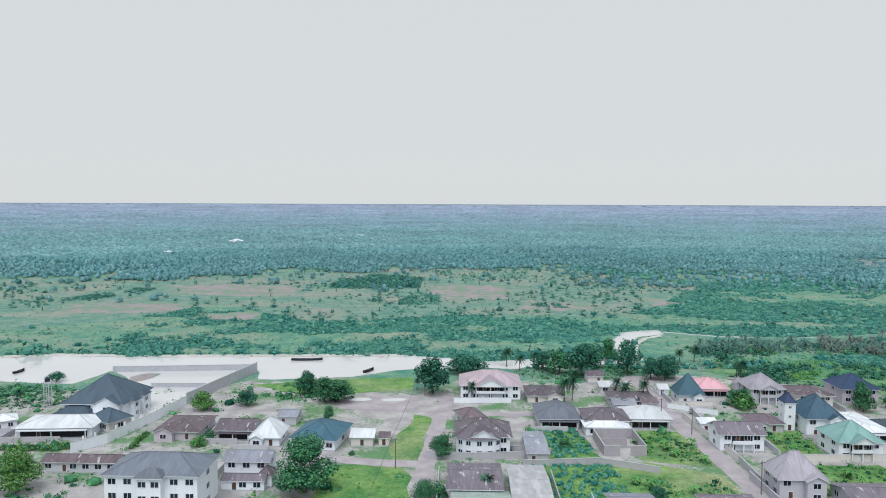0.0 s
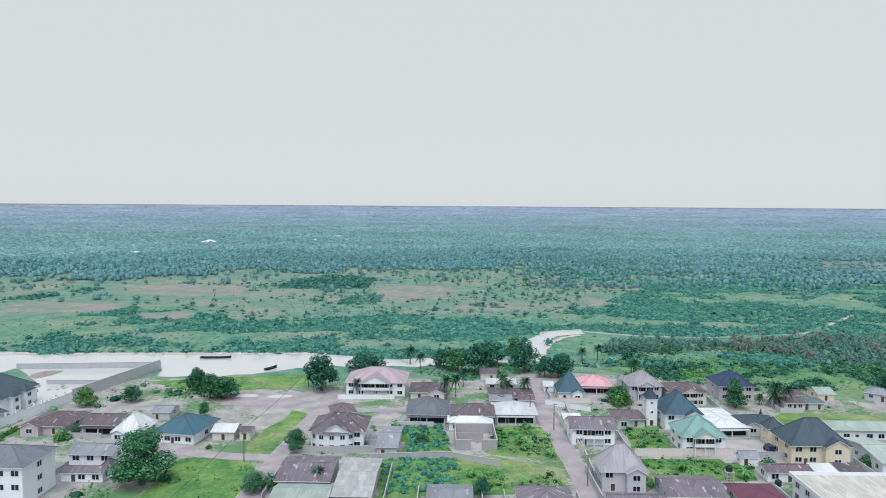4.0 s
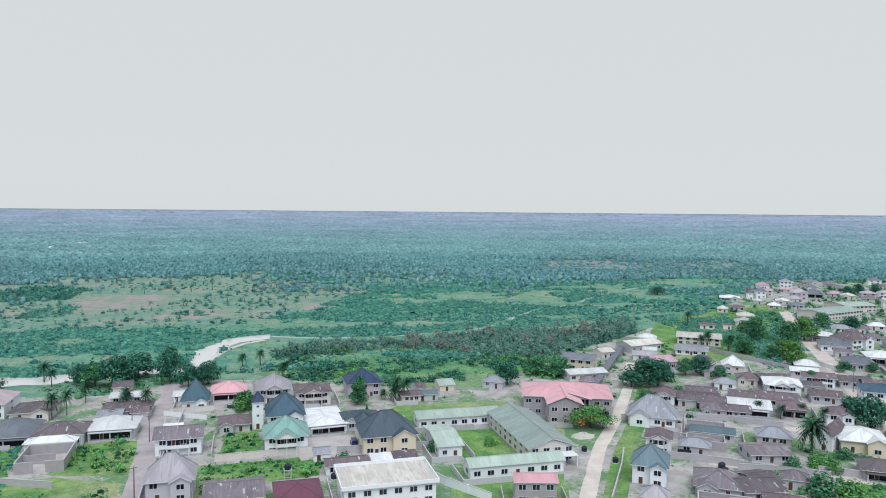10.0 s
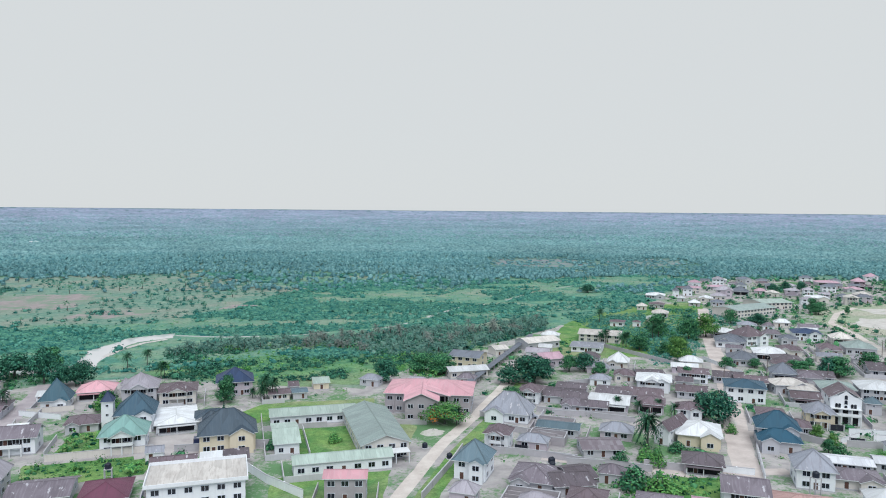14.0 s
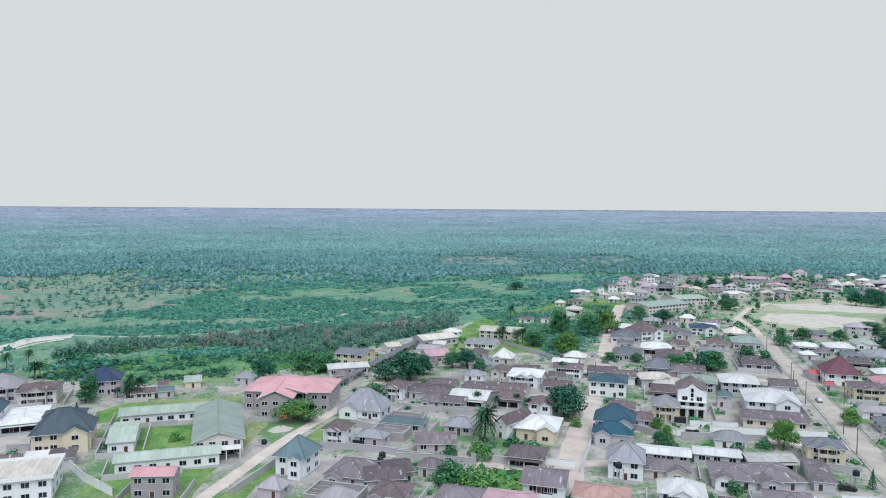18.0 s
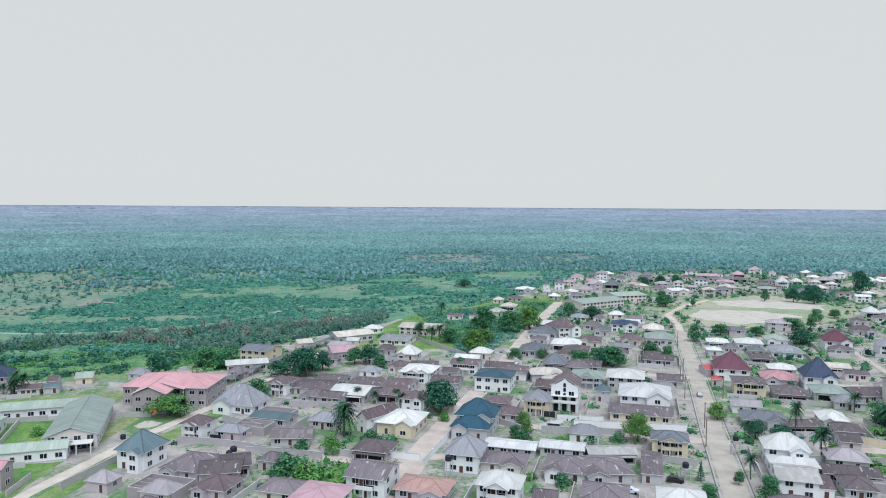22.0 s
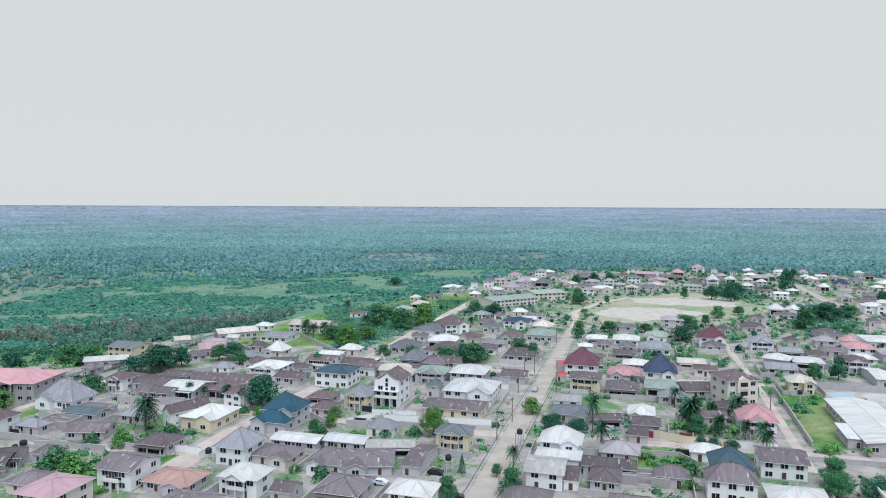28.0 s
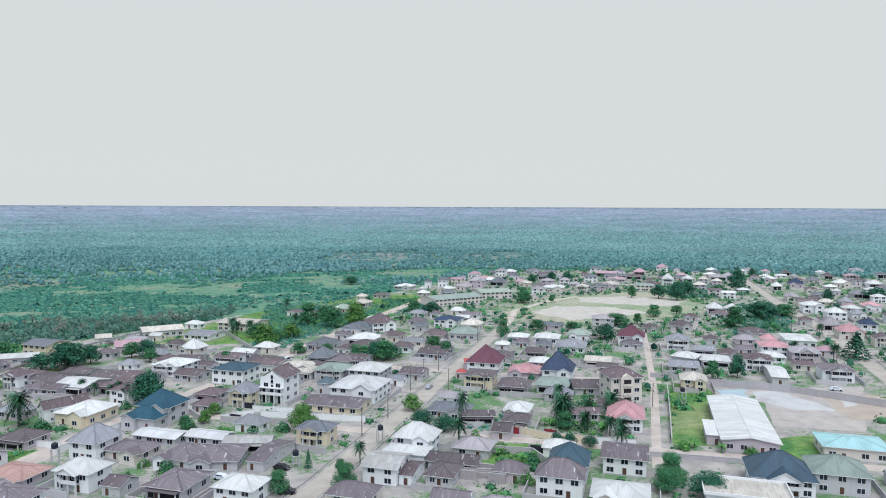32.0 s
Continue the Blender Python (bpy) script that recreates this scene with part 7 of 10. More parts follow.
def off_line(x, y, line, far):
    near = np.zeros(len(x), bool)
    for (ax, ay), (bx, by) in zip(line, line[1:]):
        d2 = (bx - ax) ** 2 + (by - ay) ** 2
        t = np.clip(((x - ax) * (bx - ax) + (y - ay) * (by - ay)) / d2, 0, 1)
        near |= np.hypot(x - ax - t * (bx - ax), y - ay - t * (by - ay)) < far
    return ~near


def tube(bm, pts, radii, sides=7):
    rings = []
    for i, (p, r) in enumerate(zip(pts, radii)):
        u = (Vector(pts[min(i + 1, len(pts) - 1)]) - Vector(pts[max(i - 1, 0)])).normalized()
        s = u.cross(Vector((0.3, 0.9, 0.1))).normalized()
        t = u.cross(s)
        rings.append([bm.verts.new(Vector(p) + (s * math.cos(k * 2 * math.pi / sides) + t * math.sin(k * 2 * math.pi / sides)) * r) for k in range(sides)])
    for a, b in zip(rings, rings[1:]):
        for k in range(sides):
            bm.faces.new((a[k], a[(k + 1) % sides], b[(k + 1) % sides], b[k]))


def broadleaf(seed, spread, material, fine=0.65):
    """Meshes of a tree one metre high: a forked trunk, and a crown of lobes of leaf clumps."""
    rnd = random.Random(seed)
    bm = bmesh.new()
    fork = (rnd.uniform(-0.03, 0.03), rnd.uniform(-0.03, 0.03), 0.26)
    tube(bm, [(0, 0, -0.03), (0.01, 0, 0.12), fork], [0.045, 0.033, 0.028])
    lobes = [(0, 0, 0.76, 0.24), (0, 0, 0.5, 0.26)]
    for i in range(8):
        a = i * 0.785 + rnd.uniform(-0.3, 0.3)
        far = spread * rnd.uniform(0.5, 0.74)
        lobes.append((far * math.cos(a), far * math.sin(a), rnd.uniform(0.27, 0.6), rnd.uniform(0.18, 0.25)))
    for i in range(5):
        a = i * 1.257 + rnd.uniform(-0.3, 0.3)
        far = spread * rnd.uniform(0.2, 0.45)
        lobes.append((far * math.cos(a), far * math.sin(a), rnd.uniform(0.62, 0.82), rnd.uniform(0.16, 0.22)))
    for x, y, z, r in lobes[1:7]:
        tube(bm, [fork, (x * 0.5, y * 0.5, (fork[2] + z) / 2), (x, y, z)], [0.02, 0.012, 0.006], 5)
    trunk = bpy.data.meshes.new("trunk")
    bm.to_mesh(trunk)
    bm.free()
    trunk.materials.append(M_BARK)
    parts = []
    for x, y, z, r in lobes:
        k = int(210 * fine * (r / 0.2) ** 2)
        d = rng.normal(0, 1, (k, 3))
        d /= np.linalg.norm(d, axis=1, keepdims=True)
        rad = r * rng.uniform(0.7, 1.1, (k, 1))
        parts.append(leaf_quads(np.array([x, y, z]) + d * rad * (1.05 * spread / 0.5, 1.05 * spread / 0.5, 0.8), d + (0, 0, 0.4), np.full(k, 0.027 / math.sqrt(fine))))
    c = np.concatenate(parts)
    crown = fill_mesh("crown", c, np.arange(len(c)).reshape(-1, 4), material)
    return trunk, crown


def palm(seed, material, fronds=18, trunk_share=0.68, steps=12, hang=-0.75):
    """Meshes of a palm one metre high: a ringed trunk and arching feathered fronds."""
    rnd = random.Random(seed)
    bm = bmesh.new()
    lean = rnd.uniform(-0.05, 0.05)
    tube(bm, [(lean * (k / 6) ** 2, 0, -0.03 + (trunk_share + 0.03) * k / 6) for k in range(7)], [0.03, 0.022, 0.02, 0.019, 0.018, 0.018, 0.022])
    trunk = bpy.data.meshes.new("trunk")
    bm.to_mesh(trunk)
    bm.free()
    trunk.materials.append(M_BARK)
    corners = []
    for i in range(fronds):
        a = i * 2.4 + rnd.uniform(-0.2, 0.2)
        lift = hang + (1.55 - hang) * ((i + 0.5) / fronds)
        far = rnd.uniform(0.27, 0.35)
        rib = []
        for s in range(steps + 1):
            t = s / steps
            rr = far * t * (1 - 0.18 * max(0, lift) * t)
            z = trunk_share + far * (lift * t - (0.5 + 0.32 * abs(lift)) * t * t) + 0.02
            rib.append(Vector((lean + rr * math.cos(a), rr * math.sin(a), z)))
        side = Vector((-math.sin(a), math.cos(a), 0))
        for s in range(1, steps + 1):
            p, q = rib[s - 1], rib[s]
            wide = 0.055 * math.sin(math.pi * (0.14 + 0.8 * s / (steps + 1)))
            for sg in (-1, 1):
                tip = p.lerp(q, 1.15) + side * sg * wide + Vector((0, 0, -0.55 * wide))
                corners += [p, p.lerp(q, 0.72), tip, p.lerp(tip, 0.75) - (q - p) * 0.25]
    c = np.array([tuple(v) for v in corners])
    shade = c - (lean, 0, trunk_share - 0.12)
    shade /= np.linalg.norm(shade, axis=1, keepdims=True) + 1e-9
    crown = fill_mesh("crown", np.concatenate([c, shade], 1), np.arange(len(c)).reshape(-1, 4), material)
    return trunk, crown


def banana(seed):
    """Meshes of a banana plant one metre high: a soft stem and broad drooping leaves."""
    rnd = random.Random(seed)
    bm = bmesh.new()
    tube(bm, [(0, 0, -0.03), (0, 0, 0.25), (0.01, 0, 0.5)], [0.04, 0.035, 0.025])
    trunk = bpy.data.meshes.new("stem")
    bm.to_mesh(trunk)
    bm.free()
    trunk.materials.append(M_GARDEN)
    corners = []
    for i in range(9):
        a = i * 2.4 + rnd.uniform(-0.3, 0.3)
        lift, far = rnd.uniform(0.5, 1.3), rnd.uniform(0.4, 0.55)
        side = Vector((-math.sin(a), math.cos(a), 0))
        rib = [Vector((far * t * math.cos(a), far * t * math.sin(a), 0.5 + far * (lift * t - 1.1 * t * t))) for t in (0, 0.25, 0.5, 0.75, 1.0)]
        wide = [0.02, 0.09, 0.11, 0.09, 0.01]
        for s in range(4):
            for sg in (-1, 1):
                corners += [rib[s], rib[s + 1], rib[s + 1] + side * sg * wide[s + 1] - Vector((0, 0, 0.3 * wide[s + 1])), rib[s] + side * sg * wide[s] - Vector((0, 0, 0.3 * wide[s]))]
    c = np.array([tuple(v) for v in corners])
    return trunk, fill_mesh("foliage", c, np.arange(len(c)).reshape(-1, 4), M_GARDEN)


def bush(seed, material):
    """Meshes of a rounded garden bush one metre high."""
    bm = bmesh.new()
    for k in range(5):
        a = k * 1.257
        tube(bm, [(0, 0, -0.05), (0.15 * math.cos(a), 0.15 * math.sin(a), 0.3), (0.3 * math.cos(a), 0.3 * math.sin(a), 0.6)], [0.03, 0.02, 0.01], 5)
    trunk = bpy.data.meshes.new("stem")
    bm.to_mesh(trunk)
    bm.free()
    trunk.materials.append(M_BARK)
    pl = np.array([[0, 0, 0.25], [0.28, 0.1, 0.2], [-0.25, 0.15, 0.15], [0.05, -0.3, 0.15], [0.0, 0.05, 0.5]])
    c = clumps(pl, np.array([0.4, 0.3, 0.3, 0.3, 0.3]), np.array([0.5, 0.45, 0.4, 0.4, 0.5]), 130, np.full(5, 0.055))
    return trunk, fill_mesh("foliage", c, np.arange(len(c)).reshape(-1, 4), material)


def conifer(seed):
    bm = bmesh.new()
    tube(bm, [(0, 0, -0.03), (0, 0, 0.5), (0, 0, 0.95)], [0.03, 0.02, 0.006])
    trunk = bpy.data.meshes.new("trunk")
    bm.to_mesh(trunk)
    bm.free()
    trunk.materials.append(M_BARK)
    h = np.linspace(0.08, 0.98, 9)
    pl = np.stack([0 * h, 0 * h, h], 1)
    c = clumps(pl, 0.34 * (1.05 - h), np.full(9, 0.07), 90, np.full(9, 0.035))
    return trunk, fill_mesh("crown", c, np.arange(len(c)).reshape(-1, 4), M_LEAFDARK)


PLANTS = {
    "tree": [broadleaf(1, 0.5, M_LEAF), broadleaf(2, 0.56, M_LEAF), broadleaf(3, 0.44, M_LEAF)],
    "dark_tree": [broadleaf(4, 0.52, M_LEAFDARK), broadleaf(5, 0.46, M_LEAFDARK)],
    "light_tree": [broadleaf(19, 0.5, M_LEAFLIGHT)],
    "palm_tree": [palm(6, M_PALM, 40), palm(7, M_PALM, 44, 0.74)],
    "oil_palm": [palm(8, M_PALM, 60, 0.6, 9, -1.2), palm(9, M_PALM, 56, 0.64, 9, -1.1)],
    "raffia_palm": [palm(10, M_RAFFIA, 18, 0.3), palm(11, M_RAFFIA, 16, 0.42)],
    "banana_plant": [banana(12), banana(13)],
    "bush": [bush(14, M_GARDEN), bush(15, M_LEAF)],
    "conifer": [conifer(16)],
    "flame_tree": [broadleaf(17, 0.72, M_GARDEN)],
}
NEAR_TREES = {"tree": [broadleaf(1, 0.5, M_LEAF, 1.9), broadleaf(2, 0.56, M_LEAF, 1.9)], "dark_tree": [broadleaf(4, 0.52, M_LEAFDARK, 1.9)], "light_tree": [broadleaf(18, 0.5, M_LEAFLIGHT, 1.9)]}
PLANT_WORDS = {
    "tree": ("leafy green broadleaf tree with a rounded crown", "tree"), "dark_tree": ("dense dark green broadleaf tree", "tree"), "light_tree": ("tree with light yellow-green leaves", "tree"),
    "palm_tree": ("tall coconut palm with feathery fronds", "palm tree"), "oil_palm": ("oil palm with a full head of drooping fronds", "palm tree"),
    "raffia_palm": ("dull grey-green raffia palm at the marsh edge", "palm tree"), "banana_plant": ("banana plant with broad bright leaves", "banana plant"),
    "bush": ("rounded bright green garden bush", "bush"), "conifer": ("dark conical ornamental conifer", "tree"),
    "flame_tree": ("spreading flame tree with orange and yellow blossom", "tree"),
}
PLANT_COUNT = [0]
petals = clumps(np.array([[0.3, 0.1, 0.5], [-0.3, 0.2, 0.45], [0.1, -0.35, 0.4], [-0.2, -0.25, 0.5], [0.45, -0.2, 0.35], [-0.5, 0.0, 0.32], [0.1, 0.4, 0.42]]), np.full(7, 0.2), np.full(7, 0.2), 40, np.full(7, 0.035))
BLOSSOM = fill_mesh("blossom", petals, np.arange(len(petals)).reshape(-1, 4), M_FLOWER)


def plant(kind, x, y, high, wide=1.0):
    """One plant with its trunk and crown; wide stretches the crown sideways."""
    n = PLANT_COUNT[0]
    PLANT_COUNT[0] += 1
    kinds = NEAR_TREES[kind] if kind in NEAR_TREES and math.hypot(x - max(0, min(312, x)), y + 0.3 * max(0, min(312, x))) < 215 else PLANTS[kind]
    trunk, crown = kinds[n % len(kinds)]
    root = tagged(new(kind), *PLANT_WORDS[kind], group="plants of the town")
    s = high
    if "palm" in kind:
        wide = min(wide, 1.1)
    root.matrix_basis = pose(x, y, 0.02, 0, 0, (n * 137) % 360) @ Matrix.Diagonal((s * wide, s * wide, s, 1))
    for me in (trunk, crown):
        ob = new(me.name.split(".")[0], me)
        ob.parent = root
    if kind == "flame_tree":
        ob = new("blossom", BLOSSOM)
        ob.parent = root
    return root


plant("tree", -33.5, 167.6, 14.5, 1.12)
plant("dark_tree", -3.5, 256.9, 14.8, 0.93)
plant("dark_tree", 12.7, 282.7, 8.6, 1.39)
plant("light_tree", -103.5, 166.9, 12.0, 0.95)
plant("light_tree", -81.3, 235.1, 7.1, 1.1)
plant("dark_tree", -68.3, 241.4, 5.9, 1.31)
plant("dark_tree", -152.1, 272.9, 4.2, 1.56)
plant("bush", -25.4, 193.6, 1.3, 1.46)
plant("tree", 0.4, 190.8, 7.1, 0.73)
plant("bush", -0.7, 164.6, 4.4, 1.09)
plant("tree", -36.8, 223.9, 5.4, 0.60)
plant("tree", -50.5, 254.7, 8.3, 0.85)
plant("tree", -41.8, 245.9, 9.3, 0.95)
plant("tree", -37.2, 248.9, 6.8, 1.01)
plant("dark_tree", 76.7, 287.4, 15.6, 0.70)
plant("dark_tree", 63.2, 301.4, 11.4, 1.36)
plant("dark_tree", 91.4, 282.0, 10.0, 1.08)
plant("tree", 48.8, 289.0, 9.9, 1.21)
plant("dark_tree", 42.7, 295.8, 8.3, 1.11)
plant("palm_tree", -9.6, 263.1, 4.9, 1.77)
plant("palm_tree", 10.7, 249.5, 7.6, 0.93)
plant("palm_tree", 19.2, 254.1, 7.3, 0.98)
plant("palm_tree", 50.1, 264.0, 8.6, 0.88)
plant("palm_tree", 40.1, 303.1, 6.7, 1.28)
plant("palm_tree", 64.4, 256.3, 7.8, 1.11)
plant("palm_tree", 71.9, 247.4, 8.7, 0.97)
plant("tree", 105.5, 242.3, 6.7, 1.08)
plant("palm_tree", 120.7, 280.6, 8.3, 1.22)
plant("bush", -71.0, 200.1, 3.9, 1.21)
plant("bush", -69.4, 205.0, 3.7, 1.17)
plant("oil_palm", 10.6, 165.3, 7.0, 1.11)
plant("bush", 18.2, 196.3, 3.0, 1.30)
plant("palm_tree", -149.2, 242.4, 6.0, 1.56)
plant("tree", 144.5, 236.7, 8.7, 0.81)
plant("oil_palm", 158.8, 237.8, 8.0, 1.90)
plant("dark_tree", 208.4, 250.3, 10.7, 1.01)
plant("tree", 235.5, 258.0, 8.8, 1.37)
plant("conifer", 144.1, 216.9, 5.2, 0.93)
plant("conifer", 131.9, 214.9, 3.3, 1.07)
plant("bush", 157.0, 181.8, 3.6, 1.17)
plant("bush", 175.4, 182.6, 3.2, 1.37)
plant("tree", -0.6, 193.8, 5.7, 1.01)
plant("tree", 35.4, 199.8, 2.6, 1.90)
plant("oil_palm", 154.7, 240.8, 4.9, 1.90)
plant("tree", 105.0, 247.4, 4.8, 1.61)
plant("dark_tree", -49.8, 255.2, 9.6, 0.83)
plant("tree", -37.1, 245.8, 8.5, 1.31)
plant("tree", -4.2, 162.7, 5.3, 1.11)
plant("dark_tree", 51.0, 160.7, 4.9, 0.86)
plant("tree", 130.7, 173.1, 2.9, 1.25)
plant("tree", 128.5, 157.2, 4.0, 0.96)
plant("tree", 74.9, 313.2, 10.4, 0.93)
plant("dark_tree", 57.8, 285.6, 13.9, 1.03)
plant("dark_tree", 84.2, 279.8, 9.8, 0.92)
plant("palm_tree", 65.8, 247.5, 8.6, 1.28)
plant("palm_tree", 43.3, 244.9, 9.9, 0.86)
plant("palm_tree", 28.0, 301.9, 9.4, 1.11)
plant("dark_tree", 8.2, 292.0, 8.0, 1.89)
plant("flame_tree", 213.2, 190.0, 7.8, 1.3)
plant("oil_palm", 216.5, 187.5, 7.6, 1.1)
plant("palm_tree", 216.5, 195.5, 5.1, 1.90)
plant("dark_tree", 265.5, 230.2, 12.6, 1.13)
plant("dark_tree", 296.9, 244.7, 9.1, 1.11)
plant("tree", 233.5, 256.6, 7.7, 1.08)
plant("palm_tree", 338.7, 278.9, 10.9, 1.14)
plant("palm_tree", 337.3, 293.4, 9.9, 1.30)
plant("dark_tree", 299.9, 162.2, 12.3, 0.98)
plant("oil_palm", 263.4, 149.2, 13.6, 1.08)
plant("palm_tree", 287.9, 169.5, 7.8, 0.90)
plant("palm_tree", 289.6, 180.5, 5.5, 1.11)
plant("tree", 390.9, 217.1, 5.1, 1.14)
plant("dark_tree", 399.9, 207.9, 6.9, 1.88)
plant("tree", 363.4, 232.7, 5.0, 1.71)
plant("tree", 376.0, 229.2, 4.5, 1.29)
plant("bush", 257.3, 141.1, 4.4, 1.33)
plant("bush", 242.2, 124.7, 6.3, 1.42)
plant("bush", 246.8, 119.6, 5.5, 1.43)
plant("tree", 298.2, 234.2, 6.5, 1.16)
plant("tree", 380.7, 308.3, 14.0, 0.81)
plant("palm_tree", 372.2, 301.7, 9.2, 1.03)
plant("palm_tree", 338.3, 299.1, 7.8, 1.39)
plant("palm_tree", 346.1, 287.5, 8.9, 1.19)
plant("tree", 392.1, 296.4, 12.9, 0.99)
plant("light_tree", 350.1, 248.6, 13.3, 0.89)
plant("tree", 356.3, 266.9, 6.2, 1.67)
plant("light_tree", 407.4, 301.1, 14.4, 1.00)
plant("bush", 298.2, 154.2, 3.5, 1.18)
plant("bush", 293.4, 158.7, 3.5, 1.11)
plant("light_tree", 346.0, 115.0, 9.6, 0.95)
plant("tree", 312.2, 129.8, 4.6, 1.03)
plant("light_tree", 317.9, 133.4, 4.7, 0.9)
plant("bush", 332.4, 119.9, 3.4, 1.85)
plant("bush", 322.8, 120.7, 2.7, 1.78)
plant("bush", 340.5, 117.0, 3.4, 1.48)
plant("tree", 290.1, 246.2, 7.9, 0.97)
plant("bush", 269.4, 221.3, 2.8, 1.90)
plant("tree", 397.1, 202.8, 9.6, 1.11)
plant("tree", 424.0, 211.7, 8.3, 1.04)
plant("tree", 398.8, 220.5, 5.2, 1.08)
plant("dark_tree", 300.2, 170.5, 9.9, 0.99)
plant("light_tree", 321.2, 142.8, 4.2, 1.1)
plant("bush", 313.5, 126.7, 4.4, 1.07)
plant("bush", 331.5, 122.9, 2.7, 1.78)
plant("bush", 307.5, 93.6, 3.3, 1.52)
plant("bush", 301.6, 99.8, 2.3, 1.56)
plant("palm_tree", 355.7, 80.0, 7.6, 0.93)
plant("tree", 348.5, 66.6, 6.9, 0.96)
plant("palm_tree", 385.9, 84.7, 9.8, 1.01)
plant("bush", 391.4, 85.2, 4.5, 1.07)
plant("palm_tree", 435.4, 114.3, 7.9, 1.59)
plant("oil_palm", 425.9, 94.5, 12.5, 1.20)
plant("oil_palm", 443.8, 94.2, 10.9, 1.89)
plant("palm_tree", 443.5, 91.2, 7.6, 1.27)
plant("palm_tree", 431.5, 70.6, 8.9, 0.99)
plant("dark_tree", 411.4, 73.0, 6.0, 0.73)
plant("dark_tree", 415.2, 72.6, 5.3, 0.83)
plant("dark_tree", 422.0, 72.5, 3.5, 1.30)
plant("light_tree", 385.0, 124.5, 6.2, 1.05)
plant("palm_tree", 380.6, 108.0, 5.7, 1.11)
plant("palm_tree", 393.2, 100.5, 13.1, 0.60)
plant("bush", 396.3, 78.5, 2.7, 1.90)
plant("bush", 398.4, 62.3, 4.3, 1.33)
plant("bush", 392.0, 55.0, 3.3, 1.50)
plant("dark_tree", 381.7, 104.7, 6.6, 1.05)
plant("dark_tree", 387.3, 99.8, 5.6, 1.22)
plant("tree", 349.9, 78.0, 3.9, 0.65)
plant("dark_tree", 520.9, 214.5, 8.4, 1.60)
plant("tree", 552.0, 249.2, 7.5, 1.90)
plant("tree", 566.1, 248.4, 6.9, 0.90)
plant("tree", 473.6, 239.5, 9.8, 0.75)
plant("tree", 498.9, 248.4, 6.9, 1.13)
plant("tree", 517.9, 241.7, 5.3, 1.72)
plant("tree", 592.5, 268.0, 8.2, 1.13)
plant("tree", 613.9, 272.7, 6.4, 1.08)
plant("dark_tree", 659.2, 328.4, 14.6, 0.89)
plant("dark_tree", 652.3, 340.7, 11.8, 0.97)
plant("tree", 543.5, 352.1, 9.6, 1.17)
plant("tree", 562.2, 345.7, 6.6, 0.65)
plant("tree", 636.5, 352.9, 9.8, 0.65)
plant("dark_tree", 740.5, 354.6, 22.1, 0.60)
plant("tree", 427.0, 203.7, 7.4, 0.96)
plant("dark_tree", 393.0, 205.7, 9.3, 0.86)
plant("tree", 387.4, 217.9, 5.5, 1.13)
plant("tree", 329.4, 216.5, 6.6, 0.90)
plant("dark_tree", 265.2, 239.4, 10.7, 1.32)
plant("dark_tree", 274.2, 238.5, 9.2, 1.01)
plant("dark_tree", 255.9, 233.9, 7.2, 1.54)
plant("tree", 227.6, 264.6, 8.6, 1.50)
plant("tree", 243.2, 203.1, 7.6, 1.08)
plant("bush", 248.9, 141.0, 4.0, 1.33)
plant("bush", 257.1, 135.4, 5.8, 0.78)
plant("bush", 270.4, 144.2, 3.4, 1.76)
plant("palm_tree", 281.4, 181.1, 5.8, 1.11)
plant("palm_tree", 276.9, 186.8, 5.9, 1.11)
plant("conifer", 342.5, 83.5, 5.1, 0.73)
plant("bush", 298.3, 91.5, 2.3, 0.89)
plant("tree", 332.9, 69.6, 5.9, 1.00)
plant("bush", 267.0, 102.9, 2.5, 1.90)
plant("dark_tree", 429.3, 31.8, 6.6, 1.36)
plant("dark_tree", 523.5, 122.9, 10.9, 0.63)
plant("conifer", 603.5, 134.2, 11.7, 1.90)
plant("tree", 512.3, 124.9, 8.1, 0.91)
plant("bush", 446.5, 61.9, 2.7, 1.90)
plant("bush", 458.8, 57.5, 1.8, 1.90)
plant("bush", 461.5, 51.6, 2.3, 1.79)
plant("palm_tree", 428.3, 66.0, 8.2, 1.16)
plant("dark_tree", 429.6, 99.6, 6.8, 0.95)
plant("oil_palm", 438.4, 99.8, 7.0, 1.90)
plant("tree", 612.3, 219.7, 13.0, 1.01)
plant("dark_tree", 652.2, 238.5, 12.2, 1.67)
plant("tree", 675.0, 242.6, 8.4, 1.90)
plant("dark_tree", 675.7, 347.4, 12.2, 1.07)
plant("dark_tree", 695.5, 359.5, 10.1, 1.17)
plant("dark_tree", 830.3, 430.9, 12.5, 0.67)
plant("dark_tree", 759.8, 284.3, 10.0, 0.83)
plant("palm_tree", 581.3, 148.6, 7.7, 1.11)
plant("palm_tree", 588.4, 133.3, 9.2, 1.11)
plant("palm_tree", 629.2, 176.8, 8.9, 0.89)
plant("dark_tree", 809.1, 284.2, 9.6, 1.85)
plant("tree", 718.3, 351.8, 7.7, 1.90)
plant("dark_tree", 606.6, 459.9, 10.2, 0.88)
plant("dark_tree", 634.5, 475.4, 10.1, 0.93)
plant("dark_tree", 648.6, 470.6, 10.1, 0.93)
plant("tree", 547.6, 361.6, 11.0, 0.77)
plant("tree", 454.3, 335.9, 9.7, 0.90)
plant("dark_tree", 462.0, 320.6, 9.4, 1.33)
plant("palm_tree", 408.7, 305.0, 8.7, 0.89)
plant("palm_tree", 430.7, 287.0, 6.8, 1.11)
plant("tree", 394.8, 332.1, 7.4, 1.50)
plant("light_tree", 365.4, 273.1, 7.9, 1.33)
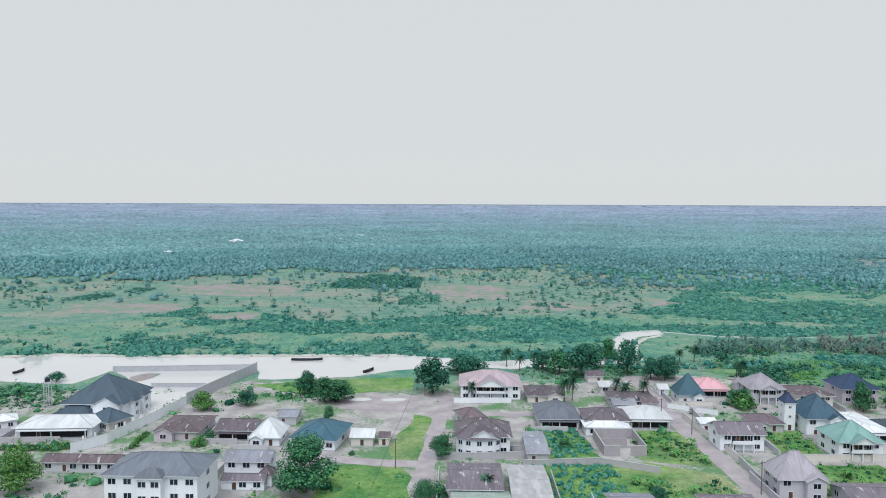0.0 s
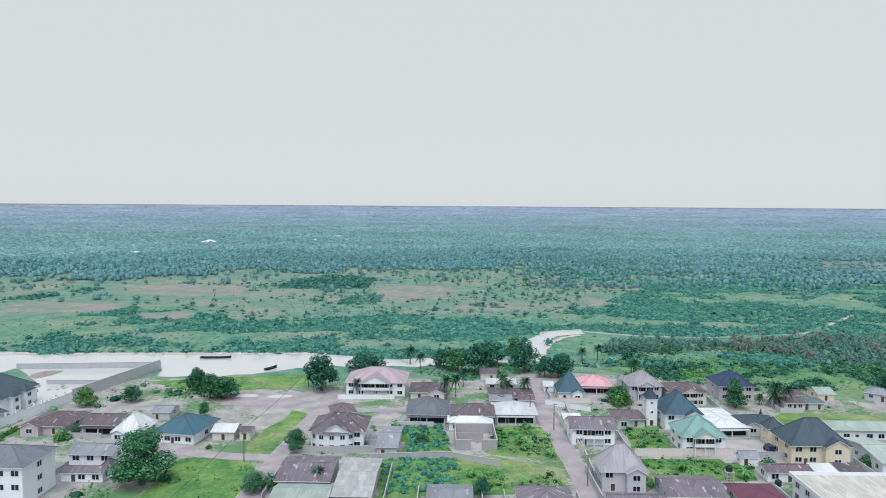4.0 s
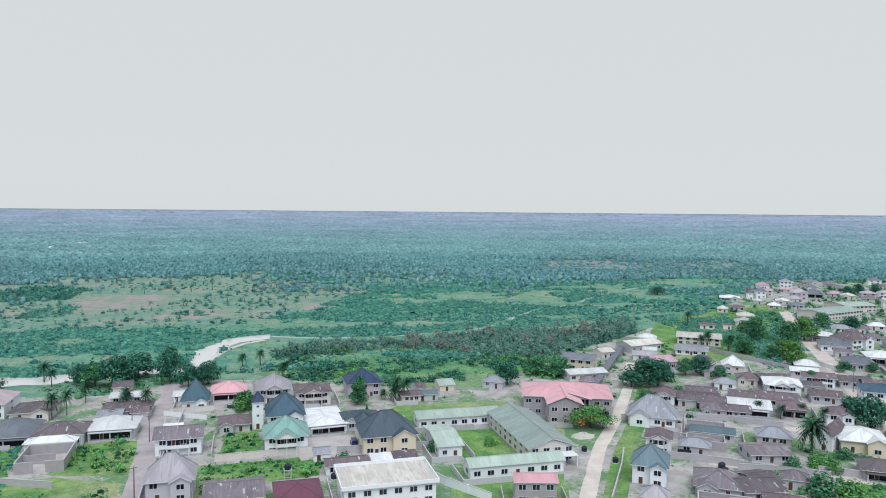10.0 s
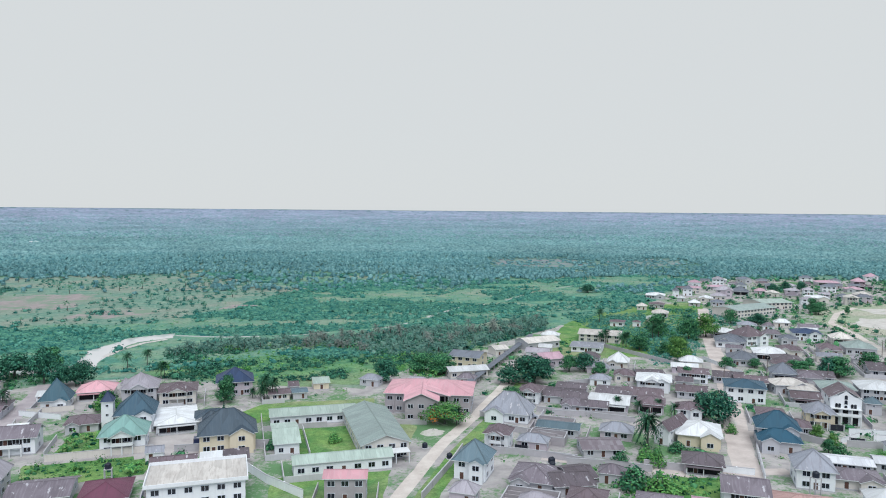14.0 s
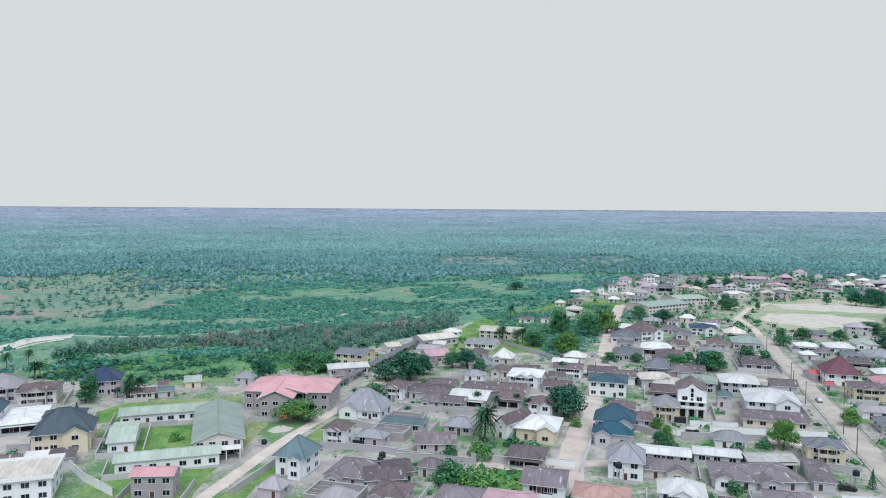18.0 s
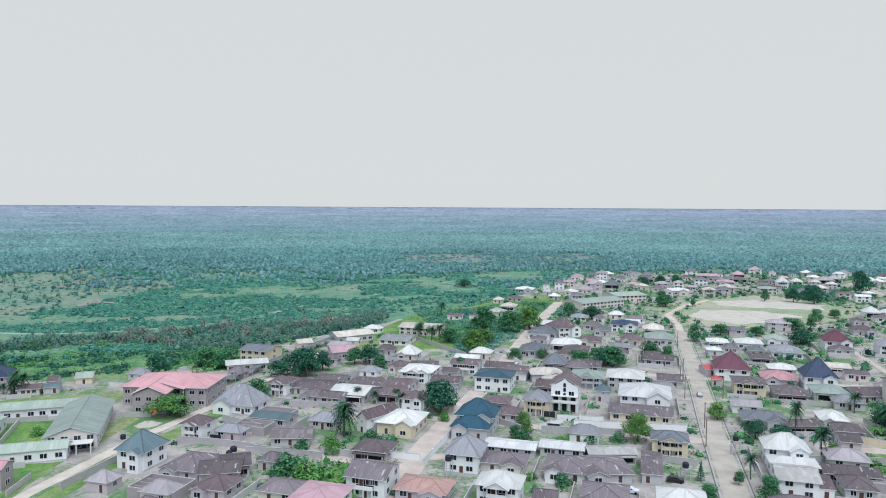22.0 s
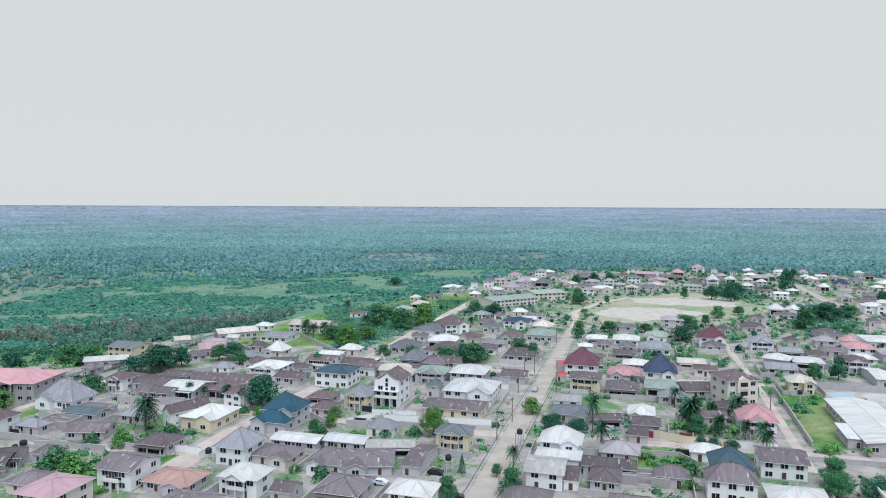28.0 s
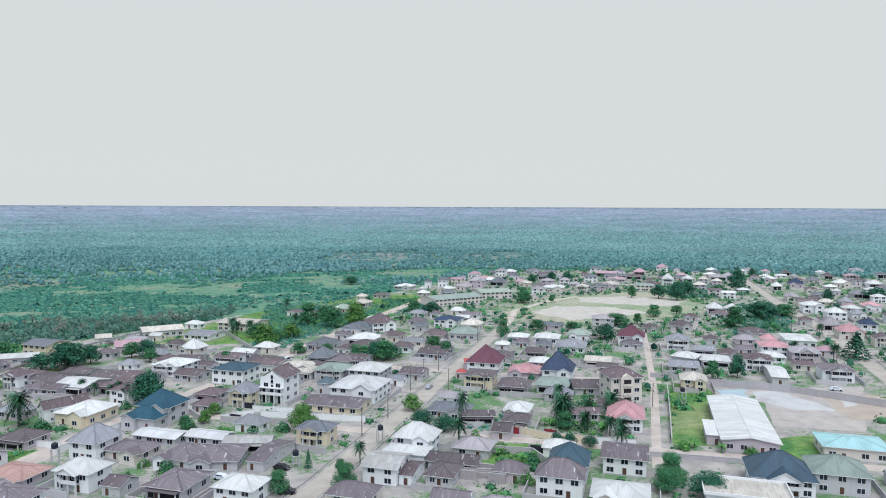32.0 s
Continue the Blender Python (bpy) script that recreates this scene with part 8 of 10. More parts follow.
plant("tree", 348.6, 279.0, 7.9, 1.33)
plant("palm_tree", 375.9, 363.1, 9.8, 1.11)
plant("dark_tree", 453.4, 511.5, 7.9, 1.56)
plant("palm_tree", 10.3, 251.7, 7.1, 1.01)
plant("palm_tree", 18.0, 251.8, 7.5, 0.95)
plant("palm_tree", 32.7, 293.1, 7.7, 1.08)
plant("palm_tree", 46.9, 249.2, 10.1, 0.71)
plant("palm_tree", 121.7, 286.6, 6.8, 1.28)
plant("palm_tree", 105.3, 308.2, 7.7, 1.19)
plant("palm_tree", 113.1, 311.7, 7.8, 1.19)
plant("palm_tree", 158.8, 238.6, 10.5, 0.88)
plant("palm_tree", 161.6, 236.0, 9.1, 1.02)
plant("dark_tree", 89.5, 278.6, 9.4, 0.96)
plant("tree", 145.8, 241.2, 9.9, 0.60)
plant("bush", 105.0, 240.6, 6.2, 1.43)

# ---- wild growth: marsh shrubs, raffia belt, forest ----
STREAM = [(122, 386), (147, 374), (185, 369), (244, 382), (268, 405), (313, 452), (350, 470), (407, 524), (520, 598)]
RAFFIA = [(112, 330), (125, 350), (151, 358), (200, 366), (243, 370), (300, 372), (350, 388), (330, 345), (290, 318), (250, 297), (222, 299), (205, 318), (190, 332), (155, 332), (130, 322)]
LOOP = [(92, 318), (100, 362), (112, 384), (150, 366), (172, 352), (150, 334), (126, 320)]
CORRIDOR = [(290, 455), (379, 518), (435, 530), (518, 548), (600, 580), (660, 585), (604, 632), (555, 637), (484, 620), (427, 612), (372, 580), (300, 500)]
OPEN_COUNTRY = [(-560, 650), (-405, 657), (-259, 662), (-206, 690), (-147, 742), (22, 776), (175, 780), (230, 735), (344, 702), (385, 662), (427, 620), (484, 624), (555, 640), (604, 634), (690, 612),
                (780, 590), (880, 520), (980, 430), (1060, 290), (1140, 60), (1140, -300), (-560, -300)]
CLEARINGS = ([(460, 755), (525, 925), (610, 930), (660, 900), (630, 760), (566, 705)], [(608, 720), (690, 885), (760, 892), (810, 860), (750, 735), (690, 690)])


def field(x, y, size, seed=0.0, octaves=4):
    """Uneven value from 0 to 1 over the plan, in patches of about the size given."""
    total, weight, share = 0.0, 0.0, 1.0
    for k in range(octaves):
        u, v = x / size * 2 ** k + seed * 17.3, y / size * 2 ** k - seed * 9.1
        iu, iv = np.floor(u), np.floor(v)
        fu, fv = u - iu, v - iv
        fu, fv = fu * fu * (3 - 2 * fu), fv * fv * (3 - 2 * fv)
        h = [[np.modf(np.abs(np.sin((iu + i) * 127.1 + (iv + j) * 311.7 + seed * 74.7) * 43758.5453))[0] for j in (0, 1)] for i in (0, 1)]
        total = total + share * ((h[0][0] * (1 - fv) + h[0][1] * fv) * (1 - fu) + (h[1][0] * (1 - fv) + h[1][1] * fv) * fu)
        weight, share = weight + share, share * 0.55
    return total / weight


def free(x, y):
    """True where wild plants may stand: not in the town, in water or on bare earth."""
    ok = ~in_ring(x, y, TOWN) & ~in_ring(x, y, RIVER) & ~in_ring(x, y, MEANDER)
    for ring in BARE:
        ok &= ~in_ring(x, y, ring)
    return ok & off_line(x, y, STREAM, 2.0) & off_line(x, y, [(x0, y0 - 6) for x0, y0 in STREAM[:4]], 7.0)


def forested(x, y):
    """True under the closed forest, whose edge runs in bays."""
    wx, wy = x + 120 * (field(x, y, 70, 1.0) - 0.5), y + 190 * (field(x, y, 60, 2.0) - 0.5)
    return ~in_ring(wx, wy, OPEN_COUNTRY) & ~in_ring(wx, wy, CLEARINGS[0]) & ~in_ring(wx, wy, CLEARINGS[1])


def grid(x0, y0, x1, y1, step):
    gx, gy = np.meshgrid(np.arange(x0, x1, step), np.arange(y0, y1, step))
    gx, gy = gx.ravel() + rng.uniform(-0.5, 0.5, gx.size) * step, gy.ravel() + rng.uniform(-0.5, 0.5, gy.size) * step
    return gx, gy


def caps(x, y, z, radius, height, seg=6):
    """Rounded uneven crowns, each a closed cap of its own: corners with their normals, and faces."""
    n = len(x)
    a = np.arange(seg)[None, :] * (2 * math.pi / seg) + rng.uniform(0, 6.28, (n, 1))
    rows = []
    for share, up in ((1.0, 0.0), (0.8, 0.62)):
        r = radius[:, None] * share * rng.uniform(0.75, 1.25, (n, seg))
        h = height[:, None] * (up + 0.12 + rng.uniform(-0.12, 0.12, (n, seg)))
        rows.append(np.stack([r * np.cos(a), r * np.sin(a), h], -1))
    rows.append(np.stack([0 * x, 0 * x, height * rng.uniform(0.85, 1.1, n)], -1)[:, None, :])
    local = np.concatenate(rows, 1)
    shade = (local - np.stack([0 * x, 0 * x, height * 0.2], -1)[:, None, :]) / np.stack([radius, radius, height], -1)[:, None, :]
    shade += rng.normal(0, 0.3, shade.shape)
    shade /= np.linalg.norm(shade, axis=2, keepdims=True) + 1e-9
    verts = np.concatenate([local + np.stack([x, y, z], -1)[:, None, :], shade], 2).reshape(-1, 6)
    one = [(i, (i + 1) % seg, seg + (i + 1) % seg, seg + i) for i in range(seg)] + [(2 * seg, seg + i, seg + i + 1, seg + (i + 2) % seg) for i in range(0, seg, 2)]
    quads = (np.array(one)[None] + (np.arange(n) * (2 * seg + 1))[:, None, None]).reshape(-1, 4)
    return verts, quads


def leafy(name, x, y, z, r, h, each, leaf_size, material, label, category, core=0.5, core_shade=None):
    """Crowns or shrubs: a closed body each, with leaf clumps all over it."""
    body, faces = caps(x, y, z, r * core, h * core * 1.08)
    leaves = clumps(np.stack([x, y, z], 1), r, h, each, leaf_size)
    q = np.arange(len(leaves)).reshape(-1, 4) + len(body)
    me = fill_mesh(name, np.concatenate([body, leaves]), np.concatenate([faces, q]), material)
    # a darker body material puts the shade among the leaves into colour
    if core_shade:
        me.materials.append(core_shade)
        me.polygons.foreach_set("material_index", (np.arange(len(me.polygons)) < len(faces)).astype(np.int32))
    return tagged(new(name, me), label, category, "", "stuff")


def spread_shrubs(x, y, low, high, each, name, material, label, leaf_share=0.17, core=0.5, core_shade=None):
    n = len(x)
    r = (low + (high * 1.35 - low) * rng.random(n) ** 2.0) * (0.7 + 0.6 * patchy(x, y, 14, 2.0))
    return leafy(name, x, y, np.zeros(n), r, r * rng.uniform(0.5, 1.2, n), max(8, int(each * 0.85)), r * leaf_share, material, label, "shrubs", core, core_shade)


def bumps(u, v, seed):
    """Height from 0 to 1 of the highest rounded crown over each place; one crown to a unit cell."""
    best = np.zeros(u.shape)
    iu, iv = np.floor(u), np.floor(v)
    for du in (-1, 0, 1):
        for dv in (-1, 0, 1):
            gu, gv = iu + du, iv + dv
            h = [np.modf(np.abs(np.sin(gu * 127.1 + gv * 311.7 + seed + k * 74.7) * 43758.5453))[0] for k in range(4)]
            d2 = ((u - gu - h[0]) ** 2 + (v - gv - h[1]) ** 2) / (0.42 + 0.4 * h[2]) ** 2
            best = np.maximum(best, np.sqrt(np.clip(1 - d2, 0, 1)) * (0.35 + 0.65 * h[3]))
    return best


def carpet(name, x0, y0, x1, y1, cell, high, cover, material, label):
    """Low growth that has closed to a hummocky carpet; cover(x, y) says where, from 0 to 1."""
    step = cell / 3.0
    gx, gy = np.meshgrid(np.arange(x0, x1, step), np.arange(y0, y1, step), indexing="ij")
    gx, gy = gx + rng.uniform(-0.3, 0.3, gx.shape) * step, gy + rng.uniform(-0.3, 0.3, gy.shape) * step
    grown = np.clip(cover(gx.ravel(), gy.ravel()), 0, 1).reshape(gx.shape)
    warp = 2.5 * patchy(gx, gy, 9, 1.0)
    gz = -0.5 + grown * (0.5 + high * (0.35 + 0.9 * patchy(gx, gy, 16, 4.0)) * bumps(gx / cell + warp, gy / cell + warp, 8.0)) + grown * rng.normal(0, 0.08, gx.shape)
    m, n = gx.shape
    at = np.arange(m * n).reshape(m, n)
    quads = np.stack([at[:-1, :-1], at[1:, :-1], at[1:, 1:], at[:-1, 1:]], -1).reshape(-1, 4)
    quads = quads[(grown.ravel()[quads] > 0.02).any(axis=1)]
    used, back = np.unique(quads, return_inverse=True)
    pts = np.stack([gx, gy, gz], -1).reshape(-1, 3)[used]
    me = fill_mesh(name, pts, back.reshape(-1, 4), material)
    me.shade_smooth()
    return tagged(new(name, me), label, "shrubs", "", "stuff")


def marsh_at(x, y):
    return field(x * 0.5, y, 24, 3.0) + 0.10 * in_ring(x, y, RAFFIA) - 0.16 * in_ring(x, y, LOOP)


def thicket_at(x, y):
    return field(x * 0.6, y, 30, 4.0) - 0.13 * in_ring(x, y, CORRIDOR)


def marsh_cover(x, y):
    ok = free(x, y) & ~in_ring(x, y, SAVANNA) & (np.hypot(x - 160, y) < 600)
    return np.where(ok, (marsh_at(x, y) - 0.475) * 12, 0)


def thicket_cover(x, y):
    ok = free(x, y) & ~in_ring(x, y, SAVANNA) & in_ring(x, y, OPEN_COUNTRY) & off_line(x, y, STREAM[4:], 4) & (y > 446)
    return np.where(ok, (thicket_at(x, y) - 0.42) * 12, 0)


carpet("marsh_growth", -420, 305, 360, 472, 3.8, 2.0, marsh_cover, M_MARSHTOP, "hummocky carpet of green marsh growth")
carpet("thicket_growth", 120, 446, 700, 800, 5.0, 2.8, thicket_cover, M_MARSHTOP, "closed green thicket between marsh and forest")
x, y = grid(-420, 300, 345, 470, 2.7)
keep = free(x, y) & ~in_ring(x, y, SAVANNA) & ~in_ring(x, y, RAFFIA) & (np.hypot(x - 160, y) < 600)
x, y = x[keep], y[keep]
k = marsh_at(x, y) + rng.normal(0, 0.04, len(x)) > 0.47
spread_shrubs(x[k], y[k], 0.8, 2.8, 20, "marsh_shrubs", M_SHRUB, "dense green shrubs of the river marsh")
k = ~k & (rng.random(len(x)) < 0.3)
spread_shrubs(x[k], y[k], 0.35, 1.0, 14, "marsh_scrub", M_SHRUBPALE, "low pale scrub and tall grass of the marsh")
x, y = grid(120, 262, 330, 345, 3.0)
keep = free(x, y)
x, y = x[keep], y[keep]
k = field(x, y, 18, 6.0) > 0.47
deep = k & (field(x, y, 40, 12.0) > 0.5)
spread_shrubs(x[deep], y[deep], 0.9, 2.6, 60, "meadow_shrubs", M_LEAFDARK, "dense dark shrubs on the meadow behind the houses", 0.14, 0.5)
deep = k & ~deep
spread_shrubs(x[deep], y[deep], 0.7, 2.0, 50, "meadow_shrubs", M_GARDEN, "bright green shrubs on the meadow behind the houses", 0.14, 0.5)
k = ~k & (rng.random(len(x)) < 0.7)
spread_shrubs(x[k], y[k], 0.4, 1.0, 22, "meadow_scrub", M_GARDEN, "low bright scrub on the meadow behind the houses")
x, y = grid(100, 380, 760, 800, 3.8)
keep = free(x, y) & ~in_ring(x, y, SAVANNA) & ~in_ring(x, y, RAFFIA) & in_ring(x, y, OPEN_COUNTRY) & off_line(x, y, STREAM[4:], 3) & ((x > 235) | (y > 468))
x, y = x[keep], y[keep]
k = thicket_at(x, y) + rng.normal(0, 0.03, len(x)) > 0.41
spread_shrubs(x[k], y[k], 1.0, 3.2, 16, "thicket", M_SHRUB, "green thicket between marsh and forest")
k = ~k & (rng.random(len(x)) < 0.35)
spread_shrubs(x[k], y[k], 0.4, 1.2, 12, "pale_thicket", M_SHRUBPALE, "pale low scrub between marsh and forest")

# the open savanna: single trees, groves and tufts
x, y = grid(-520, 335, 240, 800, 8.0)
keep = in_ring(x, y, SAVANNA) & free(x, y)
x, y = x[keep], y[keep]
lush = field(x, y, 55, 7.0) + np.clip((x - 20) * 0.0012, 0, 0.16)
k = (lush + rng.normal(0, 0.03, len(x)) > 0.595)
spread_shrubs(x[k], y[k], 0.9, 2.4, 30, "savanna_shrubs", M_SHRUB, "groups of shrubs on the grassy savanna")
k = ~k & (rng.random(len(x)) < 0.5)
spread_shrubs(x[k], y[k], 0.4, 1.1, 12, "savanna_scrub", M_SHRUBPALE, "low tufts on the grassy savanna")
k = rng.random(len(x)) < 0.03 + 0.10 * (lush > 0.55)
tx, ty = x[k], y[k]
high = rng.uniform(2.6, 6.0, len(tx))
leafy("savanna_trees", tx, ty, high * 0.25, high * 0.4, high * 0.7, 34, high * 0.07, M_SHRUB, "scattered round trees of the savanna", "trees")

GROVES = ([(-96, 585), (-60, 575), (-18, 590), (-20, 660), (-60, 690), (-92, 650)], [(-32, 490), (-14, 486), (0, 500), (-4, 540), (-28, 535)], [(-275, 505), (-252, 500), (-246, 530), (-270, 535)],
          [(-252, 545), (-236, 545), (-232, 575), (-250, 578)], [(58, 480), (85, 475), (92, 490), (66, 496)])
for n, ring in enumerate(GROVES):
    x, y = grid(-290, 470, 110, 700, 4.6)
    k = in_ring(x, y, ring)
    spread_shrubs(x[k], y[k], 1.8, 4.0 if n == 0 else 2.4, 50, "savanna_grove", M_SHRUB, "dark grove standing in the savanna")

bank = [(-420, 298), (-266, 307), (-201, 321), (-179, 326), (-138, 324), (-99, 325), (-58, 326), (-11, 328), (22, 317), (60, 327), (80, 322)]
bx, by = [], []
for (ax, ay), (ex, ey) in zip(bank, bank[1:]):
    for i in range(int(math.hypot(ex - ax, ey - ay) / 3.2)):
        if rng.random() < 0.7:
            t = i * 3.2 / math.hypot(ex - ax, ey - ay)
            bx.append(ax + (ex - ax) * t + rng.normal(0, 0.8))
            by.append(ay + (ey - ay) * t + rng.normal(0.6, 0.9))
spread_shrubs(np.array(bx), np.array(by), 1.5, 4.2, 40, "bank_bushes", M_SHRUB, "dense bushes leaning over the river bank")

# taller trees over the shrubs
x, y = grid(-420, 330, 600, 800, 15)
keep = free(x, y) & ~in_ring(x, y, SAVANNA) & in_ring(x, y, OPEN_COUNTRY) & (np.where(y < 440, marsh_at(x, y), thicket_at(x, y)) > 0.55) & (rng.random(len(x)) < 0.6)
x, y = x[keep], y[keep]
high = rng.uniform(3.5, 6.5, len(x))
leafy("marsh_trees", x, y, high * 0.2, high * 0.45, high * 0.75, 34, high * 0.075, M_SHRUB, "scattered round trees of the marsh", "trees")


def palm_group(name, px, py, low, high, kinds, material, label):
    """Many palms of one stand: heads in one mesh, stems in another."""
    heads, stems = [], bmesh.new()
    for i in range(len(px)):
        me = kinds[i % len(kinds)][1]
        c = np.empty(len(me.vertices) * 3, np.float32)
        me.vertices.foreach_get("co", c)
        c = c.reshape(-1, 3)
        a, h = rng.uniform(0, 6.28), rng.uniform(low, high)
        turned = np.stack([c[:, 0] * math.cos(a) - c[:, 1] * math.sin(a), c[:, 0] * math.sin(a) + c[:, 1] * math.cos(a), c[:, 2]], 1)
        heads.append(turned * (h * 1.15, h * 1.15, h) + (px[i], py[i], 0))
        tube(stems, [(px[i], py[i], -0.2), (px[i] + 0.1, py[i], h * 0.36)], [0.3, 0.22], 5)
    stand = stuff(name, np.concatenate(heads), material, label, "palm trees")
    tagged(part("trunks", stems, M_BARK, stand), kind="stuff")


x, y = grid(100, 300, 350, 385, 4.2)
keep = in_ring(x, y, RAFFIA) & free(x, y) & (rng.random(len(x)) < 0.42)
px, py = x[keep], y[keep]
dry = field(px, py, 30, 8.0) > 0.52
ux, uy = grid(100, 300, 350, 385, 3.6)
keep = in_ring(ux, uy, RAFFIA) & free(ux, uy) & (field(ux, uy, 30, 13.0) > 0.36)
spread_shrubs(ux[keep], uy[keep], 1.4, 3.2, 44, "raffia_undergrowth", M_RAFFIA, "dense dull undergrowth beneath the raffia palms", 0.16, 0.55)
palm_group("raffia_palms", px[~dry], py[~dry], 4.5, 10.5, PLANTS["raffia_palm"], M_RAFFIA, "dense belt of dull grey-green raffia palms")
palm_group("raffia_palms", px[dry], py[dry], 4.5, 10.5, PLANTS["raffia_palm"], M_RAFFIADRY, "dried grey-brown raffia palms of the belt")
x, y = grid(-420, 450, 240, 800, 13)
keep = in_ring(x, y, SAVANNA) & free(x, y) & (rng.random(len(x)) < np.where((y > 600) | (x > 40), 0.08, 0.02))
palm_group("savanna_palms", x[keep], y[keep], 5.5, 9.0, [palm(31, M_PALM, 13, 0.7, 6), palm(32, M_PALM, 11, 0.74, 6)], M_PALM, "single palms standing about the savanna")


# forest: single crowns near, a closed canopy farther off
def wedge(r0, r1, step):
    """Places over the plan ahead, evenly spaced."""
    out, r = [], r0
    while r < r1:
        a = np.arange(radians(-42), radians(63), step / r)
        rr = r + rng.uniform(-0.5, 0.5, len(a)) * step
        aa = a + rng.uniform(-0.5, 0.5, len(a)) * step / r
        out.append(np.stack([MID[0] + rr * np.sin(aa), MID[1] + rr * np.cos(aa)], 1))
        r += step * 0.87
    out = np.concatenate(out)
    return out[:, 0], out[:, 1]


x, y = wedge(500, 1130, 5.7)
wood = forested(x, y) & ~in_ring(x, y, TOWN)
burnt = in_ring(x, y, CLEARINGS[0]) | in_ring(x, y, CLEARINGS[1])
glade = field(x, y, 120, 9.0) > 0.62
keep = wood & (rng.random(len(x)) < np.where(glade, 0.55, 0.96))
keep |= ~wood & free(x, y) & (np.hypot(x - 160, y) > 590) & ~in_ring(x, y, CORRIDOR) & (rng.random(len(x)) < np.where(x > 120, 0.2, 0.03))
keep |= burnt & (rng.random(len(x)) < 0.2)
burnt = burnt[keep]
x, y = x[keep], y[keep]
n = len(x)
tall = rng.uniform(0.45, 1.25, n) * (3.0 + 5.0 * field(x, y, 90, 10.0)) * np.clip(0.45 + 0.01 * (np.hypot(x - 160, y) - 560), 0.45, 1.0) * np.where(burnt, 0.5, 1.0)
tall *= 0.75
body, faces = caps(x, y, np.full(n, 0.5), rng.uniform(1.6, 3.0, n), tall * 0.92)
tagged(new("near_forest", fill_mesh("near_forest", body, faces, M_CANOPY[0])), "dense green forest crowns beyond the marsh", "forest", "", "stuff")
k = np.hypot(x - 160, y) < 960
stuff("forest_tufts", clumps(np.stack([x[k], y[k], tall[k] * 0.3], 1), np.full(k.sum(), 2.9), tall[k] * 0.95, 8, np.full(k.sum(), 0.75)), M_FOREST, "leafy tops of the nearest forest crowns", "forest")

CROWNS = 122.0
rows_u = np.arange(math.log(1110), math.log(4860), 1 / (CROWNS * 2.25))
turns = np.arange(radians(-43), radians(64), 1 / (CROWNS * 2.25))
uu, aa = np.meshgrid(rows_u, turns, indexing="ij")
uu = uu + rng.uniform(-0.3, 0.3, uu.shape) / (CROWNS * 2.25)
aa = aa + rng.uniform(-0.3, 0.3, aa.shape) / (CROWNS * 2.25)
rr = np.exp(uu)
cx, cy = MID[0] + rr * np.sin(aa), MID[1] + rr * np.cos(aa)
rise = np.where(rr > 2000, 67.5 * ((rr - 2000) / 2900) ** 2, 0.0)
tall = np.interp(rr, [1110, 1500, 3400, 4300, 4860], [8.0, 9.5, 9.0, 4.0, 1.0]) * (0.6 + 0.8 * field(cx, cy, 240, 11.0))
cz = rise + tall * (bumps(uu * CROWNS, aa * CROWNS, 3.0) - 0.05) + rng.normal(0, 0.05, rr.shape) * tall
n_r, n_a = rr.shape
cz[0] = -2.0
ids = np.arange(n_r * n_a).reshape(n_r, n_a)
quads = np.stack([ids[:-1, :-1], ids[:-1, 1:], ids[1:, 1:], ids[1:, :-1]], -1).reshape(-1, 4)[:, ::-1]
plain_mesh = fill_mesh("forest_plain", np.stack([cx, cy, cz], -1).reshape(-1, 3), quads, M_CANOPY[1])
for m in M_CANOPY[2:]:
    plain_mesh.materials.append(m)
# farther faces take the materials whose colour carries the haze
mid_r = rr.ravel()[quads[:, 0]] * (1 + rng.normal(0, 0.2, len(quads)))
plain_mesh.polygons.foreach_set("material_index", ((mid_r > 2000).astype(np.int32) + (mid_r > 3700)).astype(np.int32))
tagged(new("forest_plain", plain_mesh), "closed forest canopy up to the horizon, coloured paler and bluer for haze", "forest", "", "stuff")


# ---- green growth between the houses ----
def clear_of_houses(x, y, margin):
    ok = np.ones(len(x), bool)
    for hx, hy, w, d, turn in FOOT:
        c, s = math.cos(radians(turn)), math.sin(radians(turn))
        u, v = (x - hx) * c + (y - hy) * s, -(x - hx) * s + (y - hy) * c
        ok &= (np.abs(u) > w / 2 + margin) | (np.abs(v) > d / 2 + margin)
    for line, width in ROADS:
        ok &= off_line(x, y, line, width / 2 + margin * 0.6)
    return ok


x, y = grid(-260, 20, 900, 600, 4.3)
keep = in_ring(x, y, TOWN) & clear_of_houses(x, y, 1.3) & ~in_ring(x, y, RIVER)
x, y = x[keep], y[keep]
pitch = [(528, 318), (600, 372), (665, 380), (665, 300), (600, 265), (520, 268)]
yard = [(500, 125), (570, 96), (510, 52), (470, 40), (455, 60), (484, 72)]
sandy = [(-42, 256), (-4, 256), (4, 185), (-40, 185)]
school = [(150, 128), (196, 128), (236, 200), (205, 240), (150, 232)]
for ring in (pitch, yard, sandy, school):
    k = ~in_ring(x, y, ring)
    x, y = x[k], y[k]
lush = patchy(x, y, 13, 3.0) + 0.12 * (patchy(x, y, 60, 1.0) - 0.5)
k = (lush > 0.54) & (rng.random(len(x)) < 0.8)
spread_shrubs(x[k], y[k], 0.4, 1.4, 18, "yard_shrubs", M_GARDEN, "green shrubs and weeds between the compounds", 0.19, 0.3)
k = (patchy(x, y, 17, 7.0) > np.where((x > 300) | (y > 215), 0.5, 0.55)) & (rng.random(len(x)) < np.where(x > 300, 0.5, 0.42)) & clear_of_houses(x, y, 2.6)
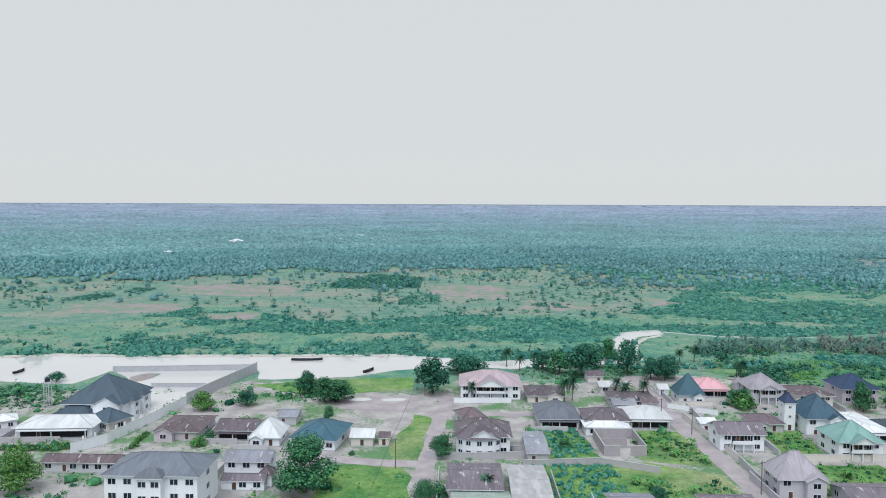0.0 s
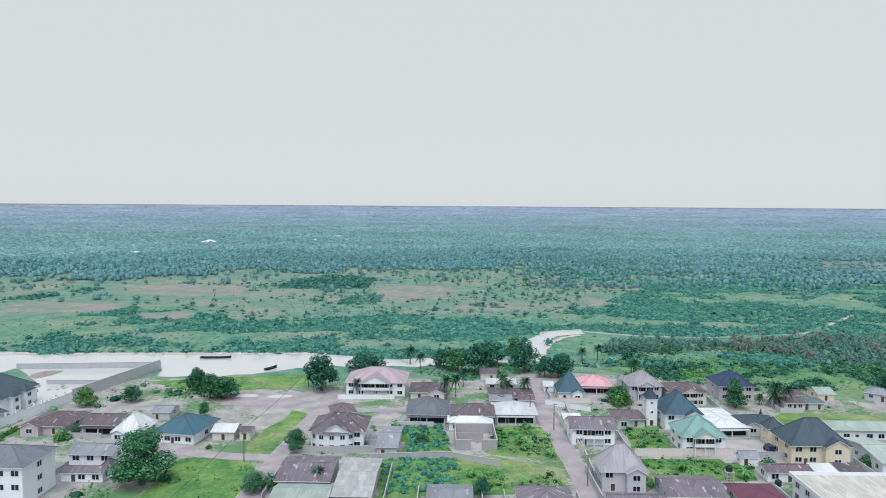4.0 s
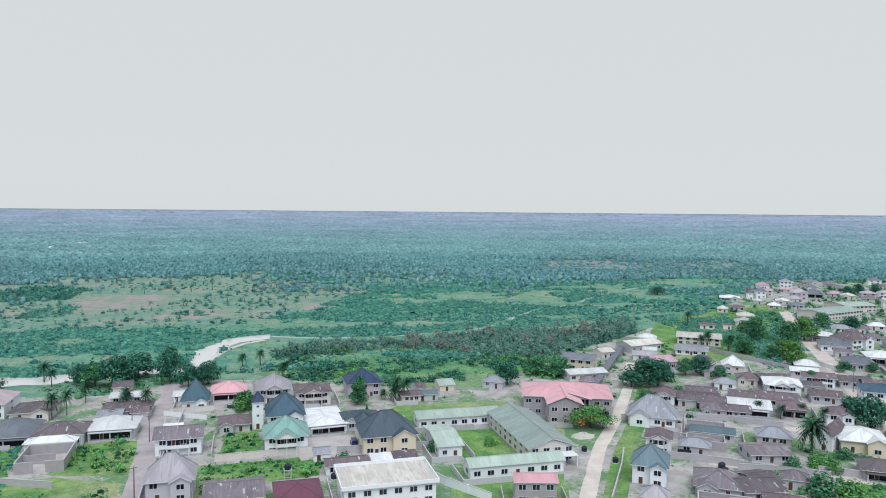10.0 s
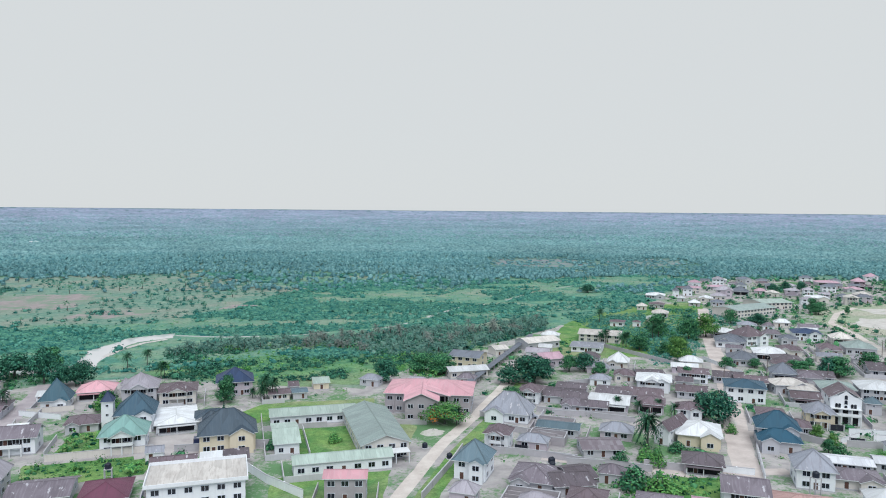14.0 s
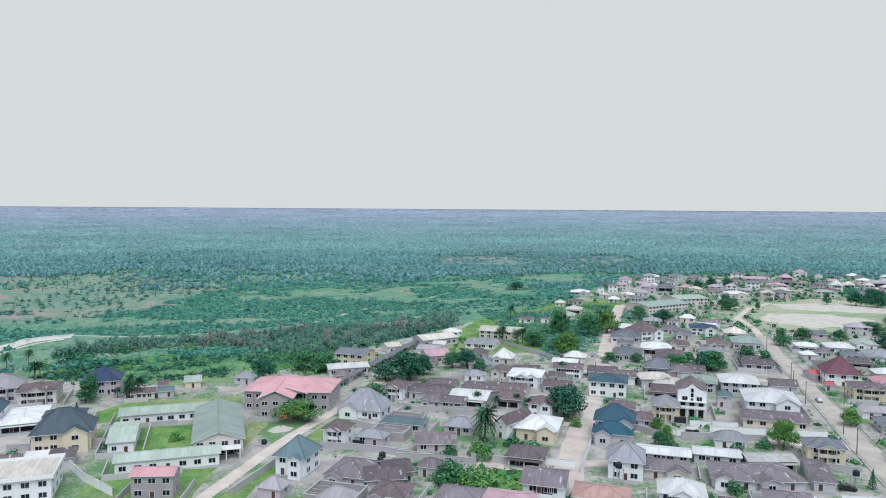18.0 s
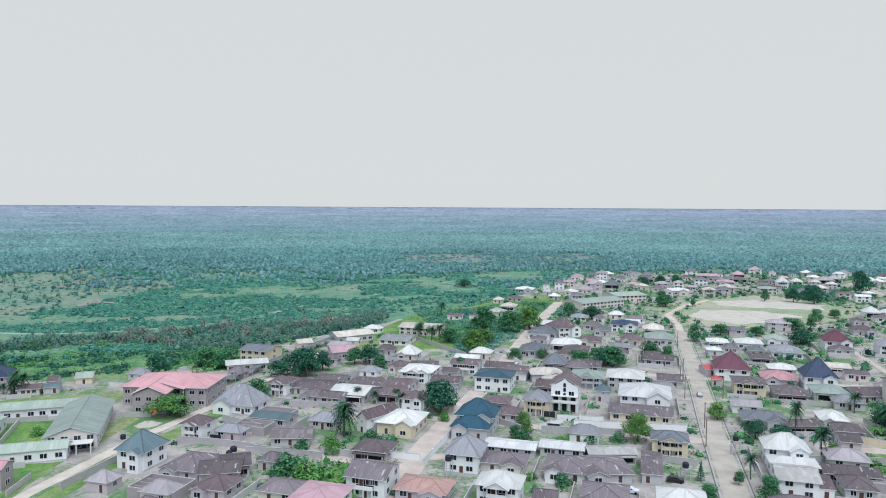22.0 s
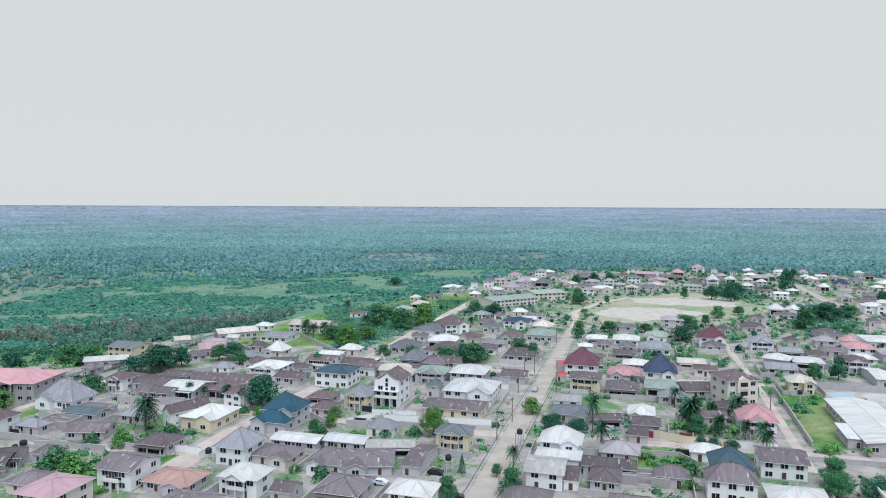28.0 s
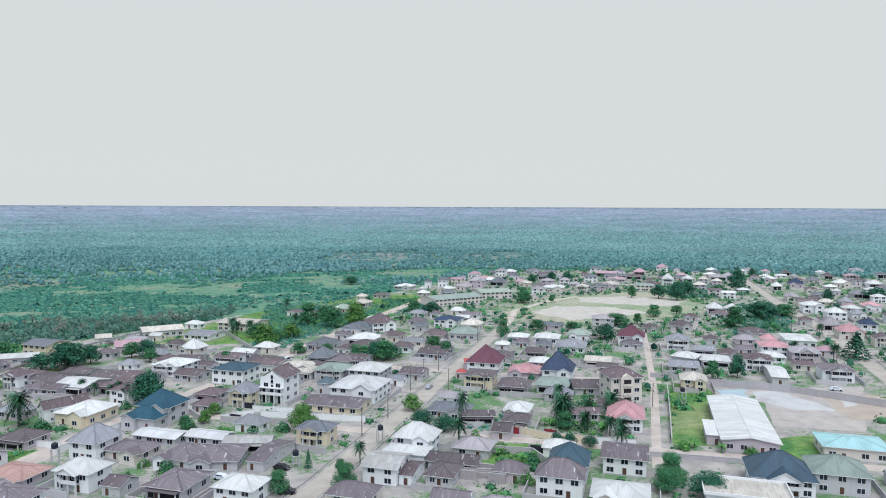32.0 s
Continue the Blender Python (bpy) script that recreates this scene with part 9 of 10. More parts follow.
spread_shrubs(x[k], y[k], 1.0, 2.6, 32, "yard_trees", M_LEAF, "small dark trees between the compounds", 0.14, 0.5)
x, y = grid(440, 90, 1010, 600, 8.5)
keep = in_ring(x, y, TOWN) & clear_of_houses(x, y, 1.6) & (field(x, y, 46, 14.0) > 0.44) & (rng.random(len(x)) < 0.62)
for ring in (pitch, yard):
    keep &= ~in_ring(x, y, ring)
x, y = x[keep], y[keep]
high = rng.uniform(3.0, 6.5, len(x))
k = rng.random(len(x)) < 0.5
for some, mat, label in ((k, M_LEAFDARK, "dark green trees among the far houses"), (~k, M_LEAF, "bright green trees among the far houses")):
    leafy("town_trees", x[some], y[some], high[some] * 0.15, high[some] * 0.48, high[some] * 0.8, 44, high[some] * 0.07, mat, label, "trees")
OVERGROWN = [0]


def overgrow(ring, material, label):
    """Dense growth over a plot, with banana plants where it is a garden."""
    n = OVERGROWN[0]
    OVERGROWN[0] += 1
    xs, ys = [p[0] for p in ring], [p[1] for p in ring]
    x, y = grid(min(xs), min(ys), max(xs), max(ys), 2.5)
    k = in_ring(x, y, ring) & clear_of_houses(x, y, 0.4) & (patchy(x, y, 6, n) > (0.1 if material is M_CREEPER else 0.2))
    # the bodies get a darker leaf material, painting shade inside the growth
    if k.any() and material is M_CREEPER:
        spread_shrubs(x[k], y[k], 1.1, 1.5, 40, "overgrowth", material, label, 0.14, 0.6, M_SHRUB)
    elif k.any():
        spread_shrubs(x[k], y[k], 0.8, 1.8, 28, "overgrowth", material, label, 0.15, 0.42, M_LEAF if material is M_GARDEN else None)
    k = np.nonzero(k)[0][::6]
    if material is M_GARDEN:
        for i in k[:7]:
            plant("banana_plant", float(x[i]), float(y[i]), float(rng.uniform(2.6, 4.2)))


overgrow([(27, 218), (42, 218), (43.5, 192), (29, 192)], M_CREEPER, "dense creepers over an empty plot")
overgrow([(56, 214), (74, 214), (73, 187), (57, 191)], M_GARDEN, "dense weeds and young bananas over an empty plot")
overgrow([(23, 187), (45, 187), (48, 164), (28, 162)], M_CREEPER, "dense creepers over an empty plot")
overgrow([(48, 176), (72, 176), (72, 167), (50, 166)], M_GARDEN, "tall weeds over an empty plot")
overgrow([(100, 226), (111, 217), (109, 196), (97, 194)], M_GARDEN, "banana garden between houses")
overgrow([(93, 188), (127, 186), (123, 172), (99, 172), (93, 166)], M_GARDEN, "banana garden between houses")
overgrow([(234, 141), (249, 138), (262, 132), (275, 122), (255, 100), (240, 114)], M_GARDEN, "overgrown plot of bright shrubs")
overgrow([(419, 381), (459, 371), (356, 245), (332, 244)], M_SHRUB, "dense green wood between town and marsh")
overgrow([(450, 120), (470, 116), (436, 84), (420, 91)], M_LEAF, "dark green palm garden")
overgrow([(671, 299), (725, 290), (632, 196), (590, 200)], M_SHRUB, "green thicket by the far street")
overgrow([(735, 436), (780, 415), (700, 330), (662, 340)], M_SHRUB, "green thicket behind the playing field")
overgrow([(204, 330), (261, 294), (270, 262), (222, 250)], M_GARDEN, "bright shrubs behind the school")
overgrow([(375, 372), (439, 405), (372, 314), (346, 322)], M_SHRUB, "green thicket at the town edge")
overgrow([(414, 112), (407, 92), (390, 101), (395, 120)], M_SHRUB, "green garden of palms and shrubs")
overgrow([(368, 404), (425, 373), (386, 276), (345, 256)], M_SHRUB, "green wood at the town edge")
overgrow([(453, 405), (490, 392), (462, 325), (437, 332)], M_SHRUB, "dense palms and shrubs by the school")
for line, wide, label in (([(-127, 196.6), (-110, 196.4), (-105, 199), (-101, 206), (-97, 213)], 2.0, "tall bushy hedge along the pillared compound wall"), ([(-89.2, 197.5), (-89.8, 204), (-90.2, 211)], 1.2, "bright clipped hedge beside the drive")):
    places = []
    for (ax, ay), (bx, by) in zip(line, line[1:]):
        count = int(math.hypot(bx - ax, by - ay) / 0.9)
        places += [(ax + (bx - ax) * i / count, ay + (by - ay) * i / count) for i in range(count)]
    hx, hy = np.array(places).T + rng.normal(0, 0.25 * wide, (2, len(places)))
    # M_LEAFDARK bodies: the hedge's inner shade as colour
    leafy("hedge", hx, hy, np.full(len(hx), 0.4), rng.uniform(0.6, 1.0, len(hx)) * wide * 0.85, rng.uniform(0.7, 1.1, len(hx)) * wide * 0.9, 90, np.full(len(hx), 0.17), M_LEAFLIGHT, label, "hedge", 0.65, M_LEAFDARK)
overgrow([(-150, 235), (-132, 237), (-135, 259), (-150, 268), (-200, 262), (-190, 240)], M_LEAF, "dense green bushes beside the river house")
overgrow([(-56, 246), (-60, 280), (-40, 270), (-36, 246)], M_LEAF, "dark shrubs by the river bank")
overgrow([(29, 288), (60, 310), (88, 300), (83, 288), (50, 272)], M_LEAF, "dark trees along the river edge")
overgrow([(395, 80), (411, 78), (399, 60), (391, 68)], M_GARDEN, "bright weeds in a walled plot")
overgrow([(446, 67), (467, 54), (459, 50), (440, 59)], M_GARDEN, "weeds along the lane")
overgrow([(432, 50), (446, 43), (431, 31), (420, 35)], M_LEAF, "dark garden shrubs")
overgrow([(416, 92), (428, 78), (442, 92), (447, 108), (433, 108)], M_GARDEN, "dense banana and palm garden behind a wall")
for kind, x, y, high, wide in (("tree", 427.5, 43.5, 7.6, 1.05), ("tree", 422.0, 38.0, 6.4, 1.1), ("oil_palm", 427.9, 84.8, 8.5, 1.0), ("oil_palm", 433.0, 79.0, 7.5, 1.0), ("tree", 423.5, 89.0, 6.0, 1.1)):
    plant(kind, x, y, high, wide)


# ---- compound walls, tanks, poles, cars, boats ----
def fence(name, line, high, material, label, pillars=0.0):
    """A wall along a line of points: one panel for each straight run, a coping, and posts at its joints."""
    root = tagged(empty_at(name, *line[0]), label, "wall", "compound walls")
    ox, oy = line[0]
    for (ax, ay), (bx, by) in zip(line, line[1:]):
        far = math.hypot(bx - ax, by - ay)
        turn = math.degrees(math.atan2(by - ay, bx - ax))
        m = pose(ax - ox, ay - oy, 0, 0, 0, turn)
        thick = 0.4 if "retaining" in name else 0.22
        p = part("panel", box(0, -thick / 2, -0.3, far, thick / 2, high), material, root)
        p.matrix_basis = m
        if high == 1.7:
            continue
        c = part("coping", box(-0.05, -thick / 2 - 0.05, high + 0.002, far + 0.05, thick / 2 + 0.05, high + 0.1), M_CONCRETE, root)
        c.matrix_basis = m
        gap = pillars or 7.0
        for i in range(1, max(2, int(far / gap))):
            at = i * far / max(2, int(far / gap))
            top = high + (1.1 if 0 < pillars < 5 else 0.15)
            q = part("pillar", box(at - 0.2, -thick / 2 - 0.08, -0.3, at + 0.2, thick / 2 + 0.08, top), material, root)
            q.matrix_basis = m
    return root


fence("compound_wall", [(144.1, 178.3), (153.3, 155.8), (161.0, 143.2)], 2.2, WALL["white"], "white-painted block compound wall")
fence("compound_wall", [(188.3, 133.5), (202.9, 153.4), (210.3, 164.5)], 2.0, M_FENCE, "bare grey block compound wall")
fence("compound_wall", [(-89.8, 242.5), (-93.7, 220.8), (-98.3, 202.2), (-104.6, 193.7)], 3.0, WALL["white"], "white compound wall with tall pillars", 3.4)
fence("retaining_wall", [(-137.4, 289.0), (-78.6, 293.9)], 2.4, M_CONCRETE, "grey concrete retaining wall")
fence("retaining_wall", [(-77.8, 290.9), (-89.8, 242.5)], 4.0, M_CONCRETE, "grey concrete retaining wall")
fence("retaining_wall", [(-111.4, 265.0), (-86.8, 265.3)], 1.6, M_CONCRETE, "grey concrete retaining wall")
fence("compound_wall", [(4.1, 245.8), (24.6, 246.1)], 1.8, WALL["white"], "white-painted block compound wall")
fence("compound_wall", [(80.2, 242.0), (94.9, 242.4)], 1.8, WALL["cream"], "cream rendered compound wall")
fence("compound_wall", [(79.5, 177.3), (79.4, 156.4)], 2.0, M_FENCE, "bare grey block compound wall")
fence("compound_wall", [(-4.5, 191.2), (8.4, 189.8), (30.0, 191.9)], 2.0, M_FENCE, "bare grey block compound wall")
fence("compound_wall", [(21.8, 185.0), (43.2, 186.9), (57.4, 180.5)], 1.8, M_FENCE, "bare grey block compound wall")
fence("compound_wall", [(126.9, 207.5), (141.0, 208.8)], 2.2, WALL["white"], "white-painted block compound wall")
fence("compound_wall", [(96.0, 189.3), (124.0, 189.7)], 2.0, WALL["cream"], "cream rendered compound wall")
fence("compound_wall", [(129.7, 186.8), (158.1, 184.0)], 2.2, M_FENCE, "bare grey block compound wall")
fence("compound_wall", [(405.5, 94.9), (413.8, 82.1), (425.3, 74.3)], 2.2, WALL["yellow"], "pale yellow compound wall")
fence("compound_wall", [(424.9, 74.0), (434.5, 68.0)], 2.2, WALL["white"], "white-painted block compound wall")
fence("compound_wall", [(335.7, 134.7), (366.7, 117.8)], 2.0, WALL["white"], "white-painted block compound wall")
fence("compound_wall", [(333.7, 141.9), (346.8, 134.5)], 2.0, WALL["white"], "white-painted block compound wall")
fence("compound_wall", [(215.5, 160.9), (225.1, 155.4), (237.9, 145.7)], 2.0, M_FENCE, "bare grey block compound wall")
fence("compound_wall", [(236.2, 145.4), (248.4, 136.2)], 2.0, M_FENCE, "bare grey block compound wall")
fence("compound_wall", [(227.5, 194.6), (241.6, 191.0)], 2.0, M_FENCE, "bare grey block compound wall")
fence("compound_wall", [(485.4, 118.6), (467.8, 95.1), (446.2, 66.7)], 1.8, M_FENCE, "bare grey block compound wall")
fence("compound_wall", [(503.8, 118.4), (526.4, 98.8), (541.3, 72.1)], 2.6, M_FENCE, "bare grey block compound wall")
fence("compound_wall", [(433.6, 60.2), (454.4, 46.3)], 1.4, M_FENCE, "bare grey block compound wall")
fence("compound_wall", [(391.9, 79.2), (403.2, 72.3), (403.1, 64.8)], 2.0, M_FENCE, "bare grey block compound wall")
fence("compound_wall", [(378.1, 65.8), (394.4, 57.1)], 2.0, M_FENCE, "bare grey block compound wall")
fence("compound_wall", [(459.9, 124.9), (475.9, 127.8)], 1.8, M_FENCE, "bare grey block compound wall")
fence("compound_wall", [(333.7, 138.1), (323.2, 135.4)], 1.8, WALL["white"], "white-painted block compound wall")
fence("compound_wall", [(362.4, 126.4), (387.5, 155.5)], 2.0, M_FENCE, "bare grey block compound wall")
fence("compound_wall", [(340.5, 100.1), (349.0, 92.2)], 1.8, M_FENCE, "bare grey block compound wall")
fence("compound_wall", [(375.4, 87.4), (391.4, 78.7)], 1.8, M_FENCE, "bare grey block compound wall")
fence("compound_wall", [(322.9, 133.0), (345.8, 121.0)], 2.0, M_FENCE, "bare grey block compound wall")
fence("compound_wall", [(278.8, 122.5), (271.1, 127.8)], 1.8, WALL["white"], "white-painted block compound wall")
fence("compound_wall", [(275.0, 177.8), (266.8, 182.2), (252.5, 187.7)], 2.0, M_FENCE, "bare grey block compound wall")
fence("compound_wall", [(253.4, 132.5), (244.1, 139.5), (233.8, 144.4)], 2.0, M_FENCE, "bare grey block compound wall")
fence("compound_wall", [(295.1, 139.8), (278.0, 117.9)], 1.8, WALL["white"], "white-painted block compound wall")
fence("compound_wall", [(313.7, 145.1), (318.1, 133.1)], 2.0, M_FENCE, "bare grey block compound wall")
fence("compound_wall", [(263.0, 130.0), (253.8, 137.1)], 2.0, M_FENCE, "bare grey block compound wall")
fence("compound_wall", [(240.8, 163.9), (229.5, 179.0)], 2.0, M_FENCE, "bare grey block compound wall")
fence("compound_wall", [(224.2, 156.8), (237.1, 145.8)], 1.8, M_FENCE, "bare grey block compound wall")
fence("compound_wall", [(249.1, 194.6), (262.7, 183.6), (275.0, 172.8)], 1.8, M_FENCE, "bare grey block compound wall")
fence("compound_wall", [(78.4, 240.4), (92.6, 231.6)], 1.8, WALL["white"], "white-painted block compound wall")
fence("compound_wall", [(79.8, 230.0), (81.7, 189.2)], 1.8, WALL["cream"], "cream rendered compound wall")
fence("compound_wall", [(85.1, 240.6), (82.2, 197.0), (80.9, 172.8)], 1.8, M_FENCE, "bare grey block compound wall")
fence("compound_wall", [(81.5, 264.4), (81.1, 243.3)], 1.6, M_FENCE, "bare grey block compound wall")
fence("compound_wall", [(19.8, 196.4), (30.8, 194.2)], 1.8, M_FENCE, "bare grey block compound wall")
fence("compound_wall", [(332.7, 303.9), (343.5, 244.2)], 1.8, M_FENCE, "bare grey block compound wall")
fence("compound_wall", [(283.5, 273.4), (290.4, 258.9), (302.3, 249.7)], 1.6, M_FENCE, "bare grey block compound wall")
fence("compound_wall", [(277.1, 224.2), (294.9, 226.6)], 1.8, M_FENCE, "bare grey block compound wall")
fence("compound_wall", [(424.1, 129.7), (440.6, 118.2)], 1.8, M_FENCE, "bare grey block compound wall")
fence("compound_wall", [(474.4, 164.7), (488.5, 154.0)], 1.8, M_FENCE, "bare grey block compound wall")
fence("compound_wall", [(485.8, 111.6), (502.1, 114.4)], 1.8, M_FENCE, "bare grey block compound wall")
fence("compound_wall", [(490.9, 136.6), (499.3, 129.6)], 1.8, M_FENCE, "bare grey block compound wall")
fence("compound_wall", [(531.2, 153.5), (537.4, 139.4)], 1.8, M_FENCE, "bare grey block compound wall")
fence("compound_wall", [(473.2, 174.1), (490.7, 156.0)], 1.6, M_FENCE, "bare grey block compound wall")
fence("compound_wall", [(364.9, 251.0), (360.1, 219.1)], 1.6, WALL["white"], "white-painted block compound wall")


def blocked(ax, ay, bx, by):
    """Whether a straight run of wall would meet a house or a road."""
    t = np.linspace(0, 1, 12)
    x, y = ax + (bx - ax) * t, ay + (by - ay) * t
    return not bool(np.all(clear_of_houses(x, y, 0.5)))


for n, (hx, hy, w, d, turn) in enumerate(FOOT[:325]):
    if hy > 260 or w < 8 or n % 3 == 2:
        continue
    m = pose(hx, hy, 0, 0, 0, turn)
    sx, sy = w / 2 + 2.2, d / 2 + 2.6
    ring = [m @ Vector(v) for v in ((-sx, -sy, 0), (sx, -sy, 0), (sx, sy, 0), (-sx, sy, 0))]
    for k in (0, 1, 3):
        p, q = ring[k], ring[(k + 1) % 4]
        if k == 0:
            q = p.lerp(q, 0.62)
        if not blocked(p.x, p.y, q.x, q.y):
            fence("compound_wall", [(round(p.x, 2), round(p.y, 2)), (round(q.x, 2), round(q.y, 2))], 1.7, M_FENCE if n % 2 else WALL["greige"], "weathered block wall round a house compound", 8.0 if k else 0.0)


def water_tank(x, y, stand):
    """A ribbed black plastic tank on its stand."""
    root = tagged(empty_at("water_tank", x, y), "black plastic water tank on a raised stand" if stand else "black plastic water tank on the ground", "water tank", "water tanks")
    bm = bmesh.new()
    prof = [(0.0, 0.0), (0.8, 0.0), (0.85, 0.1), (0.8, 0.35), (0.85, 0.45), (0.8, 0.7), (0.85, 0.8), (0.8, 1.15), (0.55, 1.4), (0.25, 1.48), (0.22, 1.58), (0.0, 1.6)]
    rings = [[bm.verts.new((r * math.cos(k * math.pi / 8), r * math.sin(k * math.pi / 8), stand + 0.15 + z)) for k in range(16)] for r, z in prof[1:-1]]
    for a, b in zip(rings, rings[1:]):
        for k in range(16):
            bm.faces.new((a[k], a[(k + 1) % 16], b[(k + 1) % 16], b[k]))
    bm.faces.new(rings[-1])
    bm.faces.new(rings[0][::-1])
    part("tank", bm, M_BLACK, root)
    part("platform", box(-1, -1, stand, 1, 1, stand + 0.147), M_CONCRETE, root)
    if stand:
        for sx in (-0.85, 0.85):
            for sy in (-0.85, 0.85):
                part("leg", box(sx - 0.1, sy - 0.1, -0.2, sx + 0.1, sy + 0.1, stand - 0.002), M_CONCRETE, root)
        for z in [k * 1.6 + 1.2 for k in range(int(stand / 1.8))]:
            part("brace", box(-0.75, -0.9, z, 0.75, -0.82, z + 0.1), M_CONCRETE, root)
    return root


water_tank(280.2, 104.1, 6)
water_tank(365.7, 96.0, 4)
water_tank(230.8, 147.3, 0)
water_tank(200.2, 169.6, 0)
water_tank(230.4, 147.2, 0)
water_tank(114.5, 169.8, 3)
water_tank(474.1, 32.3, 0)
water_tank(475.6, 98.1, 5)
water_tank(-135.7, 237.8, 9)
water_tank(126.3, 168.1, 0)
water_tank(339.6, 85.9, 3)
water_tank(229.1, 143.9, 0)
water_tank(204.3, 159.0, 0)
water_tank(464.1, 128.0, 0)
water_tank(399.7, 62.6, 0)
water_tank(164.8, 206.1, 0)


def pole(x, y, high=8.5):
    """A wooden power pole with a crossarm and insulators."""
    root = tagged(empty_at("power_pole", x, y, 0, 20), "weathered wooden power pole with a crossarm", "power pole", "power poles")
    bm = bmesh.new()
    tube(bm, [(0, 0, -0.4), (0, 0, high / 2), (0, 0, high)], [0.16, 0.14, 0.11], 8)
    part("shaft", bm, M_POLE, root)
    part("crossarm", box(-0.9, -0.2, high - 0.5, 0.9, -0.1, high - 0.36), M_POLE, root)
    for px in (-0.8, 0, 0.8):
        part("insulator", box(px - 0.06, -0.2, high - 0.358, px + 0.06, -0.1, high - 0.16), M_TRIM, root)
    return root


pole(-6.4, 255.3)
pole(-12.4, 183.2)
pole(402.7, 164.8)
pole(362.1, 103.9)
pole(392.1, 149.3)
pole(405.6, 144.5)
pole(404.3, 302.0)
pole(413.0, 175.6)
pole(374.5, 118.7)
pole(76.8, 211.9)
pole(78.0, 167.3)
pole(337.1, 203.5)
pole(384.3, 196.9)
pole(369.0, 214.3)
pole(70.7, 222.7)
pole(465.2, 100.8)
pole(614.9, 181.8)
pole(570.4, 116.6)
pole(454.5, 229.9)

PAINT = {
    "silver": plain("silver_car_paint", lin(176, 178, 182), 0.3, 0.3, 0.5), "navy": plain("navy_car_paint", lin(34, 48, 84), 0.3, 0.1, 0.5),
    "red": plain("red_car_paint", lin(190, 60, 84), 0.3, 0.1, 0.5), "white": plain("white_car_paint", lin(226, 228, 230), 0.3, 0.0, 0.5), "black": plain("black_car_paint", lin(40, 42, 48), 0.3, 0.1, 0.5),
}


def car(x, y, turn, colour, label):
    """A small vehicle: a lofted body with a cabin, four wheels and lights."""
    tall = 1.95 if ("bus" in label or "van" in label) else 1.45
    root = tagged(empty_at("minibus" if tall > 1.6 else "car", x, y, 0.1, turn), label, "car", "parked vehicles")
    low = [(-2.15, 0.45), (-2.2, 0.8), (-1.9, 0.95), (-1.3, tall) if tall < 1.6 else (-2.1, tall), (0.5, tall) if tall < 1.6 else (1.2, tall), (1.2, 1.0) if tall < 1.6 else (1.8, 1.1), (2.1, 0.85), (2.2, 0.5), (2.1, 0.3), (-2.1, 0.3)]
    bm = bmesh.new()
    sides = []
    for yy, pull in ((-0.85, 1.0), (0.85, 1.0)):
        sides.append([bm.verts.new((px, yy * (0.86 if pz > 1.0 else 1.0), pz)) for px, pz in low])
    n = len(low)
    for i in range(n):
        bm.faces.new((sides[0][i], sides[0][(i + 1) % n], sides[1][(i + 1) % n], sides[1][i]))
    bm.faces.new(sides[0][::-1])
    bm.faces.new(sides[1])
    bmesh.ops.recalc_face_normals(bm, faces=bm.faces)
    part("body", bm, PAINT[colour], root)
    for sy in (-0.87, 0.87):
        part("side_window", box(-1.3 if tall < 1.6 else -1.8, sy * 0.93 - 0.02, 1.02, 0.55 if tall < 1.6 else 1.2, sy * 0.93 + 0.02, tall - 0.12), M_GLASSDARK, root)
    for px in (-1.35, 1.35):
        for sy in (-0.85, 0.85):
            wm = bmesh.new()
            bmesh.ops.create_cone(wm, cap_ends=True, segments=14, radius1=0.32, radius2=0.32, depth=0.22, matrix=Matrix.Translation((px, sy, 0.32)) @ Matrix.Rotation(radians(90), 4, "X"))
            part("wheel", wm, M_TYRE, root)
    for sy in (-0.6, 0.6):
        part("headlight", box(2.12, sy - 0.16, 0.58, 2.21, sy + 0.16, 0.74), M_TRIM, root)
    return root


car(399.8, 150.2, 53, "silver", "silver saloon car parked on the street")
car(135.8, 193.1, 88, "navy", "dark blue minibus parked on the pink forecourt")
car(271.9, 189.9, -36, "red", "red saloon car parked before a shop")
car(320.6, 83.4, -36, "white", "white saloon car parked between houses")
car(334.9, 68.9, -20, "black", "black saloon car parked in a yard")
car(497.2, 117.1, -36, "white", "white saloon car parked in the yard")
car(544.7, 94.8, -36, "white", "white pickup parked by the yard wall")
car(318.1, 139.2, -36, "black", "black saloon car parked by the yellow house")
car(355.8, 216.0, 50, "white", "white minibus standing on the dusty street")
car(340.9, 216.9, 50, "white", "white saloon car on the dusty street")
car(573.8, 272.7, 50, "white", "white minibus far off")
car(244.0, 187.9, -36, "silver", "silver saloon car in a compound")
car(335.8, 85.2, -36, "black", "black saloon car parked by a house")
car(699.7, 293.3, 53, "white", "white van on the far street")
car(715.1, 280.7, 53, "silver", "silver car on the far street")
car(659.9, 215.6, 53, "silver", "silver car on the far street")

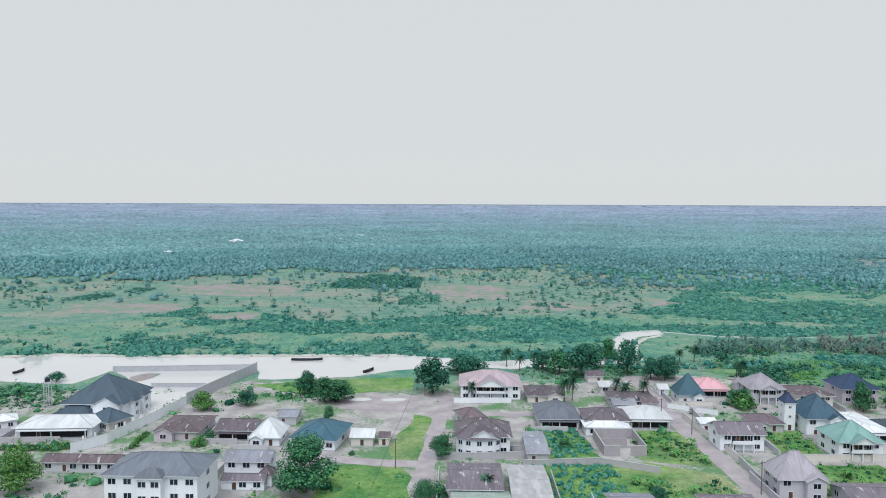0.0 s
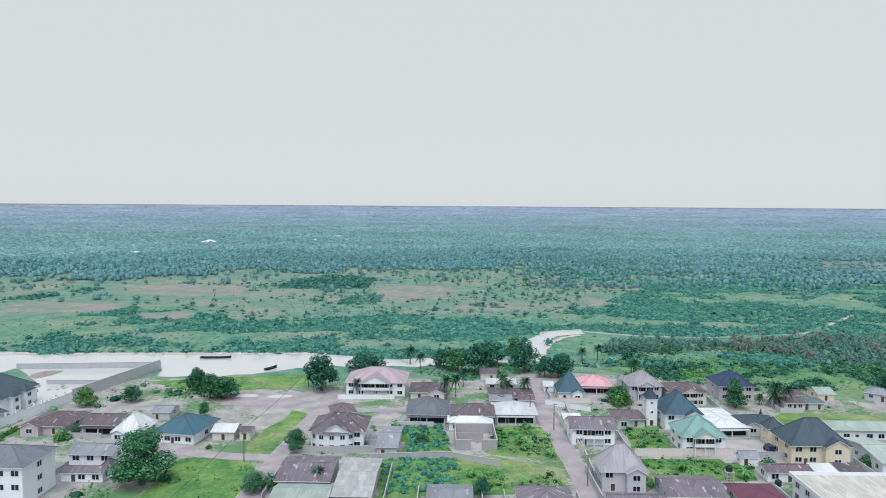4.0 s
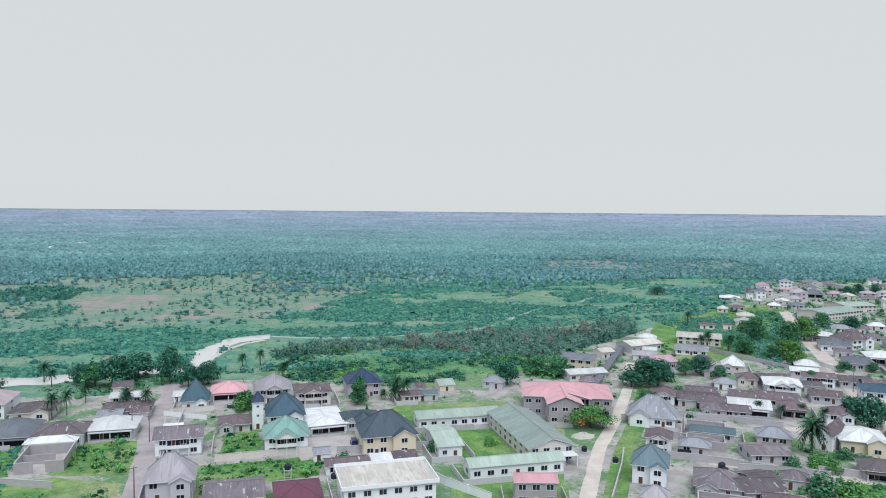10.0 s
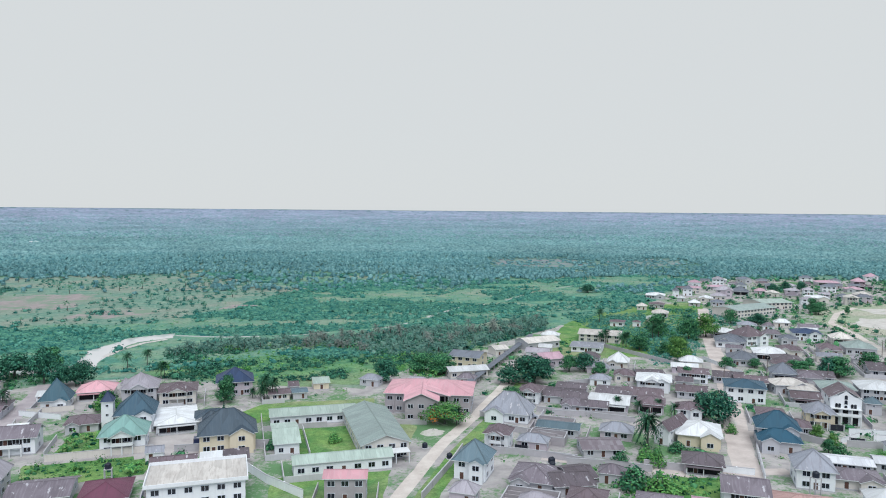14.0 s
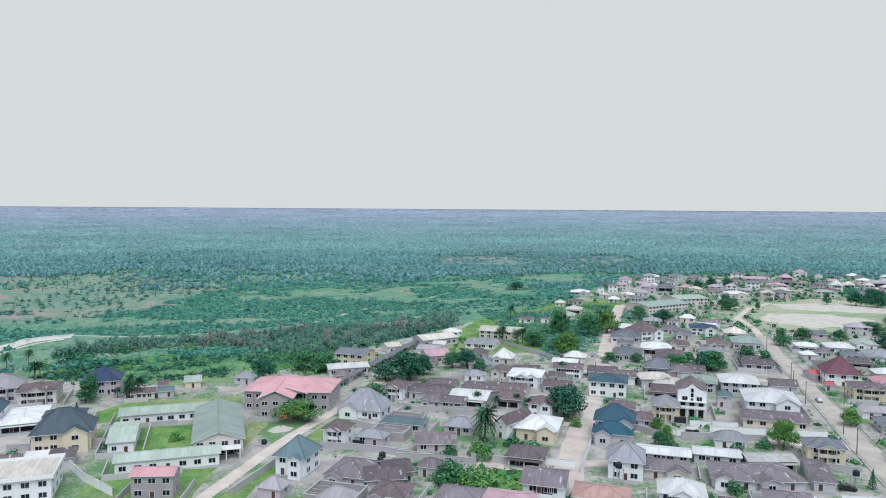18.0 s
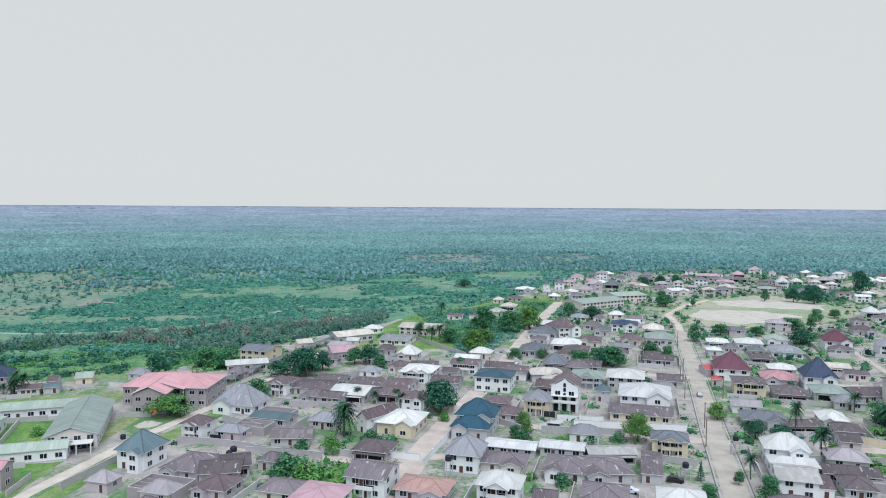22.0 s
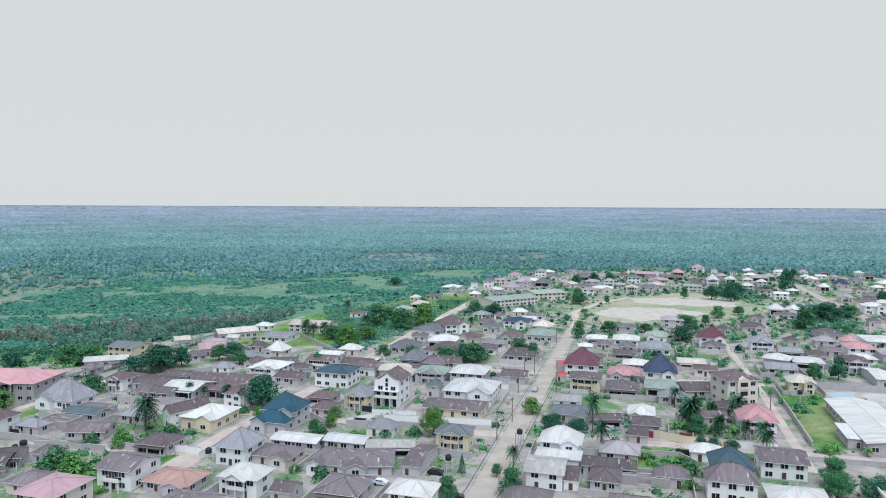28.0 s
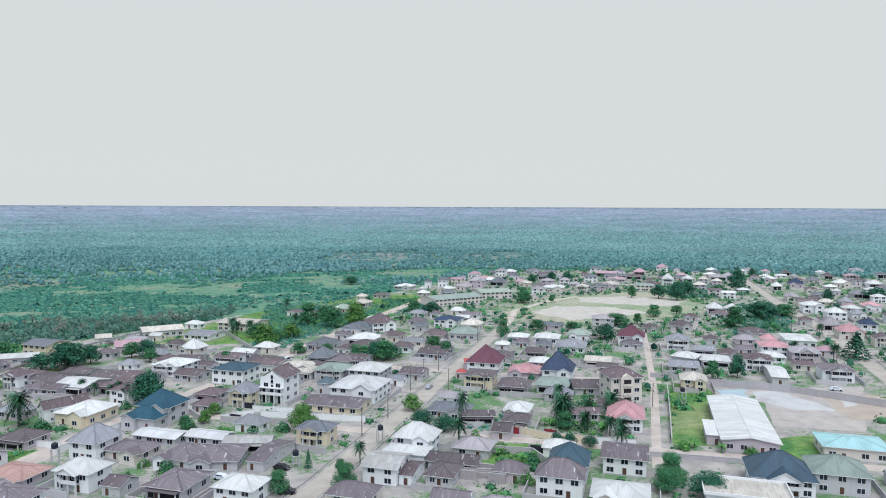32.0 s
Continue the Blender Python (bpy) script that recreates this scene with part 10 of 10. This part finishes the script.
# boats on the river
def boat(name, x, y, turn, long, wide, label, material):
    root = tagged(empty_at(name, x, y, 0.02, turn), label, "boat")
    bm = bmesh.new()
    rows = []
    for t, w, up in ((-1, 0.55, 0.25), (-0.6, 0.95, 0.08), (0, 1.0, 0), (0.55, 0.8, 0.1), (0.85, 0.4, 0.3), (1, 0.05, 0.55)):
        rows.append([bm.verts.new((t * long / 2, s * w * wide / 2, z)) for s, z in ((-1, 0.7 + up), (-0.7, 0.05), (0.7, 0.05), (1, 0.7 + up), (0.85, 0.62 + up), (0.6, 0.25), (-0.6, 0.25), (-0.85, 0.62 + up))])
    for a, b in zip(rows, rows[1:]):
        for k in range(8):
            bm.faces.new((a[k], a[(k + 1) % 8], b[(k + 1) % 8], b[k]))
    bm.faces.new(rows[0][::-1])
    bm.faces.new(rows[-1])
    bmesh.ops.recalc_face_normals(bm, faces=bm.faces)
    part("hull", bm, material, root)
    for t in (-0.35, 0.1):
        part("thwart", box(t * long - 0.15, -wide * 0.38, 0.5, t * long + 0.15, wide * 0.38, 0.58), M_POLE, root)
    return root


boat("canoe", -31, 292, 60, 7, 2.2, "dark wooden boat moored on the river", M_DARK)
boat("dredging_boat", -61, 312.5, 3, 14, 2.6, "long weathered dredging boat by the bank", M_GATE)
boat("canoe", -176, 288, 80, 6, 2.0, "dark wooden boat moored on the river", M_DARK)


# roofless block shell and other unfinished walls
def shell(x, y, w, d, turn, high, label, cross=2):
    root = tagged(empty_at("unfinished_house", x, y, 0, turn), label, "building shell")
    a, b, t = w / 2, d / 2, 0.22
    for nm, bx in (("front_wall_left", (-a, -b, -a * 0.25, -b + t)), ("front_wall_right", (a * 0.25, -b, a, -b + t)), ("back_wall", (-a, b - t, a, b)), ("side_wall", (-a, -b + t, -a + t, b - t)), ("side_wall", (a - t, -b + t, a, b - t))):
        p = part("wall", box(bx[0], bx[1], -0.3, bx[2], bx[3], high), WALL["blockwork"], root)
        part("ring_beam", box(bx[0] - 0.03, bx[1] - 0.03, high + 0.002, bx[2] + 0.03, bx[3] + 0.03, high + 0.2), M_CONCRETE, p)
    part("lintel", box(-a * 0.25, -b, high - 0.5, a * 0.25, -b + t, high), WALL["blockwork"], root)
    for i in range(cross):
        z = -b + (i + 1) * d / (cross + 1)
        part("wall", box(-a + t, z, -0.3, a * 0.4, z + t, high - 0.3), WALL["blockwork"], root)
    part("earth_floor", box(-a + t, -b + t, -0.2, a - t, b - t, 0.12), M_YARD, root)
    return root


shell(51.5, 200.5, 12.0, 15.0, 0, 3.0, "roofless cream block shell of an unfinished bungalow", 1)
shell(238, 164, 11, 7, -36.5, 2.6, "roofless grey block shell of an unfinished house")
shell(247, 176, 12, 6, -36.5, 2.6, "roofless grey block shell of an unfinished house")
shell(212, 122, 13, 9, -36.5, 2.8, "overgrown roofless block shell with dark rafters", 3)
shell(384, 62, 12, 6, -36.5, 2.4, "mossy roofless block shell beside a green plot")


def walkway(ax, ay, bx, by, wide, high):
    """A long narrow roof on posts."""
    far, turn = math.hypot(bx - ax, by - ay), math.degrees(math.atan2(by - ay, bx - ax))
    root = tagged(empty_at("covered_walkway", ax, ay, 0, turn), "long narrow grey roof of a covered walkway", "walkway")
    bm = bmesh.new()
    uv = bm.loops.layers.uv.new("UVMap")
    for s in (-1, 1):
        v = [bm.verts.new(p) for p in ((0, 0, high + 0.4), (far, 0, high + 0.4), (far, s * wide / 2, high), (0, s * wide / 2, high))]
        bm.faces.new(v if s < 0 else v[::-1])
    for fc in bm.faces:
        for lp in fc.loops:
            lp[uv].uv = (lp.vert.co.x, lp.vert.co.y)
    part("roof", bm, ROOF["slate"], root)
    for i in range(int(far / 6) + 1):
        for s in (-1, 1):
            part("post", box(i * 6 - 0.1, s * (wide / 2 - 0.3) - 0.1, -0.2, i * 6 + 0.1, s * (wide / 2 - 0.3) + 0.1, high + 0.02), M_CONCRETE, root)
    return root


walkway(229, 221, 308, 322, 3.2, 2.6)


def cable(a, b, sag):
    bm = bmesh.new()
    pts = []
    for i in range(13):
        t = i / 12
        p = Vector(a).lerp(Vector(b), t)
        p.z -= sag * 4 * t * (1 - t)
        pts.append(tuple(p))
    tube(bm, pts, [0.05] * 13, 5)
    return tagged(part("cable", bm, M_WIRE, None), "thin sagging power cable between poles", "cable")


cable((-8.2, 255.5, 8.3), (-13.5, 183, 8.3), 0.8)
cable((-13.5, 183, 8.3), (-17, 130, 8.3), 0.6)


# gates and heaps
def gate(x, y, turn, material, label):
    """A double sheet-metal gate between two posts."""
    root = tagged(empty_at("gate", x, y, 0, turn), label, "gate", "compound gates")
    for s in (-1, 1):
        part("post", box(s * 2.1 - 0.2, -0.2, -0.2, s * 2.1 + 0.2, 0.2, 2.3), M_CONCRETE, root)
        leafp = part("gate_leaf", box(min(0.02 * s, 1.88 * s), -0.04, 0.1, max(0.02 * s, 1.88 * s), 0.04, 2.05), material, root)
        for k in range(4):
            px = s * (0.3 + 0.42 * k)
            part("rib", box(px - 0.03, -0.08, 0.14, px + 0.03, -0.042, 2.0), material, leafp)
    return root


for (x, y), colour in [((226.3, 158.1), 'dark'), ((322.8, 150.8), 'dark'), ((333.0, 145.8), 'dark'), ((327.6, 133.4), 'dark'), ((416.0, 85.1), 'red'), ((406.3, 90.9), 'red'), ((405.4, 73.8), 'dark')]:
    gate(x, y, -36.5, M_GATE if colour == "dark" else M_REDGATE, "closed dark metal compound gate" if colour == "dark" else "closed red metal compound gate")


def heap(name, x, y, r, high, material, label, seed):
    """A loose pile with an uneven foot."""
    bm = bmesh.new()
    rows = []
    for k in range(7):
        t = k / 6
        row = []
        for i in range(24):
            a = i * math.pi / 12
            lump = noise.noise(Vector((math.cos(a) * 1.7, math.sin(a) * 1.7, seed + t * 2)))
            row.append(bm.verts.new((r * t * (1 + 0.3 * lump) * math.cos(a), 0.7 * r * t * (1 + 0.3 * lump) * math.sin(a), high * (1 - t ** 1.3) * (1 + 0.5 * lump) - 0.06 * t)))
        rows.append(row)
    for a, b in zip(rows, rows[1:]):
        for i in range(24):
            bm.faces.new((a[i], b[i], b[(i + 1) % 24], a[(i + 1) % 24]))
    bmesh.ops.remove_doubles(bm, verts=bm.verts, dist=0.01)
    bmesh.ops.recalc_face_normals(bm, faces=bm.faces)
    ob = part(name, bm, material, None)
    ob.matrix_basis = pose(x, y, 0.08, 0, 0, seed * 50)
    return tagged(ob, label, "heap")


M_SCRAP = plain("scrap_metal", lin(128, 126, 130), 0.7, scale=1.2, spot=0.75)
for n, ((x, y), r, high, kind) in enumerate([((206.6, 182.2), 4, 1.2, 'sand'), ((246.5, 155.5), 3, 1.1, 'scrap'), ((305.0, 163.4), 3.5, 2.2, 'sand')]):
    heap("scrap_heap" if kind == "scrap" else "sand_mound", x, y, r, high, M_SCRAP if kind == "scrap" else M_SAND, "heap of grey scrap in a walled yard" if kind == "scrap" else "loose heap of pale building sand", n)
heap("sand_island", -120.8, 280.5, 7.5, 0.7, M_BARE, "low grey sand island in the basin", 5)
